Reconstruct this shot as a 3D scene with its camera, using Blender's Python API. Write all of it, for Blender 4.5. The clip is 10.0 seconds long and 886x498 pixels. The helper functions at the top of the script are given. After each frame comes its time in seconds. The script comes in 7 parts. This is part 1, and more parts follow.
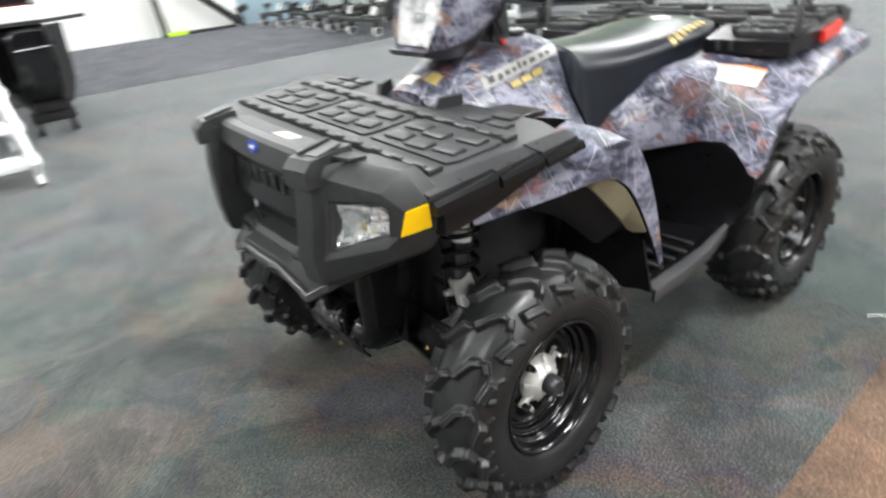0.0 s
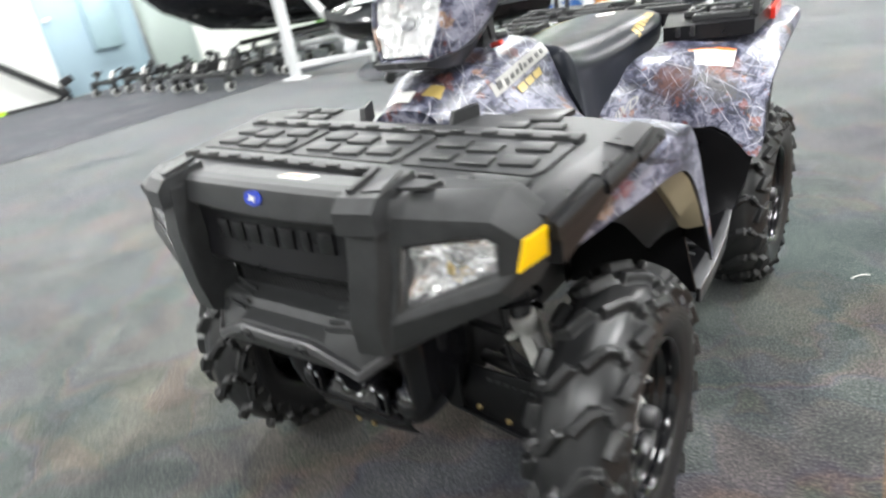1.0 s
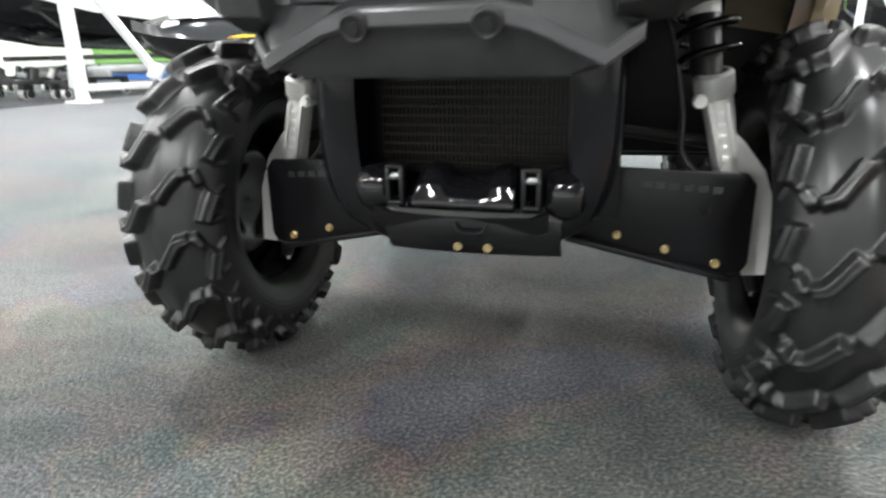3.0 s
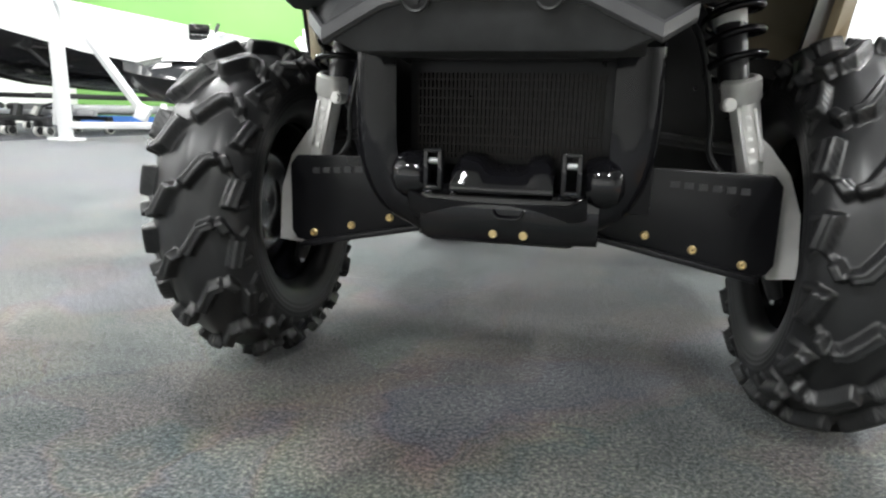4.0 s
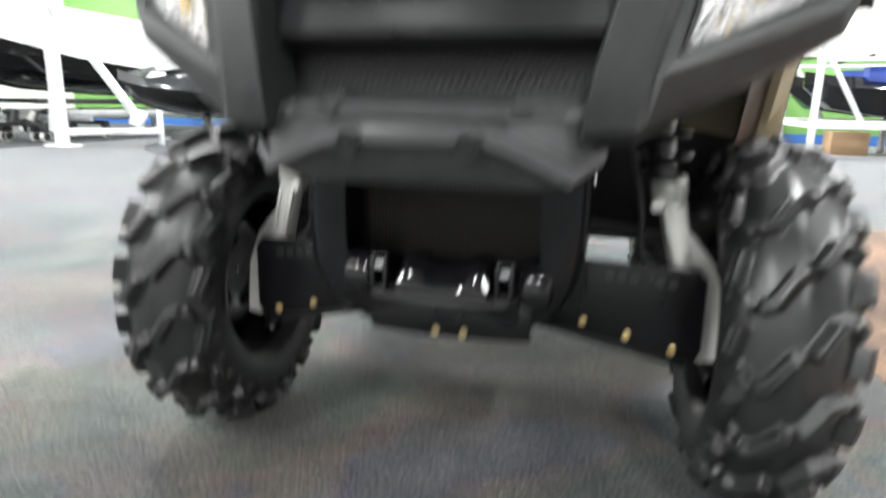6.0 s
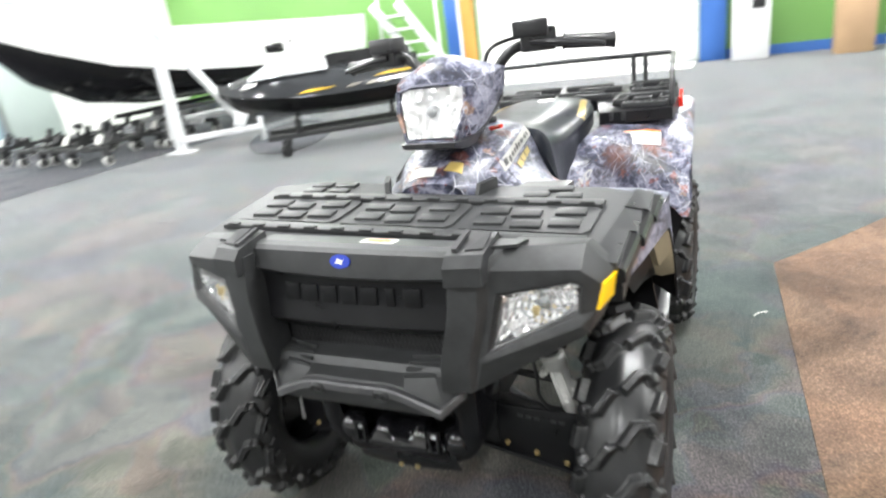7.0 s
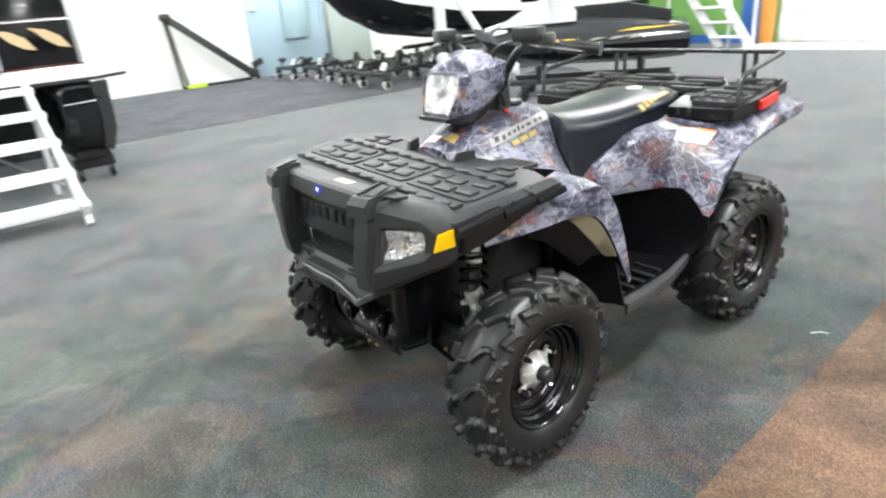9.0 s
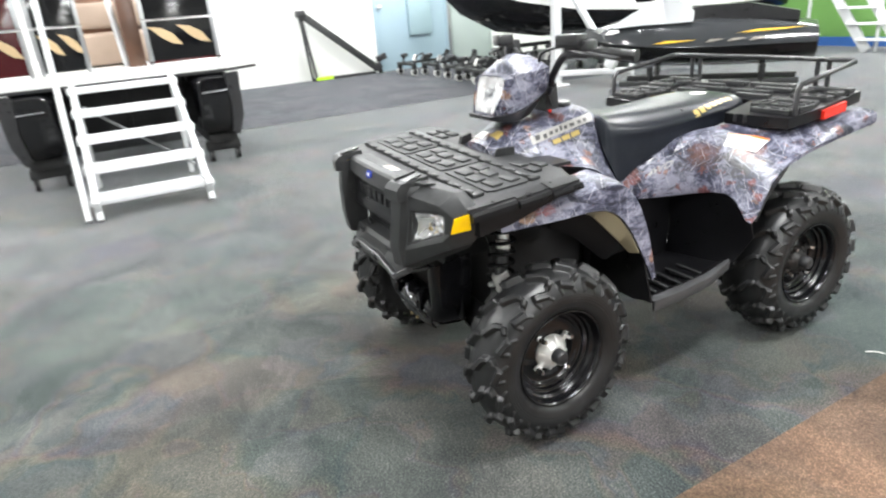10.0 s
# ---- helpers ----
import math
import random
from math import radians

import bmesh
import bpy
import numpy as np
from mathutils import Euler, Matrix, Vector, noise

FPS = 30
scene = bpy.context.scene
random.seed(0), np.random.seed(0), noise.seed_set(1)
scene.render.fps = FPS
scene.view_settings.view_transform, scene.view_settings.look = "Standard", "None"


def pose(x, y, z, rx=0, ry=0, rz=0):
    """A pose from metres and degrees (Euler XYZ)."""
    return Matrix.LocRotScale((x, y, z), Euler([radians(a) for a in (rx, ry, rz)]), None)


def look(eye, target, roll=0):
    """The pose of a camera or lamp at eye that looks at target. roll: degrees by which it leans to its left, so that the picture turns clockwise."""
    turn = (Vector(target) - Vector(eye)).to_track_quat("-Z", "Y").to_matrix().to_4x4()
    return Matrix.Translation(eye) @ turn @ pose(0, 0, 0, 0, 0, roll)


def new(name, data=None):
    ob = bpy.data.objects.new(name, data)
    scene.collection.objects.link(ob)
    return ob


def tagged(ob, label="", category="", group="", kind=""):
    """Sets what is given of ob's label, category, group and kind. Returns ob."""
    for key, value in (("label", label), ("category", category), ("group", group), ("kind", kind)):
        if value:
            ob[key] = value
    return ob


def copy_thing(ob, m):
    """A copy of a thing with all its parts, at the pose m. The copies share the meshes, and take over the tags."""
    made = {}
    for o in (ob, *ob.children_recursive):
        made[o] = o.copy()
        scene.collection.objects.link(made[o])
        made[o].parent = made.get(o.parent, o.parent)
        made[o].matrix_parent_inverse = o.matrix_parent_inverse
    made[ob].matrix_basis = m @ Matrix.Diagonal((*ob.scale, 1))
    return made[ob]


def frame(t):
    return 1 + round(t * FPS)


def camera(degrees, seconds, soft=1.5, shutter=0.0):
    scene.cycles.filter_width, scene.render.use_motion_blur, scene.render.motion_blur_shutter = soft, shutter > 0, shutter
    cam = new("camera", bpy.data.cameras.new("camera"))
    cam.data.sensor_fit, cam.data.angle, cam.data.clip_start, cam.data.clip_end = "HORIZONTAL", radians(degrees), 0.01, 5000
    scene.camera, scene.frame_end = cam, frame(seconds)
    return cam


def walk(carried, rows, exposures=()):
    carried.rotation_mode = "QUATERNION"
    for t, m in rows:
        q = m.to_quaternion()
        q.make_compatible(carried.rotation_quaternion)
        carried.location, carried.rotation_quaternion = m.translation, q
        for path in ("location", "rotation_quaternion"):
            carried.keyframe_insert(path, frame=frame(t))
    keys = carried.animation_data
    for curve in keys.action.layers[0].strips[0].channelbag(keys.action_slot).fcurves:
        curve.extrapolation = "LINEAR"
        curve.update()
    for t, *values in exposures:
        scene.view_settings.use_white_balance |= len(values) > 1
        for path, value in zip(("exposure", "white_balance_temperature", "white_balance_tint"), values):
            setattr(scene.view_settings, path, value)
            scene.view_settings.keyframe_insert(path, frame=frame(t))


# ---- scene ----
cam = camera(70.7, 10.0, soft=2.2, shutter=0.8)
PATH = [
    (0, (1.332, -0.836, 1.25), (-0.1, 0.252, 0.376), -5.5),
    (0.5, (1.141, -0.859, 1.184), (-0.129, 0.411, 0.303), -8.7),
    (1, (0.9, -0.934, 1.187), (-0.26, 0.479, 0.376), -10.2),
    (1.5, (0.658, -0.987, 1.117), (-0.224, 0.646, 0.37), -11.3),
    (2, (0.454, -1.041, 0.986), (-0.05, 0.752, 0.258), -5.0),
    (2.5, (0.28, -1.025, 0.783), (-0.129, 0.778, 0.019), -0.6),
    (3, (0.229, -1.036, 0.594), (-0.336, 0.782, -0.02), -1.4),
    (3.2, (0.206, -1.058, 0.556), (-0.361, 0.777, -0.004), -0.9),
    (4.3, (0.149, -1.085, 0.491), (-0.301, 0.817, 0.067), 2.7),
    (4.5, (0.155, -1.089, 0.501), (-0.28, 0.813, 0.06), 4.0),
    (5, (0.159, -1.089, 0.493), (-0.252, 0.826, 0.087), 4.0),
    (5.5, (0.163, -1.088, 0.501), (-0.26, 0.818, 0.068), 2.6),
    (6, (0.238, -1.092, 0.665), (-0.26, 0.79, 0.207), 1.0),
    (6.2, (0.313, -1.118, 0.835), (-0.224, 0.751, 0.367), -1.9),
    (7.3, (0.85, -1.28, 1.33), (-0.129, 0.295, 0.582), -7.4),
    (7.5, (0.959, -1.265, 1.335), (-0.135, 0.214, 0.55), -6.2),
    (8, (1.219, -1.267, 1.373), (-0.049, 0.054, 0.569), -5.6),
    (8.5, (1.462, -1.229, 1.374), (0.107, 0.014, 0.588), -4.4),
    (9, (1.639, -1.136, 1.372), (0.164, -0.006, 0.632), -5.1),
    (9.5, (1.789, -1.061, 1.375), (0.197, -0.109, 0.628), -4.4),
    (10, (1.956, -1.037, 1.388), (0.282, -0.212, 0.668), -4.9),
]
EXPOSURES = [(0.0, -0.03), (0.5, 0.0), (1.0, 0.15), (1.5, 0.2), (2.0, 0.42), (2.5, 0.58), (3.0, 0.50), (4.5, 0.36), (5.5, 0.36), (6.0, 0.62), (6.4, 0.52), (7.5, 0.27), (8.5, 0.12), (10.0, 0.12)]
walk(cam, [(t, look(eye, target, roll)) for t, eye, target, roll in PATH], EXPOSURES)

from mathutils.bvhtree import BVHTree

# ---- world, lamps, exposure ----
world = bpy.data.worlds.new("showroom_world")
scene.world = world
world.use_nodes = True
world.node_tree.nodes["Background"].inputs[0].default_value = (0.9, 0.95, 1.0, 1)
world.node_tree.nodes["Background"].inputs[1].default_value = 0.03

CEILING = 4.3
LAMPS = [(x, y) for x in (-12.0, -8.6, -5.2, -1.75, 1.7, 5.1, 8.5) for y in (-4.2, 0.6, 5.4, 10.2) if (y > 0 or x < 5) and (x < 5 or y != 5.4)]
LAMP_WATTS = 178.0
for lx, ly in LAMPS:
    data = bpy.data.lights.new("fluorescent_light", "AREA")
    data.shape, data.size, data.size_y = "RECTANGLE", 0.36, 1.30
    data.energy, data.color = LAMP_WATTS, (0.985, 1.0, 1.0)
    lamp = new("fluorescent_light", data)
    lamp.matrix_world = pose(lx, ly, CEILING - 0.17, 0, 0, 0)

# ---- materials ----
def mat(name, color, rough=0.5, metal=0.0, spec=0.5):
    m = bpy.data.materials.new(name)
    m.use_nodes = True
    b = m.node_tree.nodes["Principled BSDF"]
    b.inputs["Base Color"].default_value = (*color, 1)
    b.inputs["Roughness"].default_value = rough
    b.inputs["Metallic"].default_value = metal
    b.inputs["Specular IOR Level"].default_value = spec
    return m


def link(m, a, b):
    m.node_tree.links.new(a, b)


def node(m, kind, **values):
    n = m.node_tree.nodes.new(kind)
    for key, value in values.items():
        n.inputs[key.replace("_", " ")].default_value = value
    return n


def coords(m, scale=(1, 1, 1), space="Object"):
    c = m.node_tree.nodes.new("ShaderNodeTexCoord")
    mp = m.node_tree.nodes.new("ShaderNodeMapping")
    mp.inputs["Scale"].default_value = scale
    link(m, c.outputs[space], mp.inputs["Vector"])
    return mp.outputs["Vector"]


def ramp(m, fac, stops, interp="LINEAR"):
    r = m.node_tree.nodes.new("ShaderNodeValToRGB")
    r.color_ramp.interpolation = interp
    els = r.color_ramp.elements
    while len(els) < len(stops):
        els.new(0.5)
    for e, (p, c) in zip(els, stops):
        e.position, e.color = p, (*c, 1) if len(c) == 3 else c
    link(m, fac, r.inputs["Fac"])
    return r.outputs["Color"]


def mix(m, fac, a, b, blend="MIX"):
    n = m.node_tree.nodes.new("ShaderNodeMix")
    n.data_type, n.blend_type = "RGBA", blend
    if isinstance(fac, float):
        n.inputs["Factor"].default_value = fac
    else:
        link(m, fac, n.inputs["Factor"])
    for sock, v in ((n.inputs[6], a), (n.inputs[7], b)):
        if isinstance(v, tuple):
            sock.default_value = (*v, 1)
        else:
            link(m, v, sock)
    return n.outputs[2]


def noise_tex(m, vec, scale, detail=4.0, rough=0.55, distort=0.0):
    n = node(m, "ShaderNodeTexNoise", Scale=scale, Detail=detail, Roughness=rough, Distortion=distort)
    link(m, vec, n.inputs["Vector"])
    return n


def bump(m, height, strength=0.3, distance=0.01, into=None):
    b = node(m, "ShaderNodeBump", Strength=strength, Distance=distance)
    link(m, height, b.inputs["Height"])
    link(m, b.outputs["Normal"], (into or m.node_tree.nodes["Principled BSDF"]).inputs["Normal"])


def base(m, col):
    link(m, col, m.node_tree.nodes["Principled BSDF"].inputs["Base Color"])


def rough_from(m, fac, lo, hi):
    r = node(m, "ShaderNodeMapRange")
    link(m, fac, r.inputs["Value"])
    r.inputs["To Min"].default_value, r.inputs["To Max"].default_value = lo, hi
    link(m, r.outputs["Result"], m.node_tree.nodes["Principled BSDF"].inputs["Roughness"])


def grained(name, color, rough=0.5, metal=0.0, scale=60.0, vary=0.25, relief=0.15, dist=0.002, spec=0.5):
    """A surface with a fine grain and broad uneven wear."""
    m = mat(name, color, rough, metal, spec)
    v = coords(m)
    big, fine = noise_tex(m, v, scale / 12, 3.0), noise_tex(m, v, scale, 5.0)
    dark, light = tuple(c * (1 - vary) for c in color), tuple(min(1, c * (1 + vary)) for c in color)
    base(m, ramp(m, big.outputs["Fac"], [(0.3, dark), (0.7, light)]))
    rough_from(m, big.outputs["Fac"], max(0.03, rough - 0.08), min(1, rough + 0.08))
    bump(m, fine.outputs["Fac"], relief, dist)
    return m


def carpet(name, tones, sheen=0.95, fleck=0.62):
    """Looped pile in soft-edged colour patches with a salt-and-pepper fleck."""
    m = mat(name, tones[0], 0.95, 0, 0.15)
    v = coords(m)
    warp = noise_tex(m, v, 2.6, 3.0, 0.6)
    shifted = m.node_tree.nodes.new("ShaderNodeMix")
    shifted.data_type = "VECTOR"
    shifted.inputs["Factor"].default_value = 0.30
    link(m, v, shifted.inputs[4])
    link(m, warp.outputs["Color"], shifted.inputs[5])
    n = len(tones)
    layers = []
    for sc in (2.6, 5.8):
        cells = node(m, "ShaderNodeTexVoronoi", Scale=sc, Randomness=1.0)
        cells.feature = "SMOOTH_F1"
        cells.inputs["Smoothness"].default_value = 0.40
        link(m, shifted.outputs[1], cells.inputs["Vector"])
        sep = m.node_tree.nodes.new("ShaderNodeSeparateColor")
        link(m, cells.outputs["Color"], sep.inputs["Color"])
        layers.append(ramp(m, sep.outputs["Red"], [(0.12 + 0.76 * k / n, tones[k]) for k in range(n)]))
    patches = mix(m, 0.42, layers[0], layers[1])
    wear = noise_tex(m, v, 2.1, 6.0, 0.68, 0.6)
    toned = mix(m, 1.0, patches, ramp(m, wear.outputs["Fac"], [(0.36, (0.62, 0.64, 0.66)), (0.64, (1.34, 1.32, 1.28))]), "MULTIPLY")
    speck = noise_tex(m, v, 150.0, 3.0, 0.75)
    flecks = ramp(m, speck.outputs["Fac"], [(0.38, (0.18, 0.18, 0.20)), (0.48, (0.75, 0.75, 0.76)), (0.55, (1.30, 1.27, 1.20)), (0.63, (2.8, 2.65, 2.4))])
    hue = noise_tex(m, v, 70.0, 1.0)
    tinted = mix(m, 0.035, toned, hue.outputs["Color"], "OVERLAY")
    base(m, mix(m, fleck, tinted, flecks, "MULTIPLY"))
    pile = noise_tex(m, v, 210.0, 2.0, 0.7)
    bump(m, pile.outputs["Fac"], 0.42, 0.005)
    b = m.node_tree.nodes["Principled BSDF"]
    b.inputs["Sheen Weight"].default_value = sheen
    b.inputs["Sheen Roughness"].default_value = 0.26
    nap = mix(m, 0.75, (0.93, 0.95, 1.0), ramp(m, speck.outputs["Fac"], [(0.38, (0.20, 0.20, 0.22)), (0.52, (0.95, 0.95, 0.98)), (0.62, (1.0, 1.0, 1.0))]), "MULTIPLY")
    link(m, nap, b.inputs["Sheen Tint"])
    return m


def camouflage(name):
    """Satin woodland film: pale bark ground, dark hollows, straight pale twigs, russet leaves."""
    m = mat(name, (0.3, 0.3, 0.34), 0.40, 0, 0.45)
    v = coords(m)
    wob = noise_tex(m, v, 14.0, 3.0, 0.6)
    shifted = m.node_tree.nodes.new("ShaderNodeMix")
    shifted.data_type = "VECTOR"
    shifted.inputs["Factor"].default_value = 0.012
    link(m, v, shifted.inputs[4])
    link(m, wob.outputs["Color"], shifted.inputs[5])
    vec = shifted.outputs[1]
    slant = m.node_tree.nodes.new("ShaderNodeMapping")
    slant.inputs["Rotation"].default_value = (0.7, 0.3, 0.5)
    slant.inputs["Scale"].default_value = (1.0, 0.35, 1.0)
    link(m, vec, slant.inputs["Vector"])
    broad = noise_tex(m, v, 7.0, 3.0, 0.5, 0.6)
    streak = noise_tex(m, slant.outputs["Vector"], 52.0, 6.0, 0.72, 0.5)
    half = node(m, "ShaderNodeMath")
    half.operation = "MULTIPLY"
    half.inputs[1].default_value = 0.72
    link(m, streak.outputs["Fac"], half.inputs[0])
    both = node(m, "ShaderNodeMath")
    both.operation = "MULTIPLY_ADD"
    both.inputs[1].default_value = 0.48
    link(m, broad.outputs["Fac"], both.inputs[0])
    link(m, half.outputs[0], both.inputs[2])
    col = ramp(m, both.outputs[0], [(0.50, (0.011, 0.013, 0.027)), (0.56, (0.040, 0.043, 0.074)), (0.61, (0.110, 0.112, 0.160)), (0.70, (0.26, 0.26, 0.325))])
    # russet and tan leaves in drifts
    for k, (sc, thresh) in enumerate(((11.0, 0.225), (22.0, 0.345))):
        leaf_n = node(m, "ShaderNodeTexVoronoi", Scale=sc, Randomness=1.0)
        jag = noise_tex(m, v, 46.0, 2.0)
        pulled = m.node_tree.nodes.new("ShaderNodeMix")
        pulled.data_type = "VECTOR"
        pulled.inputs["Factor"].default_value = 0.05
        link(m, v, pulled.inputs[4])
        link(m, jag.outputs["Color"], pulled.inputs[5])
        link(m, pulled.outputs[1], leaf_n.inputs["Vector"])
        mp = m.node_tree.nodes.new("ShaderNodeMapping")
        mp.inputs["Location"].default_value = (2.0 + 5.0 * k, 1.0, 0.4)
        link(m, v, mp.inputs["Vector"])
        where = noise_tex(m, mp.outputs["Vector"], 3.4, 2.0)
        mask = node(m, "ShaderNodeMath")
        mask.operation = "SUBTRACT"
        link(m, where.outputs["Fac"], mask.inputs[0])
        link(m, leaf_n.outputs["Distance"], mask.inputs[1])
        lm = ramp(m, mask.outputs[0], [(thresh - 0.01, (0, 0, 0)), (thresh + 0.03, (0.8, 0.8, 0.8))])
        leaf_col = ramp(m, leaf_n.outputs["Color"], [(0.2, (0.12, 0.028, 0.022)), (0.5, (0.21, 0.070, 0.050)), (0.8, (0.30, 0.19, 0.12))])
        veined = mix(m, 0.7, leaf_col, ramp(m, streak.outputs["Fac"], [(0.40, (0.12, 0.12, 0.14)), (0.60, (1.5, 1.45, 1.4))]), "MULTIPLY")
        col = mix(m, lm, col, veined)
    # larger clusters of oak leaves, printed red on the front fenders and brown on the rear ones
    for place, size, tint in (((0.02, 0.13, 0.95), 0.050, (0.030, 0.032, 0.046)), ((0.135, 0.235, 1.115), 0.034, (0.050, 0.052, 0.070)), ((0.118, 0.185, 1.062), 0.024, (0.24, 0.085, 0.075)), ((0.43, 0.93, 0.745), 0.080, (0.085, 0.083, 0.080)), ((0.532, 0.035, 0.805), 0.030, (0.34, 0.085, 0.075)), ((0.36, 0.85, 0.78), 0.055, (0.10, 0.045, 0.036)), ((0.45, 0.97, 0.80), 0.055, (0.20, 0.085, 0.060)), ((0.30, 0.83, 0.72), 0.05, (0.045, 0.042, 0.045)), ((0.10, 0.30, 0.985), 0.04, (0.09, 0.05, 0.04))):
        far = node(m, "ShaderNodeVectorMath")
        far.operation = "DISTANCE"
        far.inputs[1].default_value = place
        link(m, pulled.outputs[1], far.inputs[0])
        edge = node(m, "ShaderNodeMath")
        edge.operation = "MULTIPLY_ADD"
        edge.inputs[1].default_value = size * 2.2
        link(m, streak.outputs["Fac"], edge.inputs[0])
        link(m, far.outputs["Value"], edge.inputs[2])
        cm = ramp(m, edge.outputs[0], [(size * 1.6, (0.75, 0.75, 0.75)), (size * 2.2, (0, 0, 0))])
        shade = mix(m, 0.75, tint, ramp(m, leaf_n.outputs["Color"], [(0.2, (0.45, 0.45, 0.48)), (0.8, (1.6, 1.55, 1.5))]), "MULTIPLY")
        col = mix(m, cm, col, shade)
    # thin straight twigs of finite length, dark then pale: stripes across one way, cut up along the other
    pale, mid, dim = (0.52, 0.515, 0.57), (0.27, 0.27, 0.32), (0.010, 0.011, 0.022)
    for k, (freq, turn, wid, tone, amount) in enumerate(((26.0, (0.5, 1.1, 0.3), 0.13, dim, 0.75), (31.0, (1.2, -0.7, 0.9), 0.11, dim, 0.70), (22.0, (2.1, 0.4, -0.6), 0.08, dim, 0.7), (29.0, (-0.4, 0.8, 1.7), 0.07, mid, 0.7), (33.0, (0.9, 0.3, -0.9), 0.045, pale, 0.75), (38.0, (-1.1, 0.6, 0.5), 0.045, pale, 0.65), (28.0, (0.2, -1.2, 0.8), 0.038, pale, 0.75), (43.0, (1.7, 0.9, 0.2), 0.05, pale, 0.6), (35.0, (-0.7, -0.5, 2.2), 0.042, pale, 0.65), (50.0, (0.6, 1.9, 1.1), 0.06, mid, 0.5))):
        mp = m.node_tree.nodes.new("ShaderNodeMapping")
        mp.inputs["Rotation"].default_value = turn
        mp.inputs["Location"].default_value = (k * 0.37, k * 1.3, 0)
        link(m, vec, mp.inputs["Vector"])
        axes = m.node_tree.nodes.new("ShaderNodeSeparateXYZ")
        link(m, mp.outputs["Vector"], axes.inputs[0])
        across = node(m, "ShaderNodeMath")
        across.operation = "MULTIPLY"
        across.inputs[1].default_value = freq
        link(m, axes.outputs["X"], across.inputs[0])
        cell, left = node(m, "ShaderNodeMath"), node(m, "ShaderNodeMath")
        cell.operation, left.operation = "FLOOR", "FRACT"
        link(m, across.outputs[0], cell.inputs[0])
        link(m, across.outputs[0], left.inputs[0])
        off = node(m, "ShaderNodeMath")
        off.operation = "SUBTRACT"
        off.inputs[1].default_value = 0.5
        link(m, left.outputs[0], off.inputs[0])
        gap = node(m, "ShaderNodeMath")
        gap.operation = "ABSOLUTE"
        link(m, off.outputs[0], gap.inputs[0])
        spot = m.node_tree.nodes.new("ShaderNodeCombineXYZ")
        for socket, name in (("X", "Y"), ("Y", "Z")):
            link(m, axes.outputs[name], spot.inputs[socket])
        seed = node(m, "ShaderNodeMath")
        seed.operation = "MULTIPLY"
        seed.inputs[1].default_value = 7.31
        link(m, cell.outputs[0], seed.inputs[0])
        link(m, seed.outputs[0], spot.inputs["Z"])
        gate = noise_tex(m, spot.outputs[0], 10.0, 1.0)
        # the twig tapers as its gate closes
        room = node(m, "ShaderNodeMapRange")
        link(m, gate.outputs["Fac"], room.inputs["Value"])
        room.inputs["From Min"].default_value, room.inputs["From Max"].default_value = 0.52, 0.66
        room.inputs["To Min"].default_value, room.inputs["To Max"].default_value = 0.0, wid
        inside = node(m, "ShaderNodeMath")
        inside.operation = "SUBTRACT"
        link(m, room.outputs["Result"], inside.inputs[0])
        link(m, gap.outputs[0], inside.inputs[1])
        tm = ramp(m, inside.outputs[0], [(0.0, (0, 0, 0)), (0.025, (amount, amount, amount))])
        col = mix(m, tm, col, tone)
    base(m, col)
    b = m.node_tree.nodes["Principled BSDF"]
    b.inputs["Coat Weight"].default_value = 0.12
    b.inputs["Coat Roughness"].default_value = 0.22
    return m


M_CARPET = carpet("grey_patchwork_carpet", [(0.072, 0.076, 0.074), (0.046, 0.061, 0.064), (0.086, 0.086, 0.070), (0.094, 0.072, 0.070), (0.058, 0.060, 0.078), (0.094, 0.099, 0.098), (0.050, 0.064, 0.060)])
M_RUST = carpet("rust_carpet", [(0.142, 0.092, 0.062), (0.166, 0.112, 0.080), (0.100, 0.071, 0.055), (0.148, 0.095, 0.067)], 0.3, 0.40)
M_DARK_CARPET = carpet("charcoal_carpet", [(0.060, 0.066, 0.074), (0.048, 0.057, 0.064), (0.070, 0.069, 0.080)], 0.22)
M_WALL = grained("white_painted_wall", (0.74, 0.74, 0.72), 0.6, 0, 9.0, 0.03, 0.05)
M_CEILING = grained("white_ceiling", (0.68, 0.68, 0.67), 0.8, 0, 9.0, 0.03, 0.05)
M_GREEN = grained("green_painted_wall", (0.135, 0.29, 0.075), 0.55, 0, 9.0, 0.06, 0.05)
M_BLUE = grained("blue_paint", (0.035, 0.12, 0.38), 0.5, 0, 12.0, 0.1, 0.05)
M_ORANGE = grained("orange_paint", (0.62, 0.27, 0.06), 0.5, 0, 12.0, 0.1, 0.05)
M_PALE_BLUE = grained("pale_blue_painted_door", (0.33, 0.44, 0.51), 0.45, 0, 10.0, 0.05, 0.05)
M_GREY_GREEN = grained("pale_grey_green_paint", (0.40, 0.46, 0.44), 0.5, 0, 9.0, 0.06, 0.05)
M_PLASTIC = grained("black_textured_plastic", (0.025, 0.026, 0.027), 0.46, 0, 420.0, 0.25, 0.25, 0.0008, 0.5)
M_MATTE = grained("black_matte_plastic", (0.030, 0.031, 0.032), 0.46, 0, 420.0, 0.22, 0.3, 0.0008, 0.5)
M_SMOOTH = grained("black_smooth_plastic", (0.024, 0.024, 0.026), 0.30, 0, 200.0, 0.15, 0.06, 0.0006)
M_WINCH = mat("black_winch_enamel", (0.005, 0.005, 0.006), 0.06, 0, 0.55)
M_RIM = mat("black_rim_enamel", (0.006, 0.006, 0.007), 0.11, 0, 0.5)
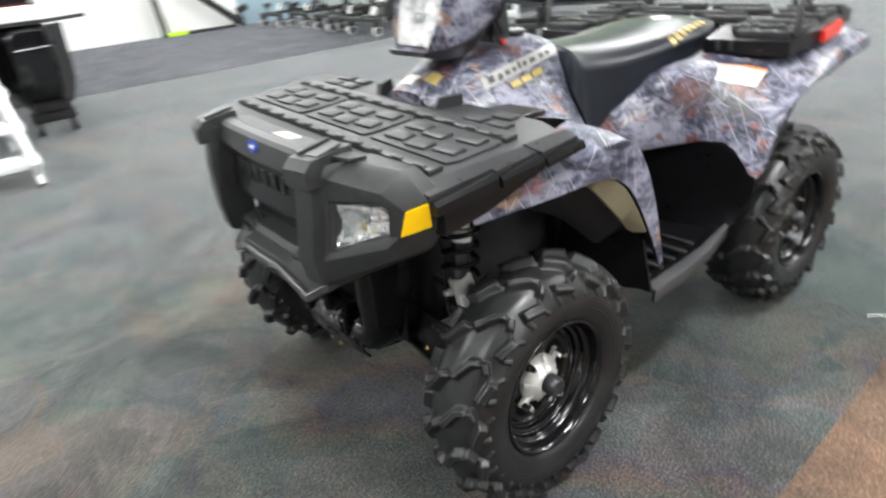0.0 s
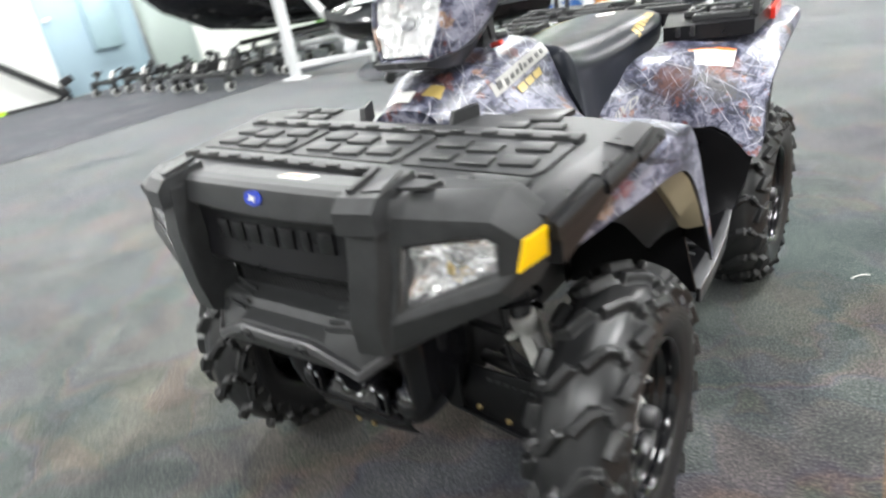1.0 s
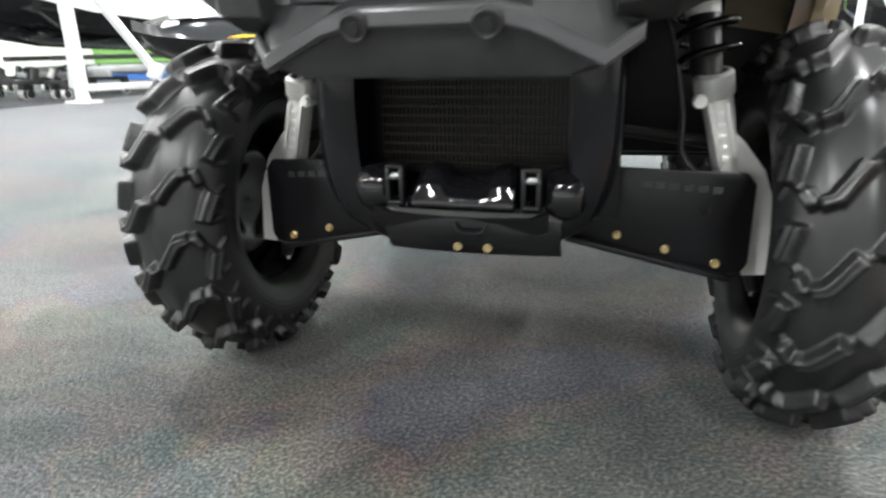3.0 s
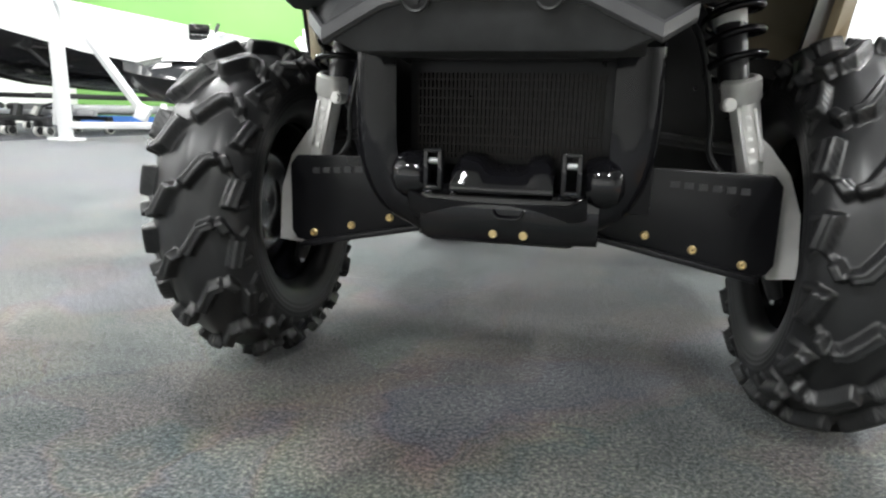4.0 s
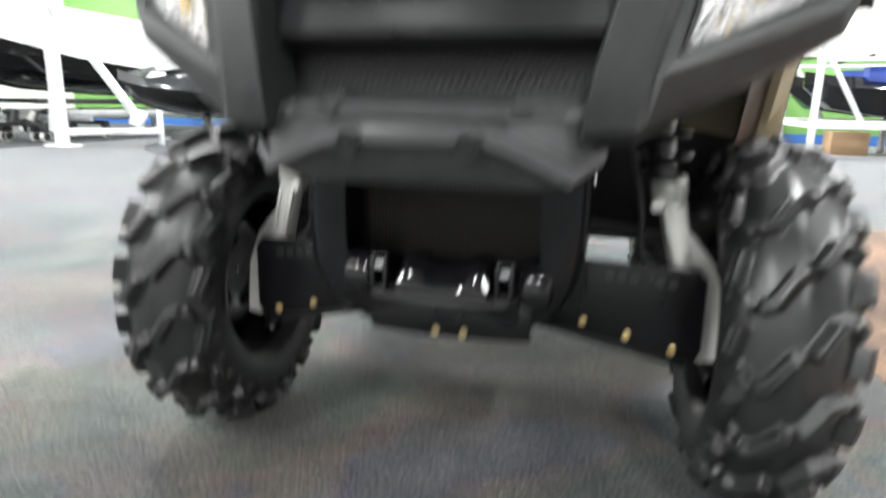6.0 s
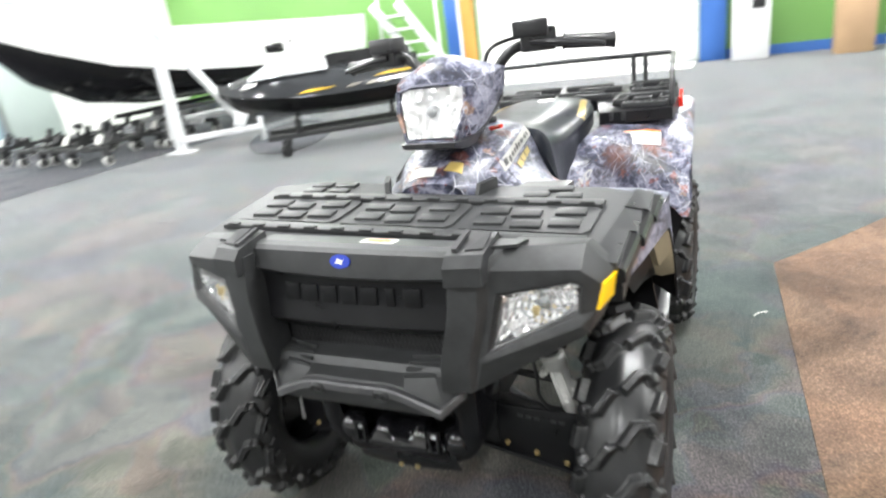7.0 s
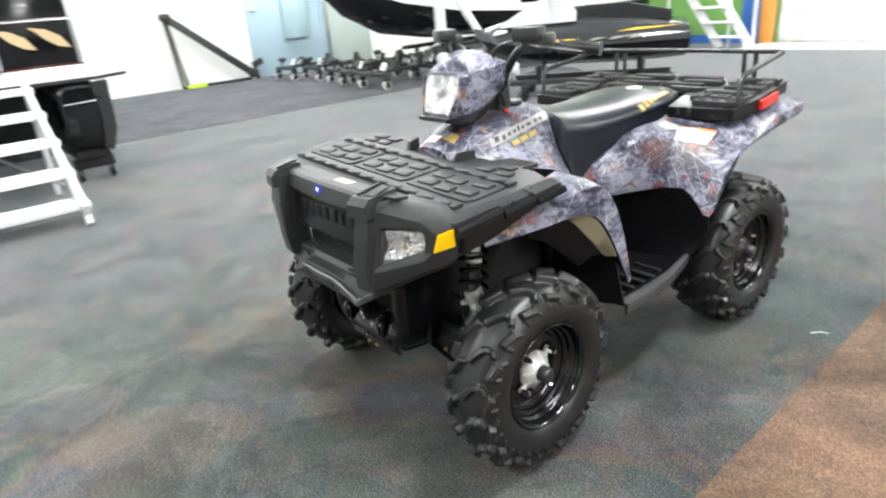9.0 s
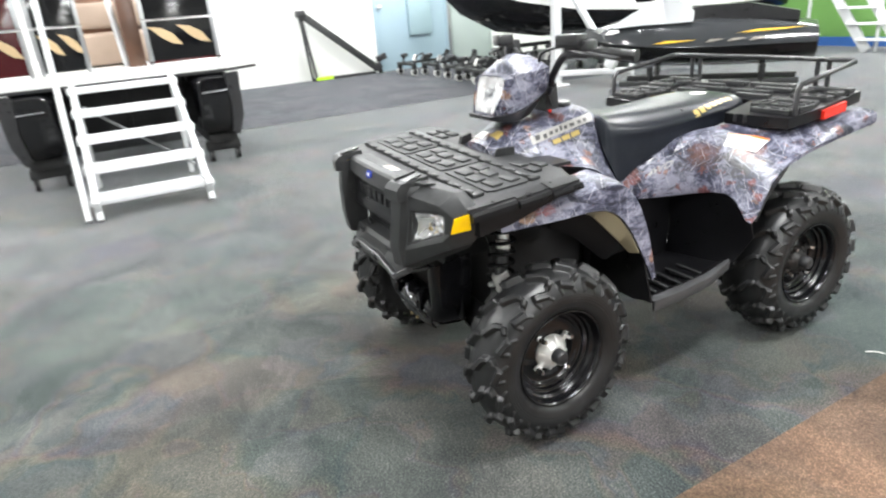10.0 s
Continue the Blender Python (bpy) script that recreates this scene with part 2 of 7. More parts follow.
M_GLOSS = mat("black_gloss_enamel", (0.006, 0.006, 0.007), 0.08, 0, 0.24)
M_RUBBER = grained("black_tyre_rubber", (0.0135, 0.0138, 0.0145), 0.36, 0, 120.0, 0.35, 0.10, 0.0008)
M_BLACK = grained("black_satin_enamel", (0.007, 0.007, 0.008), 0.30, 0, 160.0, 0.2, 0.05, 0.0005, 0.28)
# paler than the black plastics: carries the bumper lip's highlight in its colour
M_LIP = grained("lightened_edge_plastic", (0.06, 0.06, 0.063), 0.34, 0.1, 120.0, 0.25, 0.1, 0.0006)
M_DECK_GREY = mat("grey_tan_lettering", (0.22, 0.20, 0.17), 0.4)
M_VINYL = grained("black_seat_vinyl", (0.012, 0.014, 0.019), 0.31, 0, 300.0, 0.1, 0.05, 0.0004, 0.16)
M_DARK = grained("dull_black_underbody", (0.020, 0.020, 0.021), 0.5, 0, 80.0, 0.3, 0.1)
M_CAMO = camouflage("woodland_camouflage_film")
M_TAN = grained("olive_tan_plastic", (0.30, 0.262, 0.175), 0.35, 0, 60.0, 0.1, 0.05)
M_ALU = grained("cast_aluminium", (0.80, 0.79, 0.77), 0.36, 0.45, 160.0, 0.12, 0.2, 0.001)
# hub metal darkened so that the rear hubs look dim
M_DIM_HUB = grained("dimmed_hub_metal", (0.045, 0.043, 0.042), 0.42, 0.6, 90.0, 0.3, 0.1)
M_CHROME = mat("chrome", (0.85, 0.85, 0.86), 0.07, 1.0)
M_BRASS = mat("brass_plated_bolt", (0.62, 0.48, 0.24), 0.3, 0.9)
M_AMBER = mat("amber_reflector", (0.95, 0.58, 0.0), 0.25)
M_RED = mat("red_reflector", (0.72, 0.035, 0.02), 0.2)
M_WHITE = grained("white_gelcoat", (0.80, 0.80, 0.78), 0.28, 0, 10.0, 0.03, 0.03)
M_WHITE_METAL = grained("white_powder_coat", (0.68, 0.69, 0.70), 0.4, 0, 30.0, 0.05, 0.08)
M_LABEL = mat("white_sticker", (0.80, 0.79, 0.76), 0.4)
M_LABEL_ORANGE = mat("orange_sticker_band", (0.80, 0.22, 0.05), 0.4)
M_GOLD = mat("gold_decal_film", (0.46, 0.34, 0.11), 0.35, 0.2)
M_SILVER_DECAL = grained("silver_decal_film", (0.43, 0.42, 0.40), 0.35, 0.1, 90.0, 0.2, 0.02)
M_DECAL_GREY = mat("dark_grey_decal_film", (0.085, 0.083, 0.085), 0.38)
M_BADGE = mat("blue_badge", (0.02, 0.05, 0.42), 0.2)
M_HULL = mat("black_hull_gelcoat", (0.006, 0.006, 0.007), 0.12)
M_BEIGE = grained("beige_upholstery", (0.36, 0.27, 0.21), 0.5, 0, 40.0, 0.08, 0.1)
M_GALV = grained("galvanised_steel", (0.42, 0.43, 0.44), 0.42, 0.85, 30.0, 0.15, 0.1)
M_CARDBOARD = grained("brown_cardboard", (0.48, 0.32, 0.19), 0.85, 0, 20.0, 0.1, 0.1)
M_CASTER = grained("pale_grey_polyurethane", (0.55, 0.55, 0.53), 0.5, 0, 40.0, 0.1, 0.05)
M_WOOD = grained("dark_teak_veneer", (0.13, 0.065, 0.04), 0.35, 0, 30.0, 0.35, 0.1)
M_LIME = mat("lime_tape", (0.50, 0.85, 0.03), 0.4)
# dust brown, darkened for the shade that the cowl throws on the fins
M_RADIATOR = grained("shaded_dusty_fins", (0.011, 0.008, 0.0065), 0.7, 0, 90.0, 0.4, 0.3)
M_LENS = mat("clear_lens", (1, 1, 1), 0.03)
M_LENS.node_tree.nodes["Principled BSDF"].inputs["Transmission Weight"].default_value = 1.0
M_LENS.node_tree.nodes["Principled BSDF"].inputs["IOR"].default_value = 1.25
M_MIRROR = mat("headlamp_reflector", (0.95, 0.95, 0.96), 0.09, 0.85)
M_POD_MIRROR = mat("pod_reflector", (0.90, 0.90, 0.91), 0.12, 0.70)
M_TUBE = mat("fluorescent_tube", (1, 1, 1), 0.4)
M_TUBE.node_tree.nodes["Principled BSDF"].inputs["Emission Color"].default_value = (1, 0.98, 0.94, 1)
M_TUBE.node_tree.nodes["Principled BSDF"].inputs["Emission Strength"].default_value = 6.0


# ---- mesh helpers ----
def part(name, bm, material, parent=None, label="", smooth=40, bevel=0.0, segs=2):
    """Links a bmesh as one mesh object under a thing or part."""
    if bevel:
        edges = [e for e in bm.edges if len(e.link_faces) == 2 and e.calc_face_angle(0) > 0.5]
        bmesh.ops.bevel(bm, geom=edges, offset=bevel, segments=segs, profile=0.5, affect="EDGES", clamp_overlap=True)
    bmesh.ops.recalc_face_normals(bm, faces=bm.faces)
    me = bpy.data.meshes.new(name)
    bm.to_mesh(me)
    bm.free()
    if smooth:
        me.polygons.foreach_set("use_smooth", [True] * len(me.polygons))
        me.set_sharp_from_angle(angle=radians(smooth))
    for one in material if isinstance(material, (list, tuple)) else (material,):
        me.materials.append(one)
    ob = new(name, me)
    if parent is not None:
        ob.parent = parent
        ob.matrix_parent_inverse = parent.matrix_basis.inverted()
    if label:
        tagged(ob, label)
    return ob


def thing(name, label, category, at=(0, 0, 0), group="", kind=""):
    ob = new(name)
    ob.empty_display_size = 0.1
    ob.location = at
    return tagged(ob, label, category, group, kind)


def bm_new():
    return bmesh.new()


def box(bm, c, s, m=None):
    """A box of size s about c, turned by m about its centre."""
    r = bmesh.ops.create_cube(bm, size=1.0, matrix=Matrix.Translation(c) @ (m or Matrix()) @ Matrix.Diagonal((*s, 1)))
    return r["verts"]


def beam(bm, a, b, w, h, up=(0, 0, 1)):
    """A box of width w and height h from a to b."""
    a, b = Vector(a), Vector(b)
    d = b - a
    y = d.normalized()
    x = y.cross(Vector(up))
    x = x.normalized() if x.length > 1e-5 else Vector((1, 0, 0))
    z = x.cross(y)
    m = Matrix((x, y, z)).transposed().to_4x4()
    return box(bm, (a + b) / 2, (w, d.length, h), m)


def tube(bm, pts, r, seg=10, cap=True):
    """A round bar along points, r a radius or one for each point."""
    pts = [Vector(p) for p in pts]
    rings, side = [], None
    for k, p in enumerate(pts):
        d = (pts[min(k + 1, len(pts) - 1)] - pts[max(k - 1, 0)]).normalized()
        if side is None:
            side = d.orthogonal().normalized()
        side = (side - d * side.dot(d)).normalized()
        up = d.cross(side)
        rr = r[k] if isinstance(r, (list, tuple)) else r
        rings.append([bm.verts.new(p + rr * (side * math.cos(a) + up * math.sin(a))) for a in (2 * math.pi * j / seg for j in range(seg))])
    skin(bm, rings, True, cap)
    return rings


def skin(bm, rings, closed=True, cap=False):
    n = len(rings[0])
    for a, b in zip(rings, rings[1:]):
        for j in range(n if closed else n - 1):
            k = (j + 1) % n
            bm.faces.new((a[j], a[k], b[k], b[j]))
    if cap:
        bm.faces.new(list(reversed(rings[0])))
        bm.faces.new(rings[-1])


def smooth_path(pts, steps=6):
    """Points of a smooth curve through pts."""
    pts = [Vector(p) for p in pts]
    out = []
    for k in range(len(pts) - 1):
        p0, p1, p2, p3 = pts[max(k - 1, 0)], pts[k], pts[k + 1], pts[min(k + 2, len(pts) - 1)]
        for j in range(steps):
            t = j / steps
            out.append(0.5 * ((2 * p1) + (p2 - p0) * t + (2 * p0 - 5 * p1 + 4 * p2 - p3) * t * t + (3 * p1 - p0 - 3 * p2 + p3) * t ** 3))
    return out + [pts[-1]]


def lathe(bm, profile, c, seg=48, axis="x", closed=False):
    """Turns (radius, along) points about an axis through c."""
    rings = []
    for r, a in profile:
        ring = []
        for j in range(seg):
            t = 2 * math.pi * j / seg
            u, w = r * math.cos(t), r * math.sin(t)
            ring.append(bm.verts.new(Vector(c) + Vector({"x": (a, u, w), "y": (u, a, w), "z": (u, w, a)}[axis])))
        rings.append(ring)
    skin(bm, rings + ([rings[0]] if closed else []), True, False)
    return rings


def disc(bm, c, r, h, axis="x", seg=24, r2=None):
    rings = lathe(bm, [(r, -h / 2), (r2 if r2 is not None else r, h / 2)], c, seg, axis)
    bm.faces.new(rings[0])
    bm.faces.new(list(reversed(rings[1])))


def prism(bm, pts, shift):
    """A flat polygon pushed along shift."""
    a = [bm.verts.new(p) for p in pts]
    b = [bm.verts.new(Vector(p) + Vector(shift)) for p in pts]
    bm.faces.new(list(reversed(a)))
    bm.faces.new(b)
    for j in range(len(a)):
        k = (j + 1) % len(a)
        bm.faces.new((a[j], a[k], b[k], b[j]))


def sheet(bm, rows, thick, back=0, front=0):
    """A curved panel of some thickness through rows of points; back and front are material slots."""
    vs = [[bm.verts.new(p) for p in row] for row in rows]
    faces = []
    for a, b in zip(vs, vs[1:]):
        for j in range(len(a) - 1):
            faces.append(bm.faces.new((a[j], a[j + 1], b[j + 1], b[j])))
    bmesh.ops.recalc_face_normals(bm, faces=faces)
    tops = set(faces)
    before = set(bm.faces)
    bmesh.ops.solidify(bm, geom=faces, thickness=thick)
    for f in bm.faces:
        if f not in before:
            f.material_index = back
    for f in tops:
        f.material_index = front


def dense(rows, n=4):
    """Smooths each row and then each column of a grid of points."""
    rows = [smooth_path(r, n) for r in rows]
    cols = [smooth_path([r[j] for r in rows], n) for j in range(len(rows[0]))]
    return [[c[i] for c in cols] for i in range(len(cols[0]))]


def mirrored(pts, s):
    return [(p[0] * s, p[1], p[2]) for p in pts]


def part_of(name):
    return [o for o in bpy.data.objects if o.name.split(".")[0] == name]


def drape_tree(target):
    target.data.calc_loop_triangles()
    return BVHTree.FromPolygons([v.co for v in target.data.vertices], [t.vertices[:] for t in target.data.loop_triangles])


def draped(name, target, corners, way, material, parent, label="", nu=6, nv=3, lift=0.0015):
    """A thin film laid on a part: corners (in order) are thrown along way on to it."""
    tree = drape_tree(target)
    a, b, c, d = (Vector(p) for p in corners)
    way = Vector(way).normalized()
    rows = []
    for i in range(nv + 1):
        row = []
        for j in range(nu + 1):
            p = a.lerp(b, j / nu).lerp(d.lerp(c, j / nu), i / nv)
            hit = tree.ray_cast(p - way * 0.25, way, 0.6)[0]
            row.append((hit if hit is not None else p) - way * lift)
        rows.append(row)
    bm = bm_new()
    grid = [[bm.verts.new(p) for p in r] for r in rows]
    under = [[bm.verts.new(p + way * 0.001) for p in r] for r in rows]
    skin(bm, grid, False)
    skin(bm, under, False)
    for row_a, row_b in ((grid[0], under[0]), (grid[-1], under[-1]), ([r[0] for r in grid], [r[0] for r in under]), ([r[-1] for r in grid], [r[-1] for r in under])):
        skin(bm, [row_a, row_b], False)
    return part(name, bm, material, parent, label, 50)


# ---- the room ----
def structure(name, bm, material, label, bevel=0.0, category=""):
    ob = part(name, bm, material, None, "", 30, bevel)
    return tagged(ob, label, category or name.split("_")[0], "", "structure")


WEST, EAST, SOUTH, NORTH = -13.2, 9.0, -8.0, 12.4

bm = bm_new()
box(bm, ((WEST + EAST) / 2, (SOUTH + NORTH) / 2, -0.1), (EAST - WEST + 0.6, NORTH - SOUTH + 0.6, 0.2))
structure("floor", bm, M_CARPET, "grey patchwork carpet with faint teal and pink blotches")

bm = bm_new()
edge = [(0.93, 0.9), (0.90, 1.92), (1.22, 2.30), (1.58, 2.77), (2.04, 3.08), (3.4, 3.45), (5.6, 3.3), (5.4, 2.0), (3.0, 1.6), (2.35, 0.6), (2.3, -1.4), (1.0, -1.5)]
prism(bm, [(x, y, 0.0006) for x, y in reversed(edge)], (0, 0, 0.0019))
structure("floor_inlay", bm, M_RUST, "rust-orange carpet inlay in the grey floor", 0, "carpet")

bm = bm_new()
prism(bm, [(-7.25, -3.0, 0.001), (-7.15, 12.2, 0.001), (WEST + 0.2, 12.2, 0.001), (WEST + 0.2, -3.0, 0.001)], (0, 0, 0.003))
structure("floor_strip", bm, M_DARK_CARPET, "dark charcoal carpet along the white wall", 0, "carpet")

bm = bm_new()
oval = [(1.75 * math.cos(k * math.pi / 20), 0.62 * math.sin(k * math.pi / 20)) for k in range(40)]
prism(bm, [(-5.55 - 0.53 * u - 0.85 * w, 6.75 + 0.85 * u - 0.53 * w, 0.001) for u, w in reversed(oval)], (0, 0, 0.006))
structure("floor_mat", bm, M_DARK_CARPET, "dark oval floor mat beside the watercraft", 0, "mat")

bm = bm_new()
box(bm, (WEST - 0.1, (SOUTH + NORTH) / 2, CEILING / 2), (0.2, NORTH - SOUTH, CEILING))
structure("wall_west", bm, M_WALL, "plain white painted showroom wall")
# unseen wall, assumed to close the room; kept white for fill light
bm = bm_new()
box(bm, (EAST + 0.1, (SOUTH + NORTH) / 2, CEILING / 2), (0.2, NORTH - SOUTH, CEILING))
structure("wall_east", bm, M_WALL, "assumed white showroom wall, out of view")
# unseen too: its white gives the bike's front fill and reflections
bm = bm_new()
box(bm, ((WEST + EAST) / 2, SOUTH - 0.1, CEILING / 2), (EAST - WEST + 0.4, 0.2, CEILING))
structure("wall_south", bm, M_WALL, "assumed white showroom wall, out of view")
bm = bm_new()
DOOR_L, DOOR_R, DOOR_H = -4.45, 0.12, 3.4
for x0, x1, z0, z1 in ((WEST, DOOR_L, 0, CEILING), (DOOR_R, EAST, 0, CEILING), (DOOR_L, DOOR_R, DOOR_H, CEILING)):
    box(bm, ((x0 + x1) / 2, NORTH + 0.1, (z0 + z1) / 2), (x1 - x0, 0.2, z1 - z0))
structure("wall_north", bm, M_GREEN, "bright green painted showroom wall")
bm = bm_new()
box(bm, ((WEST + EAST) / 2, (SOUTH + NORTH) / 2, CEILING + 0.06), (EAST - WEST + 0.4, NORTH - SOUTH + 0.4, 0.12))
structure("ceiling", bm, M_CEILING, "plain white ceiling with fluorescent fittings")
for x0, x1 in ((WEST, DOOR_L - 0.66), (DOOR_R + 0.48, EAST)):
    bm = bm_new()
    box(bm, ((x0 + x1) / 2, NORTH - 0.012, 0.09), (x1 - x0, 0.02, 0.18))
    structure("baseboard", bm, M_BLUE, "dark blue skirting along the green wall")
bm = bm_new()
box(bm, (4.6, NORTH - 0.03, 2.65), (4.6, 0.04, 2.1))
structure("wall_board", bm, M_WHITE, "large plain white board high on the green wall", 0.004, "board")

# white sectional door in the green wall, with its pilasters and threshold
bm = bm_new()
box(bm, ((DOOR_L + DOOR_R) / 2, NORTH + 0.16, DOOR_H / 2), (DOOR_R - DOOR_L, 0.06, DOOR_H))
overhead = structure("door_1", bm, M_WHITE, "closed white sectional overhead door")
for k in range(6):
    bm = bm_new()
    box(bm, ((DOOR_L + DOOR_R) / 2, NORTH + 0.115, 0.29 + 0.565 * k), (DOOR_R - DOOR_L - 0.04, 0.03, 0.545))
    part("panel", bm, M_WHITE, overhead, "", 30, 0.006)
bm = bm_new()
box(bm, ((DOOR_L + DOOR_R) / 2 - 0.1, NORTH - 0.62, 0.012), (DOOR_R - DOOR_L + 0.1, 1.1, 0.022))
structure("threshold", bm, M_WHITE, "pale concrete threshold before the overhead door", 0.005)
for x, w, m, word in ((DOOR_L - 0.14, 0.26, M_ORANGE, "orange"), (DOOR_L - 0.46, 0.36, M_BLUE, "blue"), (DOOR_R + 0.24, 0.46, M_BLUE, "blue")):
    bm = bm_new()
    box(bm, (x, NORTH - 0.06, CEILING / 2), (w, 0.12, CEILING))
    structure("pilaster", bm, m, f"{word} painted pilaster beside the overhead door", 0.004)

# pale blue doors in the white wall
def blue_door(name, y0, y1, h, label, paint=M_PALE_BLUE):
    bm = bm_new()
    for y in (y0 - 0.03, y1 + 0.03):
        box(bm, (WEST + 0.02, y, h / 2), (0.05, 0.07, h))
    box(bm, (WEST + 0.02, (y0 + y1) / 2, h + 0.03), (0.05, y1 - y0 + 0.13, 0.07))
    ob = structure(name, bm, paint, label, 0.004)
    bm = bm_new()
    box(bm, (WEST + 0.012, (y0 + y1) / 2, h / 2), (0.02, y1 - y0, h))
    part("leaf", bm, paint, ob, "", 30, 0.003)
    return ob


d1 = blue_door("door_2", 5.15, 7.05, 2.9, "pale blue painted door with a grey box on it")
bm = bm_new()
box(bm, (WEST + 0.09, 6.28, 1.35), (0.12, 0.62, 1.1))
part("box", bm, grained("grey_blue_metal", (0.30, 0.41, 0.45), 0.4, 0.0, 20.0, 0.05, 0.05), d1, "grey-blue metal cabinet", 30, 0.01)
bm = bm_new()
box(bm, (WEST + 0.05, 5.24, 1.52), (0.05, 0.12, 0.06))
part("latch", bm, M_LABEL, d1, "", 30, 0.01)
blue_door("door_3", 7.25, 8.35, 2.9, "pale grey-green door leaf beside the boat", M_GREY_GREEN)
bm = bm_new()
box(bm, (WEST + 0.02, 7.15, 1.5), (0.08, 0.10, 3.0))
structure("trim", bm, M_GALV, "grey metal post between the blue doors", 0.004)

# fluorescent fittings on the ceiling
def ceiling_light(lx, ly):
    lt = thing("ceiling_light", "white fluorescent fitting on the ceiling", "light", (lx, ly, CEILING), "ceiling lights")
    bm = bm_new()
    prism(bm, [(lx - 0.20, ly - 0.70, CEILING - 0.10), (lx - 0.12, ly - 0.70, CEILING), (lx + 0.12, ly - 0.70, CEILING), (lx + 0.20, ly - 0.70, CEILING - 0.10)], (0, 1.40, 0))
    part("housing", bm, M_WHITE_METAL, lt, "", 30, 0.01)
    for dx in (-0.09, 0.09):
        bm = bm_new()
        tube(bm, [(lx + dx, ly - 0.64, CEILING - 0.125), (lx + dx, ly + 0.64, CEILING - 0.125)], 0.016, 8)
        part("tube", bm, M_TUBE, lt, "glowing white fluorescent tube")


for lx, ly in LAMPS:
    ceiling_light(lx, ly)


# ---- things round the walls ----
def aluminium_steps():
    """White boarding steps up to the pontoon boat."""
    y0, y1 = -1.33, -0.46
    st = thing("boarding_steps", "white aluminium boarding steps against the pontoon boat", "steps", (-3.9, -0.95, 0))
    treads = [(-3.66, 0.17), (-3.96, 0.37), (-4.27, 0.575), (-4.60, 0.77), (-4.92, 0.955)]
    for x, z in treads:
        bm = bm_new()
        box(bm, (x - 0.13, (y0 + y1) / 2, z - 0.025), (0.28, y1 - y0 + 0.10, 0.055))
        part("tread", bm, M_WHITE_METAL, st, "", 30, 0.008)
    for y in (y0, y1):
        bm = bm_new()
        beam(bm, (-3.60, y, 0.10), (-4.98, y, 0.93), 0.05, 0.15)
        part("stringer", bm, M_WHITE_METAL, st, "", 30, 0.008)
        bm = bm_new()
        beam(bm, (-3.62, y, 0.0), (-3.72, y, 0.18), 0.05, 0.09, (1, 0, 0))
        part("leg", bm, M_WHITE_METAL, st, "", 30, 0.005)
        bm = bm_new()
        beam(bm, (-4.98, y, 0.0), (-4.95, y, 0.92), 0.05, 0.06, (1, 0, 0))
        part("leg", bm, M_WHITE_METAL, st, "", 30, 0.005)
    bm = bm_new()
    tube(bm, [(-4.9, y0 + 0.05, 0.78), (-4.4, y1, 0.18)], 0.014, 8)
    part("brace", bm, M_GALV, st)
    bm = bm_new()
    tube(bm, smooth_path([(-3.60, y0 - 0.085, 0.02), (-4.02, y0 - 0.085, 0.62), (-4.40, y0 - 0.085, 1.15), (-4.74, y0 - 0.085, 1.72), (-5.1, y0 - 0.085, 2.1)], 4), 0.026, 10)
    part("handrail", bm, M_WHITE_METAL, st)


aluminium_steps()


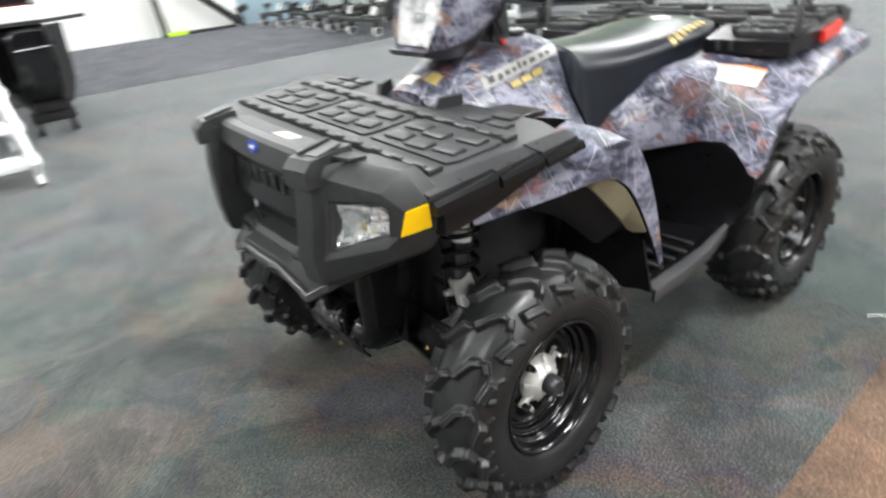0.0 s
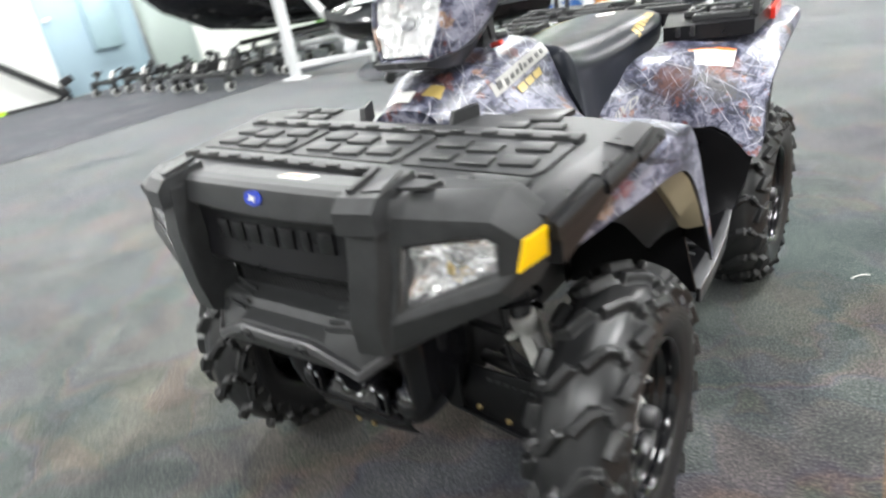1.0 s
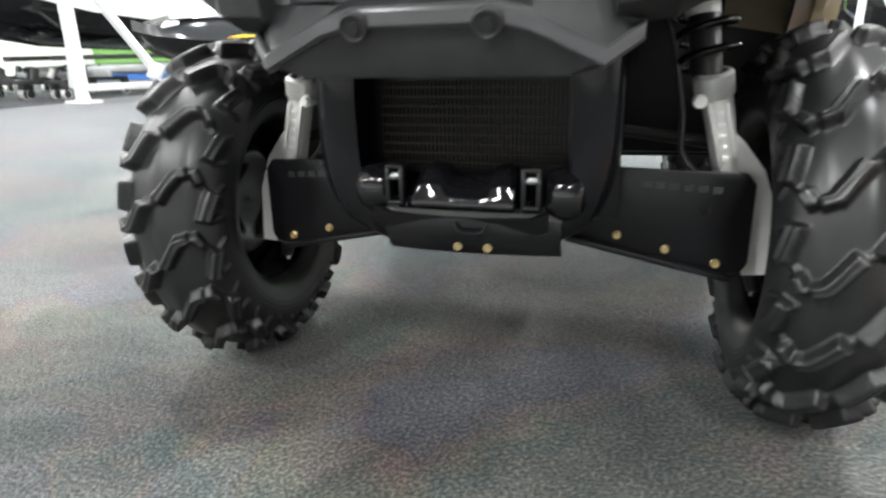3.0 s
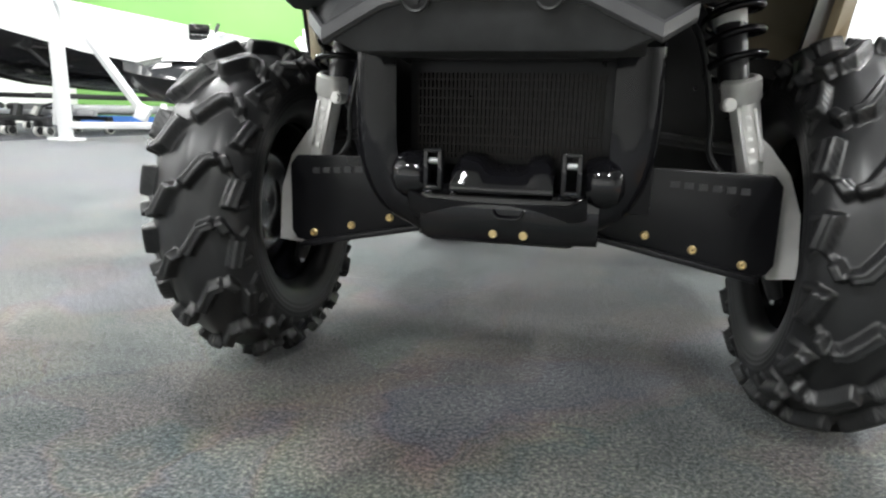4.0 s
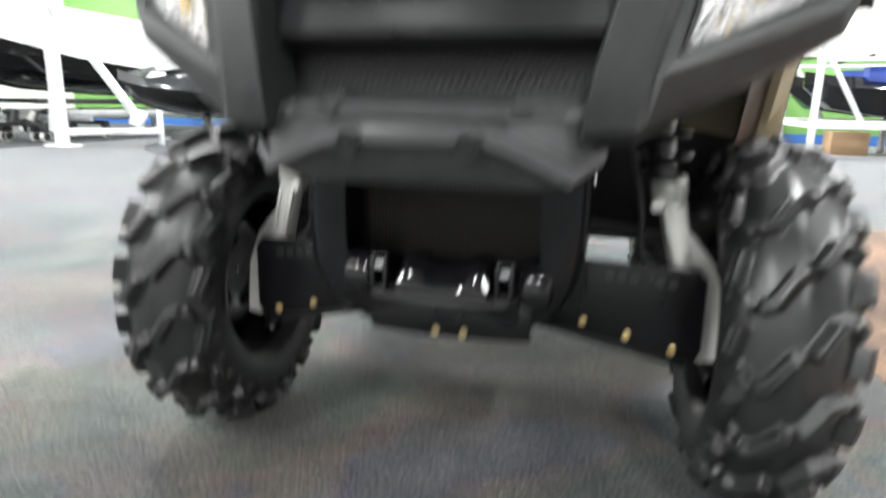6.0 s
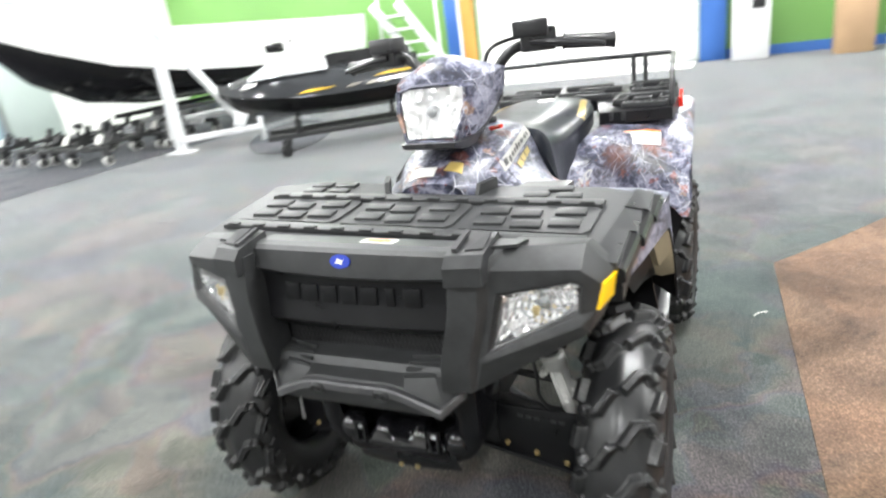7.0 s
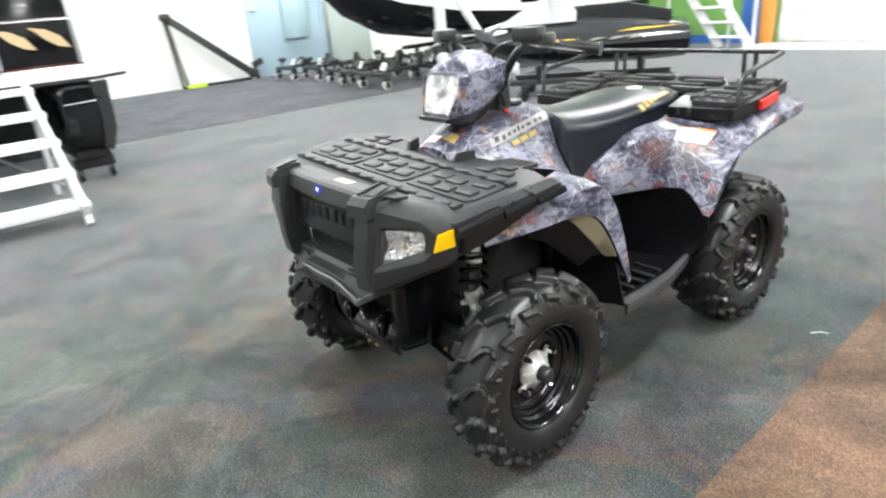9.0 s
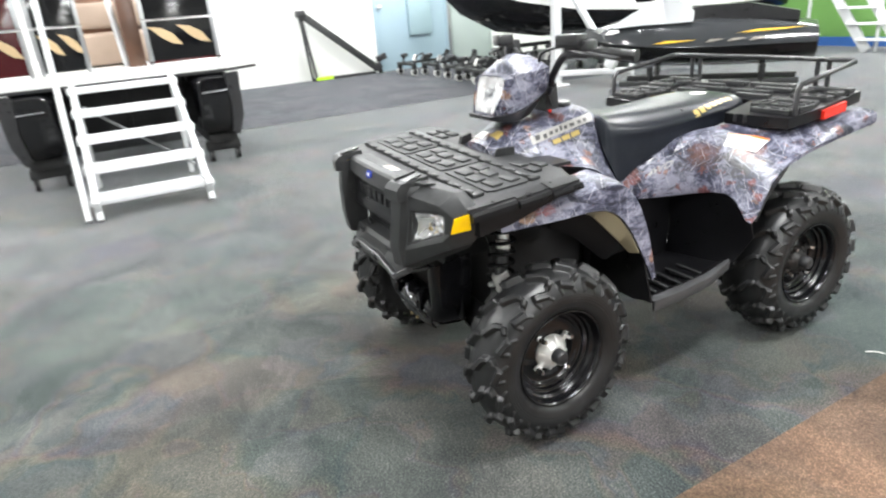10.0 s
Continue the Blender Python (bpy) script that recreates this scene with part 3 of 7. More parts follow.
def pontoon_boat():
    x_side = -5.05
    bt = thing("pontoon_boat", "pontoon boat with black fence panels and white deck edge", "boat", (-8.1, -0.9, 0))
    y0, y1, depth = -2.16, 0.44, 6.2
    def plan(grow, z):
        return [(x_side + grow, y0 - grow, z), (x_side + grow, 0.10 + grow, z), (x_side - 0.25, y1 + grow, z), (x_side - depth, y1 + grow, z), (x_side - depth, y0 - grow, z)]
    bm = bm_new()
    prism(bm, plan(0, 0.965), (0, 0, 0.11))
    part("deck", bm, M_WHITE, bt, "white edged deck", 30, 0.012)
    bm = bm_new()
    prism(bm, plan(0.012, 0.95), (0, 0, 0.03))
    part("rub_rail", bm, M_SMOOTH, bt, "black rub rail", 30, 0.006)
    # two boxy tubes run back from the bow; a lighter black paints each outer flank plate as lit
    for c, sg in ((-0.05, 1), (-1.73, -1)):
        bm = bm_new()
        rings = []
        for x, hw, zl, zh in ((x_side + 0.06, 0.17, 0.40, 0.90), (x_side + 0.02, 0.215, 0.345, 0.93), (x_side - 0.10, 0.235, 0.315, 0.945), (x_side - depth + 0.1, 0.235, 0.315, 0.945)):
            ring = []
            for k in range(24):
                a = 2 * math.pi * k / 24
                ca, sa = math.cos(a), math.sin(a)
                ring.append(bm.verts.new((x, c + hw * math.copysign(abs(ca) ** 0.45, ca), (zl + zh) / 2 + (zh - zl) / 2 * math.copysign(abs(sa) ** 0.45, sa))))
            rings.append(ring)
        skin(bm, rings, True, True)
        tb = part("pontoon_tube", bm, M_HULL, bt, "dark boxy pontoon tube", 40)
        bm = bm_new()
        prism(bm, [(x_side + 0.075, c + sg * q, z) for q, z in ((0.10, 0.93), (0.245, 0.94), (0.225, 0.50), (0.150, 0.30), (0.085, 0.34), (0.125, 0.60))], (-0.16, 0, 0))
        part("nose_cone", bm, M_SMOOTH, tb, "curved nose plate, lighter black for its lit flank", 40, 0.02, 3)
        bm = bm_new()
        tube(bm, [(x_side + 0.066, c - 0.15, 0.765), (x_side + 0.066, c + 0.12, 0.775)], 0.006, 6)
        part("seam", bm, M_GALV, tb)
    stripe = mat("tan_stripe", (0.62, 0.45, 0.26), 0.3)
    deep_red = mat("maroon_panel", (0.055, 0.006, 0.008), 0.12)
    for ya0, ya1, m, name in ((-0.60, 0.08, M_HULL, "fence_panel"), (-1.55, -1.12, M_HULL, "fence_panel"), (-2.14, -1.60, deep_red, "fence_panel")):
        bm = bm_new()
        box(bm, (x_side - 0.10, (ya0 + ya1) / 2, 1.44), (0.03, ya1 - ya0 - 0.03, 0.68))
        pn = part(name, bm, m, bt, "glossy dark fence panel", 30, 0.006)
        w = ya1 - ya0
        for k in (0.0, 0.5):
            bm = bm_new()
            ya, yb = ya0 + 0.06 + k * w * 0.8, ya0 + 0.06 + (k + 0.48) * w * 0.8
            prism(bm, [(x_side - 0.083, ya + f * (yb - ya), z) for f, z in ((-0.1, 1.44), (0.4, 1.42), (0.8, 1.36), (1.08, 1.25), (0.7, 1.27), (0.35, 1.33), (0.1, 1.40))], (0.006, 0, 0))
            part("stripe", bm, stripe, pn, "tan swoosh stripe", 30)
        bm = bm_new()
        tube(bm, [(x_side - 0.07, ya0, 1.50), (x_side - 0.07, ya1, 1.50)], 0.012, 6)
        part("trim_strip", bm, M_CHROME, pn, "", 30)
        for y in (ya0 + 0.02, ya1 - 0.02):
            bm = bm_new()
            box(bm, (x_side - 0.10, y, 1.45), (0.05, 0.04, 0.78))
            part("fence_post", bm, M_GALV, bt, "", 30, 0.004)
    bm = bm_new()
    tube(bm, [(x_side - 0.1, 0.08, 1.82), (x_side - 0.1, -0.60, 1.82)], 0.022, 8)
    tube(bm, [(x_side - 0.1, -1.12, 1.82), (x_side - 0.1, -2.14, 1.82)], 0.022, 8)
    part("top_rail", bm, M_GALV, bt)
    # seats seen through the gate
    for y, z, h in ((-0.95, 1.26, 0.34), (-0.95, 1.60, 0.26)):
        bm = bm_new()
        box(bm, (x_side - 1.25, y, z), (0.55, 0.9, h))
        part("bench_cushion", bm, M_BEIGE, bt, "beige bench cushion", 30, 0.05, 3)
    bm = bm_new()
    box(bm, (x_side - 1.4, -0.3, 1.4), (0.4, 0.35, 0.6))
    part("console", bm, M_SMOOTH, bt, "", 30, 0.03)
    bm = bm_new()
    tube(bm, [(x_side - 0.4, -0.80, 1.06), (x_side - 0.55, -0.84, 1.85)], 0.03, 8)
    part("gate_post", bm, M_WHITE_METAL, bt)
    bm = bm_new()
    box(bm, (x_side - 0.42, -0.70, 1.40), (0.30, 0.16, 0.66))
    part("gate_panel", bm, M_WOOD, bt, "dark teak gate panel", 30, 0.01)
    bm = bm_new()
    box(bm, (x_side - 1.75, -0.9, 1.45), (0.10, 1.3, 0.74))
    part("bulkhead", bm, M_WOOD, bt, "dark teak bulkhead", 30, 0.01)
    bm = bm_new()
    box(bm, (x_side - 0.085, -0.26, 1.105), (0.02, 0.70, 0.022))
    part("trim_strip", bm, deep_red, bt, "maroon trim strip", 30, 0.003)
    # added dark panel and posts for the shade under the deck, set back from the bow
    bm = bm_new()
    box(bm, (x_side - 0.95, -0.89, 0.62), (0.10, 1.30, 0.60))
    for y in (-1.40, -0.89, -0.38):
        box(bm, (x_side - 0.88, y, 0.62), (0.05, 0.05, 0.56))
    part("underframe", bm, M_DARK, bt, "dark panel standing for the shade under the deck", 30, 0.008)
    # low cradle on small wheels below each tube
    for c in (-0.05, -1.73):
        bm = bm_new()
        box(bm, (x_side - 3.0, c, 0.27), (5.8, 0.30, 0.09))
        for x in (x_side - 0.25, x_side - 3.0, x_side - 5.7):
            box(bm, (x, c, 0.17), (0.10, 0.36, 0.10))
        part("cradle", bm, M_DARK, bt, "black cradle below the tube", 30, 0.01)
        for x in (x_side - 0.25, x_side - 3.0, x_side - 5.7):
            for q in (-0.14, 0.14):
                bm = bm_new()
                disc(bm, (x, c + q, 0.065), 0.065, 0.04, "y", 14)
                part("wheel", bm, M_RUBBER, bt, "", 40, 0.006)


pontoon_boat()


def angle_stand():
    """Black folded lift leaning at the white wall."""
    x = WEST + 0.28
    st = thing("folding_lift", "black steel lift frame with a lime tape on its foot", "lift frame", (x, 4.0, 0))
    for dy in (0.0, 0.10):
        bm = bm_new()
        beam(bm, (x, 3.28 + dy * 1.0, 0.0), (x - 0.05, 3.18 + dy * 0.4, 1.46), 0.055, 0.045, (1, 0, 0))
        part("upright", bm, M_PLASTIC, st, "", 30, 0.006)
    bm = bm_new()
    beam(bm, (x, 3.20, 1.50), (x, 4.86, 0.18), 0.11, 0.15)
    part("boom", bm, M_PLASTIC, st, "", 30, 0.01)
    bm = bm_new()
    box(bm, (x, 3.20, 1.50), (0.16, 0.22, 0.14))
    part("bracket", bm, M_PLASTIC, st, "", 30, 0.02)
    bm = bm_new()
    beam(bm, (x, 3.3, 0.035), (x, 4.85, 0.035), 0.09, 0.06)
    part("foot_rail", bm, M_PLASTIC, st, "", 30, 0.006)
    bm = bm_new()
    box(bm, (x, 3.56, 0.040), (0.10, 0.42, 0.075))
    part("tape", bm, M_LIME, st, "lime yellow tape", 30, 0.004)
    bm = bm_new()
    box(bm, (x, 4.92, 0.16), (0.14, 0.22, 0.16), pose(0, 0, 0, 25, 0, 0))
    box(bm, (x, 5.06, 0.36), (0.10, 0.26, 0.14), pose(0, 0, 0, 20, 0, 0))
    beam(bm, (x, 4.95, 0.18), (x, 5.02, 0.36), 0.05, 0.05, (1, 0, 0))
    part("winch_head", bm, M_SMOOTH, st, "", 30, 0.012)
    bm = bm_new()
    disc(bm, (x + 0.06, 4.98, 0.06), 0.058, 0.05)
    part("caster", bm, M_RUBBER, st)


angle_stand()


def caster_dolly(x, y, turn):
    """Low black dolly on white-hubbed casters."""
    d = thing("caster_dolly", "low black steel dolly on grey casters", "dolly", (0, 0, 0), "dollies along the wall")
    bm = bm_new()
    box(bm, (0, 0, 0.27), (0.10, 1.30, 0.06))
    box(bm, (0, -0.60, 0.25), (0.80, 0.10, 0.06))
    box(bm, (0, 0.60, 0.25), (0.80, 0.10, 0.06))
    part("deck_bar", bm, M_PLASTIC, d, "", 30, 0.008)
    bm = bm_new()
    prism(bm, [(-0.06, -0.22, 0.29), (-0.06, 0.02, 0.29), (-0.06, -0.04, 0.40), (-0.06, -0.14, 0.42)], (0.12, 0, 0))
    part("cradle", bm, M_SMOOTH, d, "", 30, 0.015)
    bm = bm_new()
    box(bm, (0.0, 0.48, 0.37), (0.06, 0.10, 0.18), pose(0, 0, 0, -18, 0, 0))
    part("post", bm, M_PLASTIC, d, "", 30, 0.008)
    bm = bm_new()
    tube(bm, [(0.30, -0.55, 0.28), (0.33, -0.50, 0.42), (0.30, -0.30, 0.47)], 0.018, 8)
    part("handle", bm, M_SMOOTH, d, "black bent handle")
    bm = bm_new()
    box(bm, (-0.28, -0.50, 0.42), (0.16, 0.10, 0.08), pose(0, 0, 0, 20, 0, 12))
    part("pad", bm, M_DARK, d, "", 30, 0.02)
    bm = bm_new()
    beam(bm, (-0.28, -0.55, 0.27), (-0.28, -0.50, 0.40), 0.04, 0.04, (1, 0, 0))
    part("pad_post", bm, M_SMOOTH, d, "", 30, 0.004)
    bm = bm_new()
    box(bm, (0.06, -0.40, 0.36), (0.09, 0.05, 0.14), pose(0, 0, 0, -25, 15, 0))
    part("strap", bm, M_LABEL, d, "pale webbing strap", 30, 0.004)
    for cx in (-0.36, 0.36):
        for cy in (-0.60, 0.60):
            bm = bm_new()
            disc(bm, (cx, cy, 0.078), 0.078, 0.055, "x", 16)
            w = part("caster", bm, M_CASTER, d, "pale grey caster wheel", 40, 0.008)
            bm = bm_new()
            disc(bm, (cx, cy, 0.078), 0.058, 0.066, "x", 14)
            part("hub", bm, M_DARK, w, "black caster hub")
            bm = bm_new()
            box(bm, (cx, cy, 0.185), (0.085, 0.10, 0.09))
            part("fork", bm, M_SMOOTH, d, "", 30, 0.005)
    d.matrix_basis = pose(x, y, 0, 0, 0, turn)
    return d


first_dolly = caster_dolly(-11.62, 5.72, 2)
for k, (x, y, a) in enumerate(((-10.75, 5.92, -4), (-9.55, 5.86, 5), (-8.75, 5.68, -3), (-7.98, 5.62, 3), (-10.2, 7.3, 10), (-8.15, 6.9, -6))):
    copy_thing(first_dolly, pose(x, y, 0, 0, 0, a))


def boat_on_trailer():
    """Large runabout with a black hull and white topsides, stored on a trailer."""
    bt = thing("runabout_boat", "large runabout boat with black hull and white topsides", "boat", (-8.4, 8.3, 0))
    # stations along the keel from the bow: (along, keel z, half beam, chine z, gunwale z)
    a, b = Vector((-8.15, 4.15, 0)), Vector((-7.95, 11.6, 0))
    d = (b - a).normalized()
    side = Vector((d.y, -d.x, 0))
    stations = ((0.0, 1.75, 0.05, 1.80, 1.95), (0.5, 1.25, 0.45, 1.52, 1.90), (1.2, 0.90, 0.85, 1.24, 1.85), (2.2, 0.74, 1.12, 1.04, 1.80), (3.6, 0.68, 1.20, 0.94, 1.78), (5.4, 0.66, 1.22, 0.90, 1.76), (7.4, 0.66, 1.20, 0.90, 1.76))
    lower, upper = [], []
    for s, kz, hb, cz, gz in stations:
        p = a + d * s
        lower.append([p - side * hb + Vector((0, 0, cz + 0.14)), p - side * hb * 0.96 + Vector((0, 0, cz)), p - side * hb * 0.5 + Vector((0, 0, (cz + kz) / 2 - 0.02)), p + Vector((0, 0, kz)), p + side * hb * 0.5 + Vector((0, 0, (cz + kz) / 2 - 0.02)), p + side * hb * 0.96 + Vector((0, 0, cz)), p + side * hb + Vector((0, 0, cz + 0.14))])
        upper.append([p - side * hb * 1.005 + Vector((0, 0, cz + 0.13)), p - side * (hb * 1.06) + Vector((0, 0, (cz + gz) / 2 + 0.1)), p - side * (hb * 1.08) + Vector((0, 0, gz)), p + side * (hb * 1.08) + Vector((0, 0, gz)), p + side * (hb * 1.06) + Vector((0, 0, (cz + gz) / 2 + 0.1)), p + side * hb * 1.005 + Vector((0, 0, cz + 0.13))])
    bm = bm_new()
    skin(bm, [[bm.verts.new(v) for v in r] for r in lower], False, False)
    part("hull_bottom", bm, M_HULL, bt, "glossy black hull bottom", 60)
    bm = bm_new()
    skin(bm, [[bm.verts.new(v) for v in r] for r in upper], True, True)
    part("topside", bm, M_WHITE, bt, "white topsides", 50)
    tr = thing("boat_trailer", "galvanised boat trailer frame under the runabout", "trailer", (-7.8, 8.6, 0))
    for sg in (-0.8, 0.8):
        bm = bm_new()
        beam(bm, a + d * 2.4 + side * sg * 0.7 + Vector((0, 0, 0.40)), a + d * 7.0 + side * sg * 1.1 + Vector((0, 0, 0.40)), 0.09, 0.12)
        part("rail", bm, M_GALV, tr, "", 30, 0.008)
        bm = bm_new()
        beam(bm, a + d * 2.0 + side * sg * 0.55 + Vector((0, 0, 0.58)), a + d * 6.5 + side * sg * 0.9 + Vector((0, 0, 0.58)), 0.14, 0.07)
        part("bunk", bm, M_DARK, tr, "", 30, 0.01)
    for s in (2.5, 3.6, 5.2):
        bm = bm_new()
        beam(bm, a + d * s - side * 0.9 + Vector((0, 0, 0.34)), a + d * s + side * 0.9 + Vector((0, 0, 0.34)), 0.08, 0.08)
        part("crossbar", bm, M_GALV, tr, "", 30, 0.006)
    for s in (4.3, 5.1):
        for sg in (-1.15, 1.15):
            bm = bm_new()
            p = a + d * s + side * sg + Vector((0, 0, 0.33))
            lathe(bm, [(0.18, -0.09), (0.29, -0.10), (0.33, -0.06), (0.33, 0.06), (0.29, 0.10), (0.18, 0.09)], (0, 0, 0), 24, "x", True)
            ob = part("wheel", bm, M_RUBBER, tr)
            ob.matrix_basis = tr.matrix_basis @ Matrix.Translation(p) @ pose(0, 0, 0, 0, 0, math.degrees(math.atan2(side.y, side.x)))
    for s in (2.5, 4.8):
        bm = bm_new()
        p = a + d * s
        beam(bm, p + Vector((0, 0, 0.0)), p + Vector((0, 0, 0.36)), 0.07, 0.07, (1, 0, 0))
        part("jack", bm, M_GALV, tr, "", 30, 0.005)


boat_on_trailer()


def support_frame():
    """White tubular stand whose mast rises before the boat."""
    fr = thing("white_stand", "white tubular steel stand with a tall mast", "stand", (-6.75, 5.65, 0))
    x, y = -6.75, 5.65
    bm = bm_new()
    beam(bm, (x, y, 0.02), (x, y, 2.6), 0.13, 0.13, (1, 0, 0))
    part("mast", bm, M_WHITE_METAL, fr, "", 30, 0.01)
    bm = bm_new()
    box(bm, (x, y, 0.02), (0.42, 0.22, 0.04))
    part("foot", bm, M_WHITE_METAL, fr, "", 30, 0.01)
    bm = bm_new()
    beam(bm, (x, y, 0.20), (x + 0.85, y + 0.85, 0.20), 0.08, 0.09)
    part("base_beam", bm, M_WHITE_METAL, fr, "", 30, 0.01)
    bm = bm_new()
    beam(bm, (x, y, 0.20), (x - 0.9, y + 0.9, 0.20), 0.07, 0.08)
    part("base_beam", bm, M_WHITE_METAL, fr, "", 30, 0.01)
    bm = bm_new()
    beam(bm, (x - 0.25, y + 0.1, 0.2), (x, y, 1.3), 0.06, 0.06, (1, 0, 0))
    part("brace", bm, M_WHITE_METAL, fr, "", 30, 0.006)
    bm = bm_new()
    beam(bm, (x + 0.88, y + 0.42, 0.36), (x + 0.06, y - 0.04, 1.85), 0.085, 0.085, (1, 0, 0))
    box(bm, (x + 0.86, y + 0.42, 0.38), (0.16, 0.16, 0.20), pose(0, 0, 0, 0, 25, 30))
    part("brace", bm, M_WHITE_METAL, fr, "", 30, 0.006)
    bm = bm_new()
    beam(bm, (x + 0.85, y + 0.85, 0.0), (x + 0.85, y + 0.85, 0.5), 0.06, 0.06, (1, 0, 0))
    part("leg", bm, M_WHITE_METAL, fr, "", 30, 0.006)


support_frame()


def water_scooter():
    """Black personal watercraft with white bow highlights painted in, on a low cart."""
    ws = thing("water_scooter", "black personal watercraft with yellow flashes and painted white bow highlights", "watercraft", (-4.1, 5.8, 0))
    a, b = Vector((-5.15, 4.95, 0)), Vector((-3.0, 6.55, 0))
    d = (b - a).normalized()
    side = Vector((d.y, -d.x, 0))
    st = ((0.0, 0.80, 0.05, 0.86, 0.89), (0.22, 0.58, 0.26, 0.80, 0.97), (0.7, 0.46, 0.46, 0.74, 1.06), (1.4, 0.42, 0.54, 0.70, 1.04), (2.2, 0.42, 0.52, 0.70, 0.98), (2.75, 0.45, 0.48, 0.70, 0.90))
    hull, deck = [], []
    for s, kz, hb, cz, dz in st:
        p = a + d * s
        hull.append([p - side * hb + Vector((0, 0, cz)), p - side * hb * 0.85 + Vector((0, 0, kz + 0.14)), p + Vector((0, 0, kz)), p + side * hb * 0.85 + Vector((0, 0, kz + 0.14)), p + side * hb + Vector((0, 0, cz))])
        deck.append([p - side * hb * 1.03 + Vector((0, 0, cz - 0.01)), p - side * hb * 0.95 + Vector((0, 0, cz + 0.10)), p - side * hb * 0.45 + Vector((0, 0, dz - 0.05)), p + Vector((0, 0, dz)), p + side * hb * 0.45 + Vector((0, 0, dz - 0.05)), p + side * hb * 0.95 + Vector((0, 0, cz + 0.10)), p + side * hb * 1.03 + Vector((0, 0, cz - 0.01))])
    for name, rows, m in (("hull", hull, M_HULL), ("deck", deck, grained("charcoal_gelcoat", (0.03, 0.032, 0.035), 0.15, 0, 30.0, 0.1, 0.02))):
        rows = [smooth_path([r[k] for r in rows], 4) for k in range(len(rows[0]))]
        bm = bm_new()
        grid = [[bm.verts.new(v) for v in r] for r in rows]
        skin(bm, grid, False, False)
        part(name, bm, m, ws, "", 60)
    bm = bm_new()
    rows = [[a + d * s + side * w + Vector((0, 0, z)) for w, z in ((-0.17, zl), (-0.15, zh), (0.15, zh), (0.17, zl))] for s, zl, zh in ((1.1, 0.98, 1.10), (1.5, 0.98, 1.15), (2.0, 0.96, 1.15), (2.55, 0.92, 1.02))]
    skin(bm, [[bm.verts.new(v) for v in r] for r in rows], True, True)
    part("seat", bm, M_BLACK, ws, "black saddle", 50, 0.03)
    bm = bm_new()
    rows = [[a + d * s + side * w + Vector((0, 0, z)) for w, z in ((-0.34, zl), (-0.17, zh), (0.17, zh), (0.34, zl))] for s, zl, zh in ((0.40, 0.95, 0.99), (0.75, 0.97, 1.18), (1.10, 0.97, 1.30), (1.38, 0.98, 1.10))]
    skin(bm, [[bm.verts.new(v) for v in r] for r in rows], True, True)
    part("fairing", bm, grained("silver_gelcoat", (0.48, 0.49, 0.50), 0.2, 0.3, 30.0, 0.05, 0.02), ws, "silver upper fairing", 50, 0.03)
    bm = bm_new()
    c = a + d * 1.0 + Vector((0, 0, 1.36))
    tube(bm, [c - side * 0.36, c, c + side * 0.36], 0.02, 8)
    part("handlebar", bm, M_SMOOTH, ws)
    for sg in (-1, 1):
        bm = bm_new()
        q = a + d * 0.80 + side * sg * 0.34 + Vector((0, 0, 1.30))
        box(bm, q, (0.22, 0.12, 0.11), pose(0, 0, 0, 0, 0, 37))
        part("mirror", bm, M_HULL, ws, "glossy black mirror housing", 30, 0.03, 3)
    yellow = mat("yellow_flash", (0.75, 0.48, 0.03), 0.3)
    for sg in (-1, 1):
        # the white piece near the bow paints in a highlight on the deck
        for s0, s1, z0, z1, m in ((0.95, 1.45, 0.745, 0.775, yellow), (1.55, 1.75, 0.74, 0.775, M_DECK_GREY), (1.79, 1.99, 0.74, 0.775, M_DECK_GREY), (2.03, 2.2, 0.74, 0.775, M_DECK_GREY), (0.30, 0.50, 0.87, 0.93, M_WHITE), (1.9, 2.65, 0.83, 0.86, yellow)):
            def on(s, z):
                hb = float(np.interp(s, [q[0] for q in st], [q[2] for q in st]))
                cz = float(np.interp(s, [q[0] for q in st], [q[3] for q in st]))
                f = 1.05 if z < cz + 0.02 else 1.05 - 0.85 * (z - cz - 0.02)
                return a + d * s + side * sg * (hb * f + 0.004) + Vector((0, 0, z))
            bm = bm_new()
            prism(bm, [on(s0, z0), on((s0 + s1) / 2, z0 + 0.01), on(s1, z0 + 0.03), on(s1, z1), on(s0 + (s1 - s0) * 0.3, z1)], side * sg * 0.006)
            part("flash", bm, m, ws, "", 30)
    cart = thing("scooter_cart", "black wheeled cart under the watercraft", "cart", (-4.2, 5.7, 0))
    for sg in (-0.3, 0.3):
        bm = bm_new()
        beam(bm, a + d * 0.5 + side * sg + Vector((0, 0, 0.24)), a + d * 2.6 + side * sg + Vector((0, 0, 0.24)), 0.07, 0.07)
        for s in (0.9, 2.2):
            beam(bm, a + d * s + side * sg + Vector((0, 0, 0.24)), a + d * s + side * sg * 1.3 + Vector((0, 0, 0.45)), 0.07, 0.05, (1, 0, 0))
        part("rail", bm, M_PLASTIC, cart, "", 30, 0.006)
    for s in (0.7, 2.4):
        bm = bm_new()
        beam(bm, a + d * s - side * 0.42 + Vector((0, 0, 0.18)), a + d * s + side * 0.42 + Vector((0, 0, 0.18)), 0.07, 0.06)
        part("axle_bar", bm, M_PLASTIC, cart, "", 30, 0.006)
        for sg in (-0.42, 0.42):
            p = a + d * s + side * sg
            bm = bm_new()
            disc(bm, (p.x, p.y, 0.08), 0.08, 0.05, "x", 16)
            part("caster", bm, M_RUBBER, cart, "", 40, 0.006)


water_scooter()


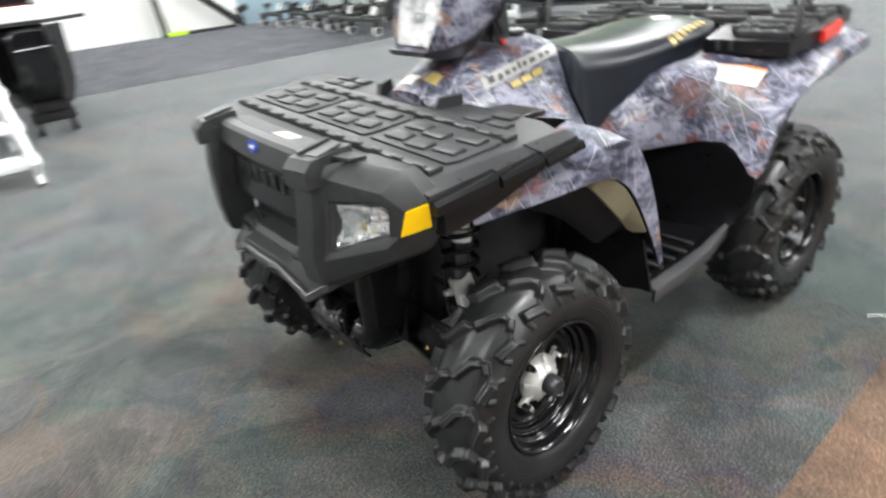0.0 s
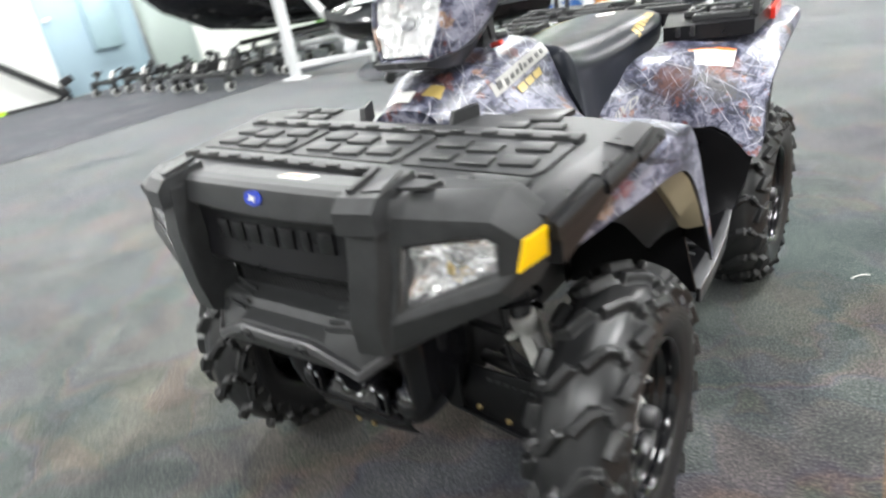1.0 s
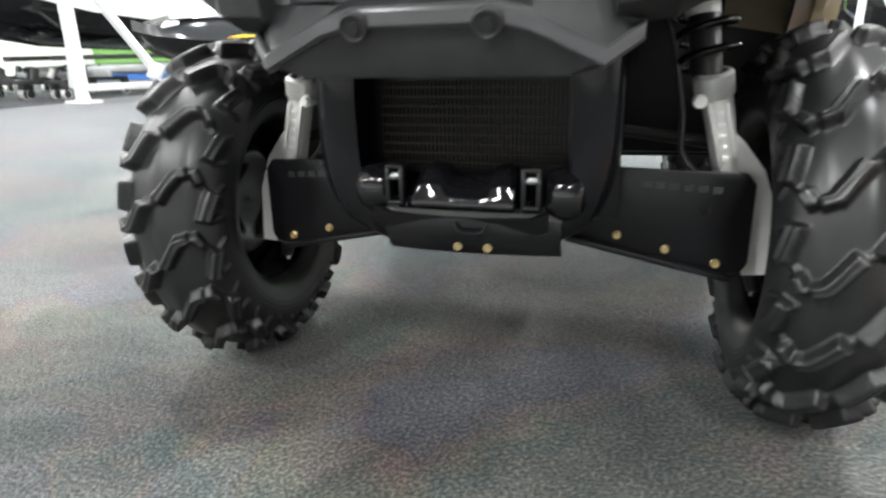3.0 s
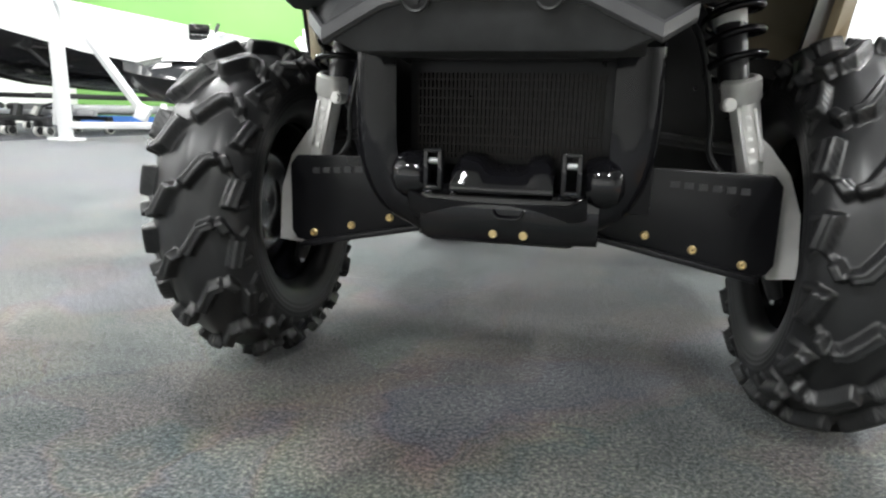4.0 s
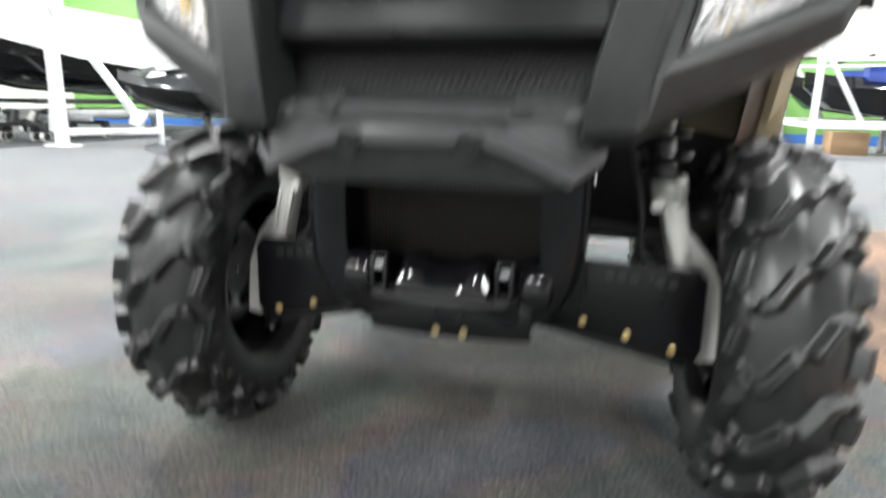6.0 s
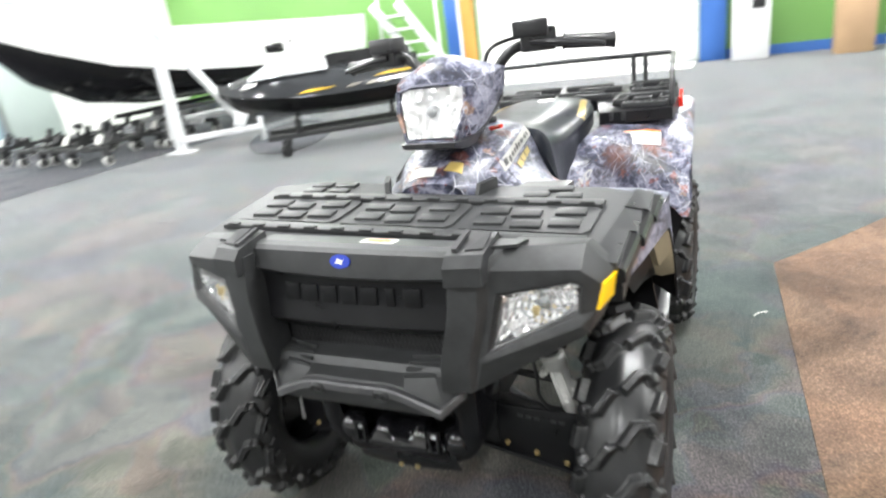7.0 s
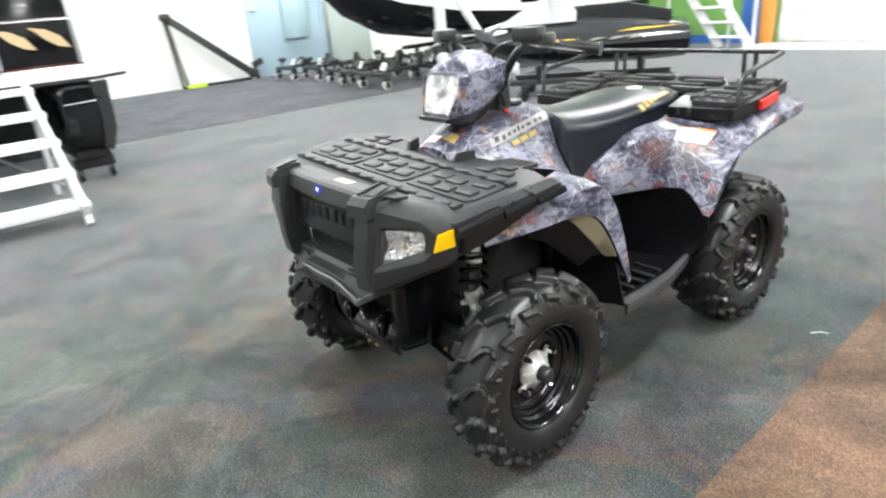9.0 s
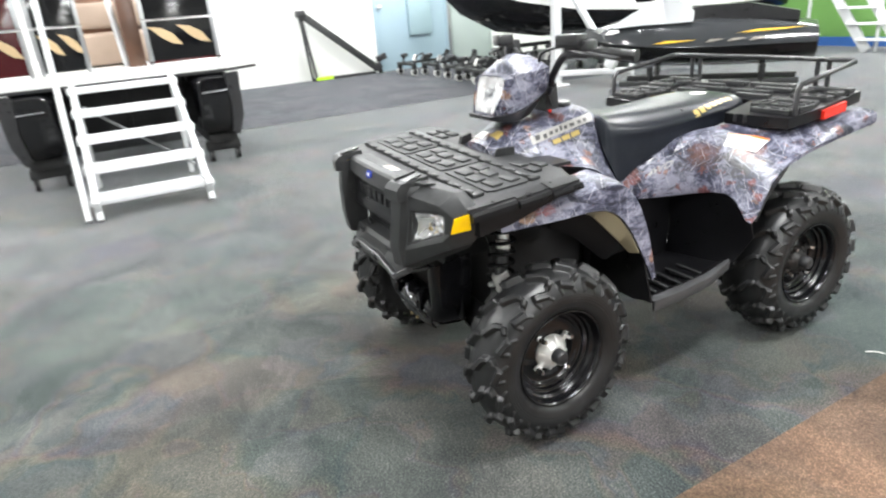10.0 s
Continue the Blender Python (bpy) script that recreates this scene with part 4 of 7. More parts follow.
def white_ladder_steps(x, y):
    st = thing("ladder_steps", "tall white metal steps before the green wall", "steps", (x, y, 0))
    for dx in (0.0, 0.62):
        bm = bm_new()
        beam(bm, (x + dx + 0.35, y, 0.02), (x + dx - 1.0, y, 1.9), 0.05, 0.17)
        part("stringer", bm, M_WHITE_METAL, st, "", 30, 0.008)
    for k in range(6):
        bm = bm_new()
        z = 0.22 + 0.28 * k
        box(bm, (x + 0.31 + 0.35 - 0.72 * (z / 1.0), y, z), (0.66, 0.22, 0.04))
        part("tread", bm, M_WHITE_METAL, st, "", 30, 0.006)
    for dx in (-0.9, 0.45, 0.95):
        bm = bm_new()
        tube(bm, [(x + dx, y + 0.1, 0.0), (x + dx, y + 0.1, 2.1)], 0.03, 8)
        part("post", bm, M_WHITE_METAL, st)


white_ladder_steps(-5.4, 11.4)


def rack_trailer():
    """White trailer frame with a dark watercraft on it, by the green wall."""
    tr = thing("white_trailer", "white tubular trailer frame holding stored craft", "trailer", (4.2, 8.9, 0))
    x0, x1, y0, y1 = 2.78, 5.8, 8.5, 10.2
    for y in (y0, y1):
        bm = bm_new()
        beam(bm, (x0, y, 0.46), (x1, y, 0.46), 0.09, 0.12)
        part("rail", bm, M_WHITE_METAL, tr, "", 30, 0.008)
        bm = bm_new()
        beam(bm, (x0, y, 1.30), (x1, y, 1.30), 0.06, 0.06)
        part("rail", bm, M_WHITE_METAL, tr, "", 30, 0.008)
        for x in (x0 + 0.05, (x0 + x1) / 2, x1 - 0.05):
            bm = bm_new()
            beam(bm, (x, y, 0.0), (x, y, 1.8), 0.08, 0.08, (1, 0, 0))
            part("post", bm, M_WHITE_METAL, tr, "", 30, 0.006)
        bm = bm_new()
        beam(bm, (x0 + 0.62, y, 0.50), (x0 + 0.16, y, 1.30), 0.06, 0.06)
        part("brace", bm, M_WHITE_METAL, tr, "", 30, 0.006)
    for x in (x0 + 0.05, (x0 + x1) / 2, x1 - 0.05):
        bm = bm_new()
        beam(bm, (x, y0, 0.44), (x, y1, 0.44), 0.07, 0.07)
        part("crossbar", bm, M_WHITE_METAL, tr, "", 30, 0.006)
    for y in (y0 + 0.4, y1 - 0.3):
        cr = thing("stored_scooter", "dark watercraft stored on the white trailer", "watercraft", (4.3, y, 0.5), "stored craft")
        bm = bm_new()
        rows = [[(x, y - w, zt), (x, y - w * 0.8, zb), (x, y + w * 0.8, zb), (x, y + w, zt), (x, y, zt + 0.16)] for x, w, zb, zt in ((2.75, 0.05, 0.95, 1.0), (3.1, 0.26, 0.66, 0.95), (3.8, 0.36, 0.56, 0.92), (5.4, 0.34, 0.56, 0.90))]
        skin(bm, [[bm.verts.new(v) for v in r] for r in rows], True, True)
        part("hull", bm, M_HULL, cr, "", 50, 0.02)
        bm = bm_new()
        rows = [[(x, y - 0.14, 0.95), (x, y - 0.11, zt), (x, y + 0.11, zt), (x, y + 0.14, 0.95)] for x, zt in ((3.5, 1.22), (4.2, 1.24), (5.2, 1.12))]
        skin(bm, [[bm.verts.new(v) for v in r] for r in rows], True, True)
        part("seat", bm, mat("royal_blue_vinyl", (0.02, 0.06, 0.35), 0.35), cr, "", 50, 0.02)
        bm = bm_new()
        tube(bm, [(3.45, y - 0.32, 1.36), (3.4, y, 1.32), (3.45, y + 0.32, 1.36)], 0.022, 8)
        part("handlebar", bm, M_SMOOTH, cr)
    for x, y, w, h, m, word in ((3.6, 9.6, 0.5, 0.34, M_CARDBOARD, "brown cardboard box on the floor under the trailer"), (4.4, 9.2, 0.4, 0.30, M_WHITE, "white carton on the floor under the trailer"), (5.1, 9.7, 0.55, 0.36, M_LABEL_ORANGE, "orange carton on the floor under the trailer")):
        bm = bm_new()
        box(bm, (x, y, h / 2), (w, 0.4, h))
        tagged(part("carton", bm, m, None, "", 30, 0.006), word, "box", "cartons")


rack_trailer()

bm = bm_new()
box(bm, (2.55, 11.6, 0.85), (0.55, 0.5, 1.7))
tagged(part("cardboard_carton", bm, M_CARDBOARD, None, "", 30, 0.008), "tall brown cardboard carton by the green wall", "box")
fd = thing("floor_cabinet", "white upright equipment cabinet by the green wall", "cabinet", (1.0, 12.0, 0))
bm = bm_new()
box(bm, (1.0, 12.05, 0.75), (0.62, 0.5, 1.5))
part("body", bm, M_WHITE_METAL, fd, "", 30, 0.012)
bm = bm_new()
box(bm, (1.12, 11.79, 1.05), (0.22, 0.02, 0.34))
part("panel", bm, M_SMOOTH, fd, "", 30, 0.004)

bm = bm_new()
tube(bm, smooth_path([(0.800, 1.33, 0.004), (0.815, 1.352, 0.005), (0.830, 1.366, 0.004), (0.850, 1.370, 0.004)], 4), 0.0022, 6)
tagged(part("string_scrap", bm, M_LABEL, None, ""), "short white string scrap on the carpet", "string")


# ---- the quad bike ----
quad = thing("quad_bike", "black and woodland-camouflage quad bike with racks and mud tyres", "quad bike", (0, 0.65, 0))


def tyre_mesh(name, half, rb, lug, pitches):
    """One moulded tyre turned about x: a round carcass with S-shaped mud lugs, shoulder blocks and side ribs."""
    q = half / 0.101
    side = [(half - 0.034, 0.157), (half - 0.020, 0.166), (half - 0.008, 0.182), (half, 0.212), (half - 0.003, 0.236), (half - 0.016, 0.258), (half - 0.040, rb - 0.013), (half - 0.068, rb - 0.004), (0.0, rb)]
    full = side + [(-a, r) for a, r in reversed(side[:-1])]
    curve = np.array([p.xy for p in smooth_path([(a, r, 0) for a, r in full], 8)])[::-1]
    run = np.concatenate(([0], np.cumsum(np.hypot(*np.diff(curve, axis=0).T))))
    n_u, n_v = 150, 40
    w = np.linspace(0, run[-1], n_u)
    a, r = np.interp(w, run, curve[:, 0]), np.interp(w, run, curve[:, 1])
    ta, tr = np.gradient(a), np.gradient(r)
    size = np.hypot(ta, tr)
    na, nr = -tr / size, ta / size
    u = w - run[-1] / 2
    step = 2 * math.pi * rb / pitches
    v = np.arange(n_v) * step / n_v
    grid_u, grid_v = np.meshgrid(u, v, indexing="ij")
    height = np.zeros_like(grid_u)
    # (from, to, half width, share of the lug's height, grooved)
    strokes = (
        ((0.000, 0.000), (0.014, -0.006), 0.0050, 0.32, False),
        ((0.012, -0.004), (0.042, -0.042), 0.0092, 1.00, True),
        ((0.042, -0.042), (0.056, -0.047), 0.0080, 1.00, True),
        ((0.056, -0.047), (0.070, -0.047), 0.0042, 0.40, False),
        ((0.068, -0.050), (0.078, -0.034), 0.0072, 0.95, False),
        ((0.087, 0.030), (0.100, -0.014), 0.0100, 0.90, True),
        ((0.078, -0.034), (0.098, -0.016), 0.0040, 0.30, False),
        ((0.112, -0.020), (0.126, -0.034), 0.0040, 0.20, False),
        ((0.098, 0.034), (0.122, 0.028), 0.0060, 0.28, False),
    )
    for sg in (1, -1):
        for (u0, v0), (u1, v1), hw, share, groove in strokes:
            p0, p1 = np.array((sg * u0 * q, sg * v0)), np.array((sg * u1 * q, sg * v1))
            d = p1 - p0
            for wrap in (-2, -1, 0, 1, 2):
                x, y = grid_u - p0[0], grid_v - p0[1] - wrap * step
                f = np.clip((x * d[0] + y * d[1]) / d.dot(d), 0, 1)
                # square ends: the greater of the distances along and across
                along = np.abs((x * d[0] + y * d[1]) / d.dot(d) - f) * math.sqrt(d.dot(d))
                across = np.abs(x * d[1] - y * d[0]) / math.sqrt(d.dot(d))
                gap = np.maximum(across - hw, along - hw * 0.45)
                rise = np.clip(0.5 - gap / 0.0046, 0, 1)
                top = lug * share * rise * rise * (3 - 2 * rise)
                if groove:
                    top = top - 0.0028 * np.clip(1 - across / 0.0024, 0, 1) * (top > 0.6 * lug)
                height = np.maximum(height, top)
    ribs = np.where((np.abs(u) > 0.128 * q) & (np.abs(u) < 0.165 * q), 0.0007 * np.cos(u / 0.0042 * math.pi), 0)
    height = np.tile(height, (1, pitches)) + ribs[:, None]
    th = np.arange(n_v * pitches) * 2 * math.pi / (n_v * pitches)
    rad = r[:, None] + nr[:, None] * height
    co = np.stack((a[:, None] + na[:, None] * height, rad * np.cos(th), rad * np.sin(th)), -1).reshape(-1, 3)
    m = n_v * pitches
    i, j = np.meshgrid(np.arange(n_u), np.arange(m), indexing="ij")
    i2, j2 = (i + 1) % n_u, (j + 1) % m
    faces = np.stack((i * m + j, i * m + j2, i2 * m + j2, i2 * m + j), -1).reshape(-1, 4)
    me = bpy.data.meshes.new(name)
    me.from_pydata(co, [], faces.tolist())
    me.polygons.foreach_set("use_smooth", [True] * len(me.polygons))
    me.materials.append(M_RUBBER)
    return me


def wheel(x, y, z, half, s, tyre, hub_metal, hub_label, steer=0.0):
    """A black steel wheel with a silver hub; s is +1 on the side that looks to +x."""
    at = Vector((x, y, z))
    rim = [(0.152, -half + 0.052), (0.168, -half + 0.046), (0.170, -half + 0.038), (0.158, -half + 0.036), (0.150, -half + 0.06), (0.138, -half + 0.09), (0.138, half - 0.105), (0.150, half - 0.062)]
    face = [(0.1640, half - 0.034), (0.1690, half - 0.022), (0.1660, half - 0.013), (0.1600, half - 0.015), (0.1550, half - 0.026), (0.1525, half - 0.044), (0.144, half - 0.052), (0.141, half - 0.064), (0.133, half - 0.067), (0.130, half - 0.080), (0.121, half - 0.082), (0.112, half - 0.089), (0.085, half - 0.090), (0.050, half - 0.082), (0.002, half - 0.082)]
    bm = bm_new()
    soft = [(p.x, p.y) for p in smooth_path([(r, a, 0) for r, a in face], 3)]
    lathe(bm, [(r, s * a) for r, a in rim] + [(r, s * a) for r, a in soft], (0, 0, 0), 64, "x")
    wh = part("wheel", bm, M_RIM, quad, "gloss black steel wheel", 60)
    ty = new("tyre", tyre)
    ty.parent = wh
    tagged(ty, "chunky black mud tyre")
    hub = half - 0.082
    bm = bm_new()
    lathe(bm, [(0.060, s * (hub + 0.001)), (0.058, s * (hub + 0.012)), (0.044, s * (hub + 0.024)), (0.031, s * (hub + 0.036)), (0.002, s * (hub + 0.037))], (0, 0, 0), 28, "x")
    hb = part("hub", bm, hub_metal, wh, hub_label)
    for k in range(8):
        t = k * math.pi / 4 + 0.2
        bm = bm_new()
        beam(bm, (s * (hub + 0.030), 0.026 * math.cos(t), 0.026 * math.sin(t)), (s * (hub + 0.010), 0.060 * math.cos(t), 0.060 * math.sin(t)), 0.009, 0.010, (1, 0, 0))
        part("hub_fin", bm, hub_metal, hb, "", 30, 0.002)
    bm = bm_new()
    lathe(bm, [(0.025, s * (hub + 0.03)), (0.0245, s * (hub + 0.060)), (0.019, s * (hub + 0.069)), (0.001, s * (hub + 0.071))], (0, 0, 0), 20, "x")
    part("axle_cap", bm, M_SMOOTH, wh, "black axle cap")
    for k in range(4):
        t = k * math.pi / 2 + 0.25
        c, q = math.cos(t), math.sin(t)
        bm = bm_new()
        beam(bm, (s * (hub + 0.010), 0.045 * c, 0.045 * q), (s * (hub + 0.006), 0.084 * c, 0.084 * q), 0.020, 0.014, (1, 0, 0))
        part("hub_arm", bm, hub_metal, hb, "", 30, 0.004)
        bm = bm_new()
        lathe(bm, [(0.0105, s * (hub + 0.010)), (0.0105, s * (hub + 0.030)), (0.006, s * (hub + 0.040)), (0.001, s * (hub + 0.041))], (0, 0.076 * c, 0.076 * q), 6, "x")
        part("lug_nut", bm, M_CHROME, wh, "chrome lug nut", 20)
    wh.matrix_parent_inverse = Matrix.Translation(-Vector(quad.location))
    wh.location = at
    wh.rotation_euler = (0.4 * s, 0, radians(steer))
    return wh


FRONT_Y, REAR_Y, AXLE_Z, STEER = 0.042, 1.288, 0.309, 2.0
FRONT_TYRE = tyre_mesh("front_tyre", 0.089, 0.291, 0.022, 17)
REAR_TYRE = tyre_mesh("rear_tyre", 0.119, 0.291, 0.022, 17)
for s in (1, -1):
    wheel(s * 0.498 - 0.010, FRONT_Y, AXLE_Z, 0.089, s, FRONT_TYRE, M_ALU, "silver cast hub", STEER)
    wheel(s * 0.454, REAR_Y, AXLE_Z, 0.119, s, REAR_TYRE, M_DIM_HUB, "metal hub darkened to look dim")


def unleaned(x, y, z):
    """A place on the leaning body, taken back to the upright body."""
    h = min(1.0, max(0.0, (z - 0.60) / 0.30))
    return ((x - 0.022 * h) / (1 - 0.045 * h), y, z)


def facet_shell(name, places, faces, s, material, label, thick=0.008, bevel=0.0022, tuck=0.0):
    """A moulded plastic shell of flat facets between named places, mirrored for s = -1."""
    bm = bm_new()
    vs = {}
    for key, p in places.items():
        x, y, z = unleaned(*p)
        x -= tuck * max(0.0, x - 0.34)
        vs[key] = bm.verts.new((s * x, y, z))
    made = [bm.faces.new([vs[k] for k in f.split()]) for f in faces]
    bmesh.ops.recalc_face_normals(bm, faces=made)
    lead = sum((f.normal.y * f.calc_area() for f in made))
    if lead > 0:
        bmesh.ops.reverse_faces(bm, faces=made)
    bmesh.ops.solidify(bm, geom=made, thickness=thick)
    return part(name, bm, material, quad, label, 18, bevel)


CHEEK = {
    # tower beside the grille: inner wall, front face, outer step
    "gt": (0.238, -0.285, 0.898), "gm": (0.231, -0.282, 0.800), "gb": (0.206, -0.280, 0.700), "ge": (0.196, -0.282, 0.636),
    "it": (0.248, -0.352, 0.896), "im": (0.240, -0.362, 0.800), "ib": (0.214, -0.364, 0.700), "ie": (0.204, -0.352, 0.632),
    "ot": (0.301, -0.342, 0.896), "om": (0.295, -0.355, 0.800), "ob": (0.268, -0.358, 0.700), "oe": (0.262, -0.349, 0.636),
    "ft": (0.319, -0.330, 0.878), "fm": (0.306, -0.334, 0.800), "fb": (0.281, -0.340, 0.703), "fe": (0.272, -0.344, 0.640),
    # front face round the lamp
    "ut": (0.340, -0.286, 0.908), "u2": (0.470, -0.304, 0.875), "u4": (0.470, -0.250, 0.903), "u5": (0.514, -0.239, 0.853),
    "at": (0.498, -0.277, 0.840), "ab": (0.489, -0.288, 0.792), "br": (0.506, -0.226, 0.797),
    "re": (0.299, -0.3385, 0.716), "rf": (0.325, -0.3315, 0.834), "rg": (0.460, -0.3035, 0.854), "rk": (0.470, -0.2930, 0.838), "rh": (0.462, -0.2935, 0.786),
    "lo": (0.466, -0.3020, 0.769), "li": (0.288, -0.3450, 0.700),
    "bo": (0.474, -0.278, 0.743), "bs": (0.486, -0.216, 0.748),
    # back edges
    "tb": (0.345, -0.235, 0.908), "tc": (0.475, -0.222, 0.903), "sb": (0.512, -0.196, 0.850), "sc": (0.498, -0.190, 0.780),
    "me": (0.262, -0.300, 0.618), "mo": (0.452, -0.215, 0.722), "ke": (0.200, -0.300, 0.612),
    # lamp pocket
    "pe": (0.306, -0.324, 0.724), "pf": (0.331, -0.318, 0.828), "pg": (0.456, -0.290, 0.847), "pk": (0.463, -0.281, 0.834), "ph": (0.456, -0.281, 0.792),
}
CHEEK_FACES = ("gt it im gm", "gm im ib gb", "gb ib ie ge", "it ot om im", "im om ob ib", "ib ob oe ie", "ot ft fm om", "om fm fb ob", "ob fb fe oe",
               "ft u2 rg rf", "u2 at ab rh rk rg", "ft rf fm", "fm rf re fb", "re rh lo li", "fb re li", "rh ab lo", "fb li fe", "li lo bo fe", "lo ab bo",
               "ot ut ft", "ft ut u4 u2", "u2 u4 u5 at", "at u5 br ab", "ab br bs bo", "ut tb tc u4", "u4 tc sb u5", "u5 sb sc br", "br sc bs",
               "oe fe me", "fe bo mo me", "bo bs mo", "ie oe me ke", "ge ie ke",
               "re pe ph rh", "rf pf pe re", "rg pg pf rf", "rk pk pg rg", "rh ph pk rk")


def front_cowl():
    """Faceted black bumper with lamp pockets, towers, grille and toothed lower lip."""
    for s in (1, -1):
        facet_shell("bumper_cheek", CHEEK, CHEEK_FACES, s, M_PLASTIC, "faceted matt black plastic bumper cheek", 0.006, 0.0018, 0.0 if s > 0 else 0.16)
    # hood bar with badge between the towers: a sloped top, a crisp ridge and an upright face
    bm = bm_new()
    sec = [(-0.235, 0.902), (-0.288, 0.909), (-0.306, 0.906), (-0.316, 0.899), (-0.323, 0.874), (-0.324, 0.862), (-0.318, 0.855), (-0.250, 0.850)]
    rings = []
    for k in range(13):
        x = -0.244 + 0.488 * k / 12
        sag = 0.012 * (1 - (x / 0.244) ** 2)
        rings.append([bm.verts.new((x, y - sag, z + 0.3 * sag - (0.010 * (1 - (x / 0.244) ** 2) if z < 0.88 else 0))) for y, z in sec])
    skin(bm, rings, True, True)
    part("hood_bar", bm, M_MATTE, quad, "smooth black hood bar", 16, 0.0015)
    bm = bm_new()
    tip = pose(-0.006, -0.3315, 0.887, -14, 0, 0) @ Matrix.Diagonal((1.0, 1.0, 0.58, 1))
    disc(bm, (0, 0, 0), 0.0235, 0.006, "y", 28)
    bm.transform(tip)
    bd = part("badge", bm, M_BADGE, quad, "small oval blue badge", 40, 0.0015)
    bm = bm_new()
    for a in range(4):
        t = a * math.pi / 2 + 0.5
        prism(bm, [(0.013 * math.cos(t), -0.0036, 0.013 * math.sin(t)), (0.006 * math.cos(t + 0.8), -0.0036, 0.006 * math.sin(t + 0.8)), (0, -0.0036, 0), (0.006 * math.cos(t - 0.8), -0.0036, 0.006 * math.sin(t - 0.8))], (0, -0.0008, 0))
    bm.transform(tip)
    part("star", bm, M_LABEL, bd, "", 0)
    bar = part_of("hood_bar")[0]
    st = draped("warning_sticker", bar, [(0.018, -0.290, 0.95), (0.092, -0.290, 0.95), (0.092, -0.258, 0.95), (0.018, -0.258, 0.95)], (0, 0, -1), M_LABEL, bar, "white warning sticker with orange print", 6, 3, 0.0012)
    for k in range(2):
        draped("print_bar", bar, [(0.026, -0.284 + 0.012 * k, 0.95), (0.084, -0.284 + 0.012 * k, 0.95), (0.084, -0.278 + 0.012 * k, 0.95), (0.026, -0.278 + 0.012 * k, 0.95)], (0, 0, -1), M_LABEL_ORANGE, bar, "", 5, 1, 0.0026)
    # grille: upper panel with raised lettering bars, roll, lower mesh
    def bow(x):
        return 0.012 * (1 - (x / 0.235) ** 2)
    bm = bm_new()
    xs = [-0.228 + 0.456 * k / 12 for k in range(13)]
    rows = [[(x * f, y - bow(x), z) for x in xs] for y, z, f in ((-0.306, 0.862, 1.0), (-0.298, 0.846, 1.0), (-0.296, 0.820, 0.99), (-0.298, 0.785, 0.97), (-0.304, 0.762, 0.95), (-0.306, 0.750, 0.945), (-0.300, 0.741, 0.94), (-0.284, 0.734, 0.93))]
    sheet(bm, rows, 0.010)
    gp = part("grille_panel", bm, M_BLACK, quad, "black grille panel with raised lettering bars", 35)
    # plain raised bars in the place of the maker's name
    for k in range(7):
        x = -0.148 + 0.048 * k
        bm = bm_new()
        box(bm, (x, -0.3070 - bow(x), 0.810), (0.038 if k != 5 else 0.020, 0.007, 0.038))
        part("raised_bar", bm, M_BLACK, gp, "", 30, 0.0015)
    bm = bm_new()
    box(bm, (0.01, -0.262, 0.755), (0.47, 0.006, 0.235))
    part("grille_backing", bm, M_DARK, quad, "", 30)
    bm = bm_new()
    for k in range(40):
        x = -0.195 + 0.01 * k
        beam(bm, (x, -0.276, 0.655), (x + 0.03, -0.276, 0.734), 0.0022, 0.0022, (0, 1, 0))
        beam(bm, (x + 0.03, -0.277, 0.655), (x, -0.277, 0.734), 0.0022, 0.0022, (0, 1, 0))
    part("grille_mesh", bm, M_DARK, quad, "fine black mesh", 0)
    # sill and toothed lip
    bm = bm_new()
    xs = (-0.232, -0.195, -0.118, -0.085, 0, 0.085, 0.118, 0.195, 0.232)
    lipz = (0.604, 0.578, 0.614, 0.622, 0.622, 0.622, 0.614, 0.578, 0.604)
    lipy = (-0.312, -0.352, -0.362, -0.364, -0.366, -0.364, -0.362, -0.352, -0.312)
    back = [(x * 0.9, -0.272, 0.672) for x in xs]
    mid = [(x * 0.93, -0.318, 0.664) for x in xs]
    step = [(x * 0.90, -0.326, 0.648) for x in xs]
    lip0 = [(x, y + 0.008, z + 0.018) for x, y, z in zip(xs, lipy, lipz)]
    lip = list(zip(xs, lipy, lipz))
    low = [(x * (0.80 if abs(x) > 0.19 else 0.88), -0.338, 0.562) for x in xs]
    low[0], low[-1] = (-0.182, -0.312, 0.572), (0.182, -0.312, 0.572)
    under = [(x * 0.8, -0.20, 0.566) for x in xs]
    sheet(bm, [back, mid, step, lip0, lip, low, under], 0.008)
    part("bumper_lip", bm, M_PLASTIC, quad, "black lower bumper lip", 20, 0.002)
    # lit ridge of the lip, its highlight put in as a greyer plastic
    bm = bm_new()
    band = [(x, y - 0.002, z) for x, y, z in lip]
    sec = ((0.010, 0.014), (-0.002, 0.014), (-0.006, 0.010), (-0.006, -0.004), (-0.001, -0.008), (0.010, -0.008))
    skin(bm, [[bm.verts.new((x, y + dy, z + dz)) for dy, dz in sec] for x, y, z in band], True, True)
    part("lip_trim", bm, M_LIP, quad, "ridge along the bumper lip, greyed for its highlight", 30)
    for x in (-0.075, 0.075):
        at = pose(x, -0.372, 0.617, 26, 0, 0) @ Matrix.Scale(0.82, 4)
        bm = bm_new()
        lathe(bm, [(0.022, 0.006), (0.021, -0.002), (0.018, -0.004), (0.0155, -0.002), (0.015, 0.004)], (0, 0, 0), 24, "y")
        bm.transform(at)
        tw = part("tow_boss", bm, M_PLASTIC, quad, "round black tow point")
        bm = bm_new()
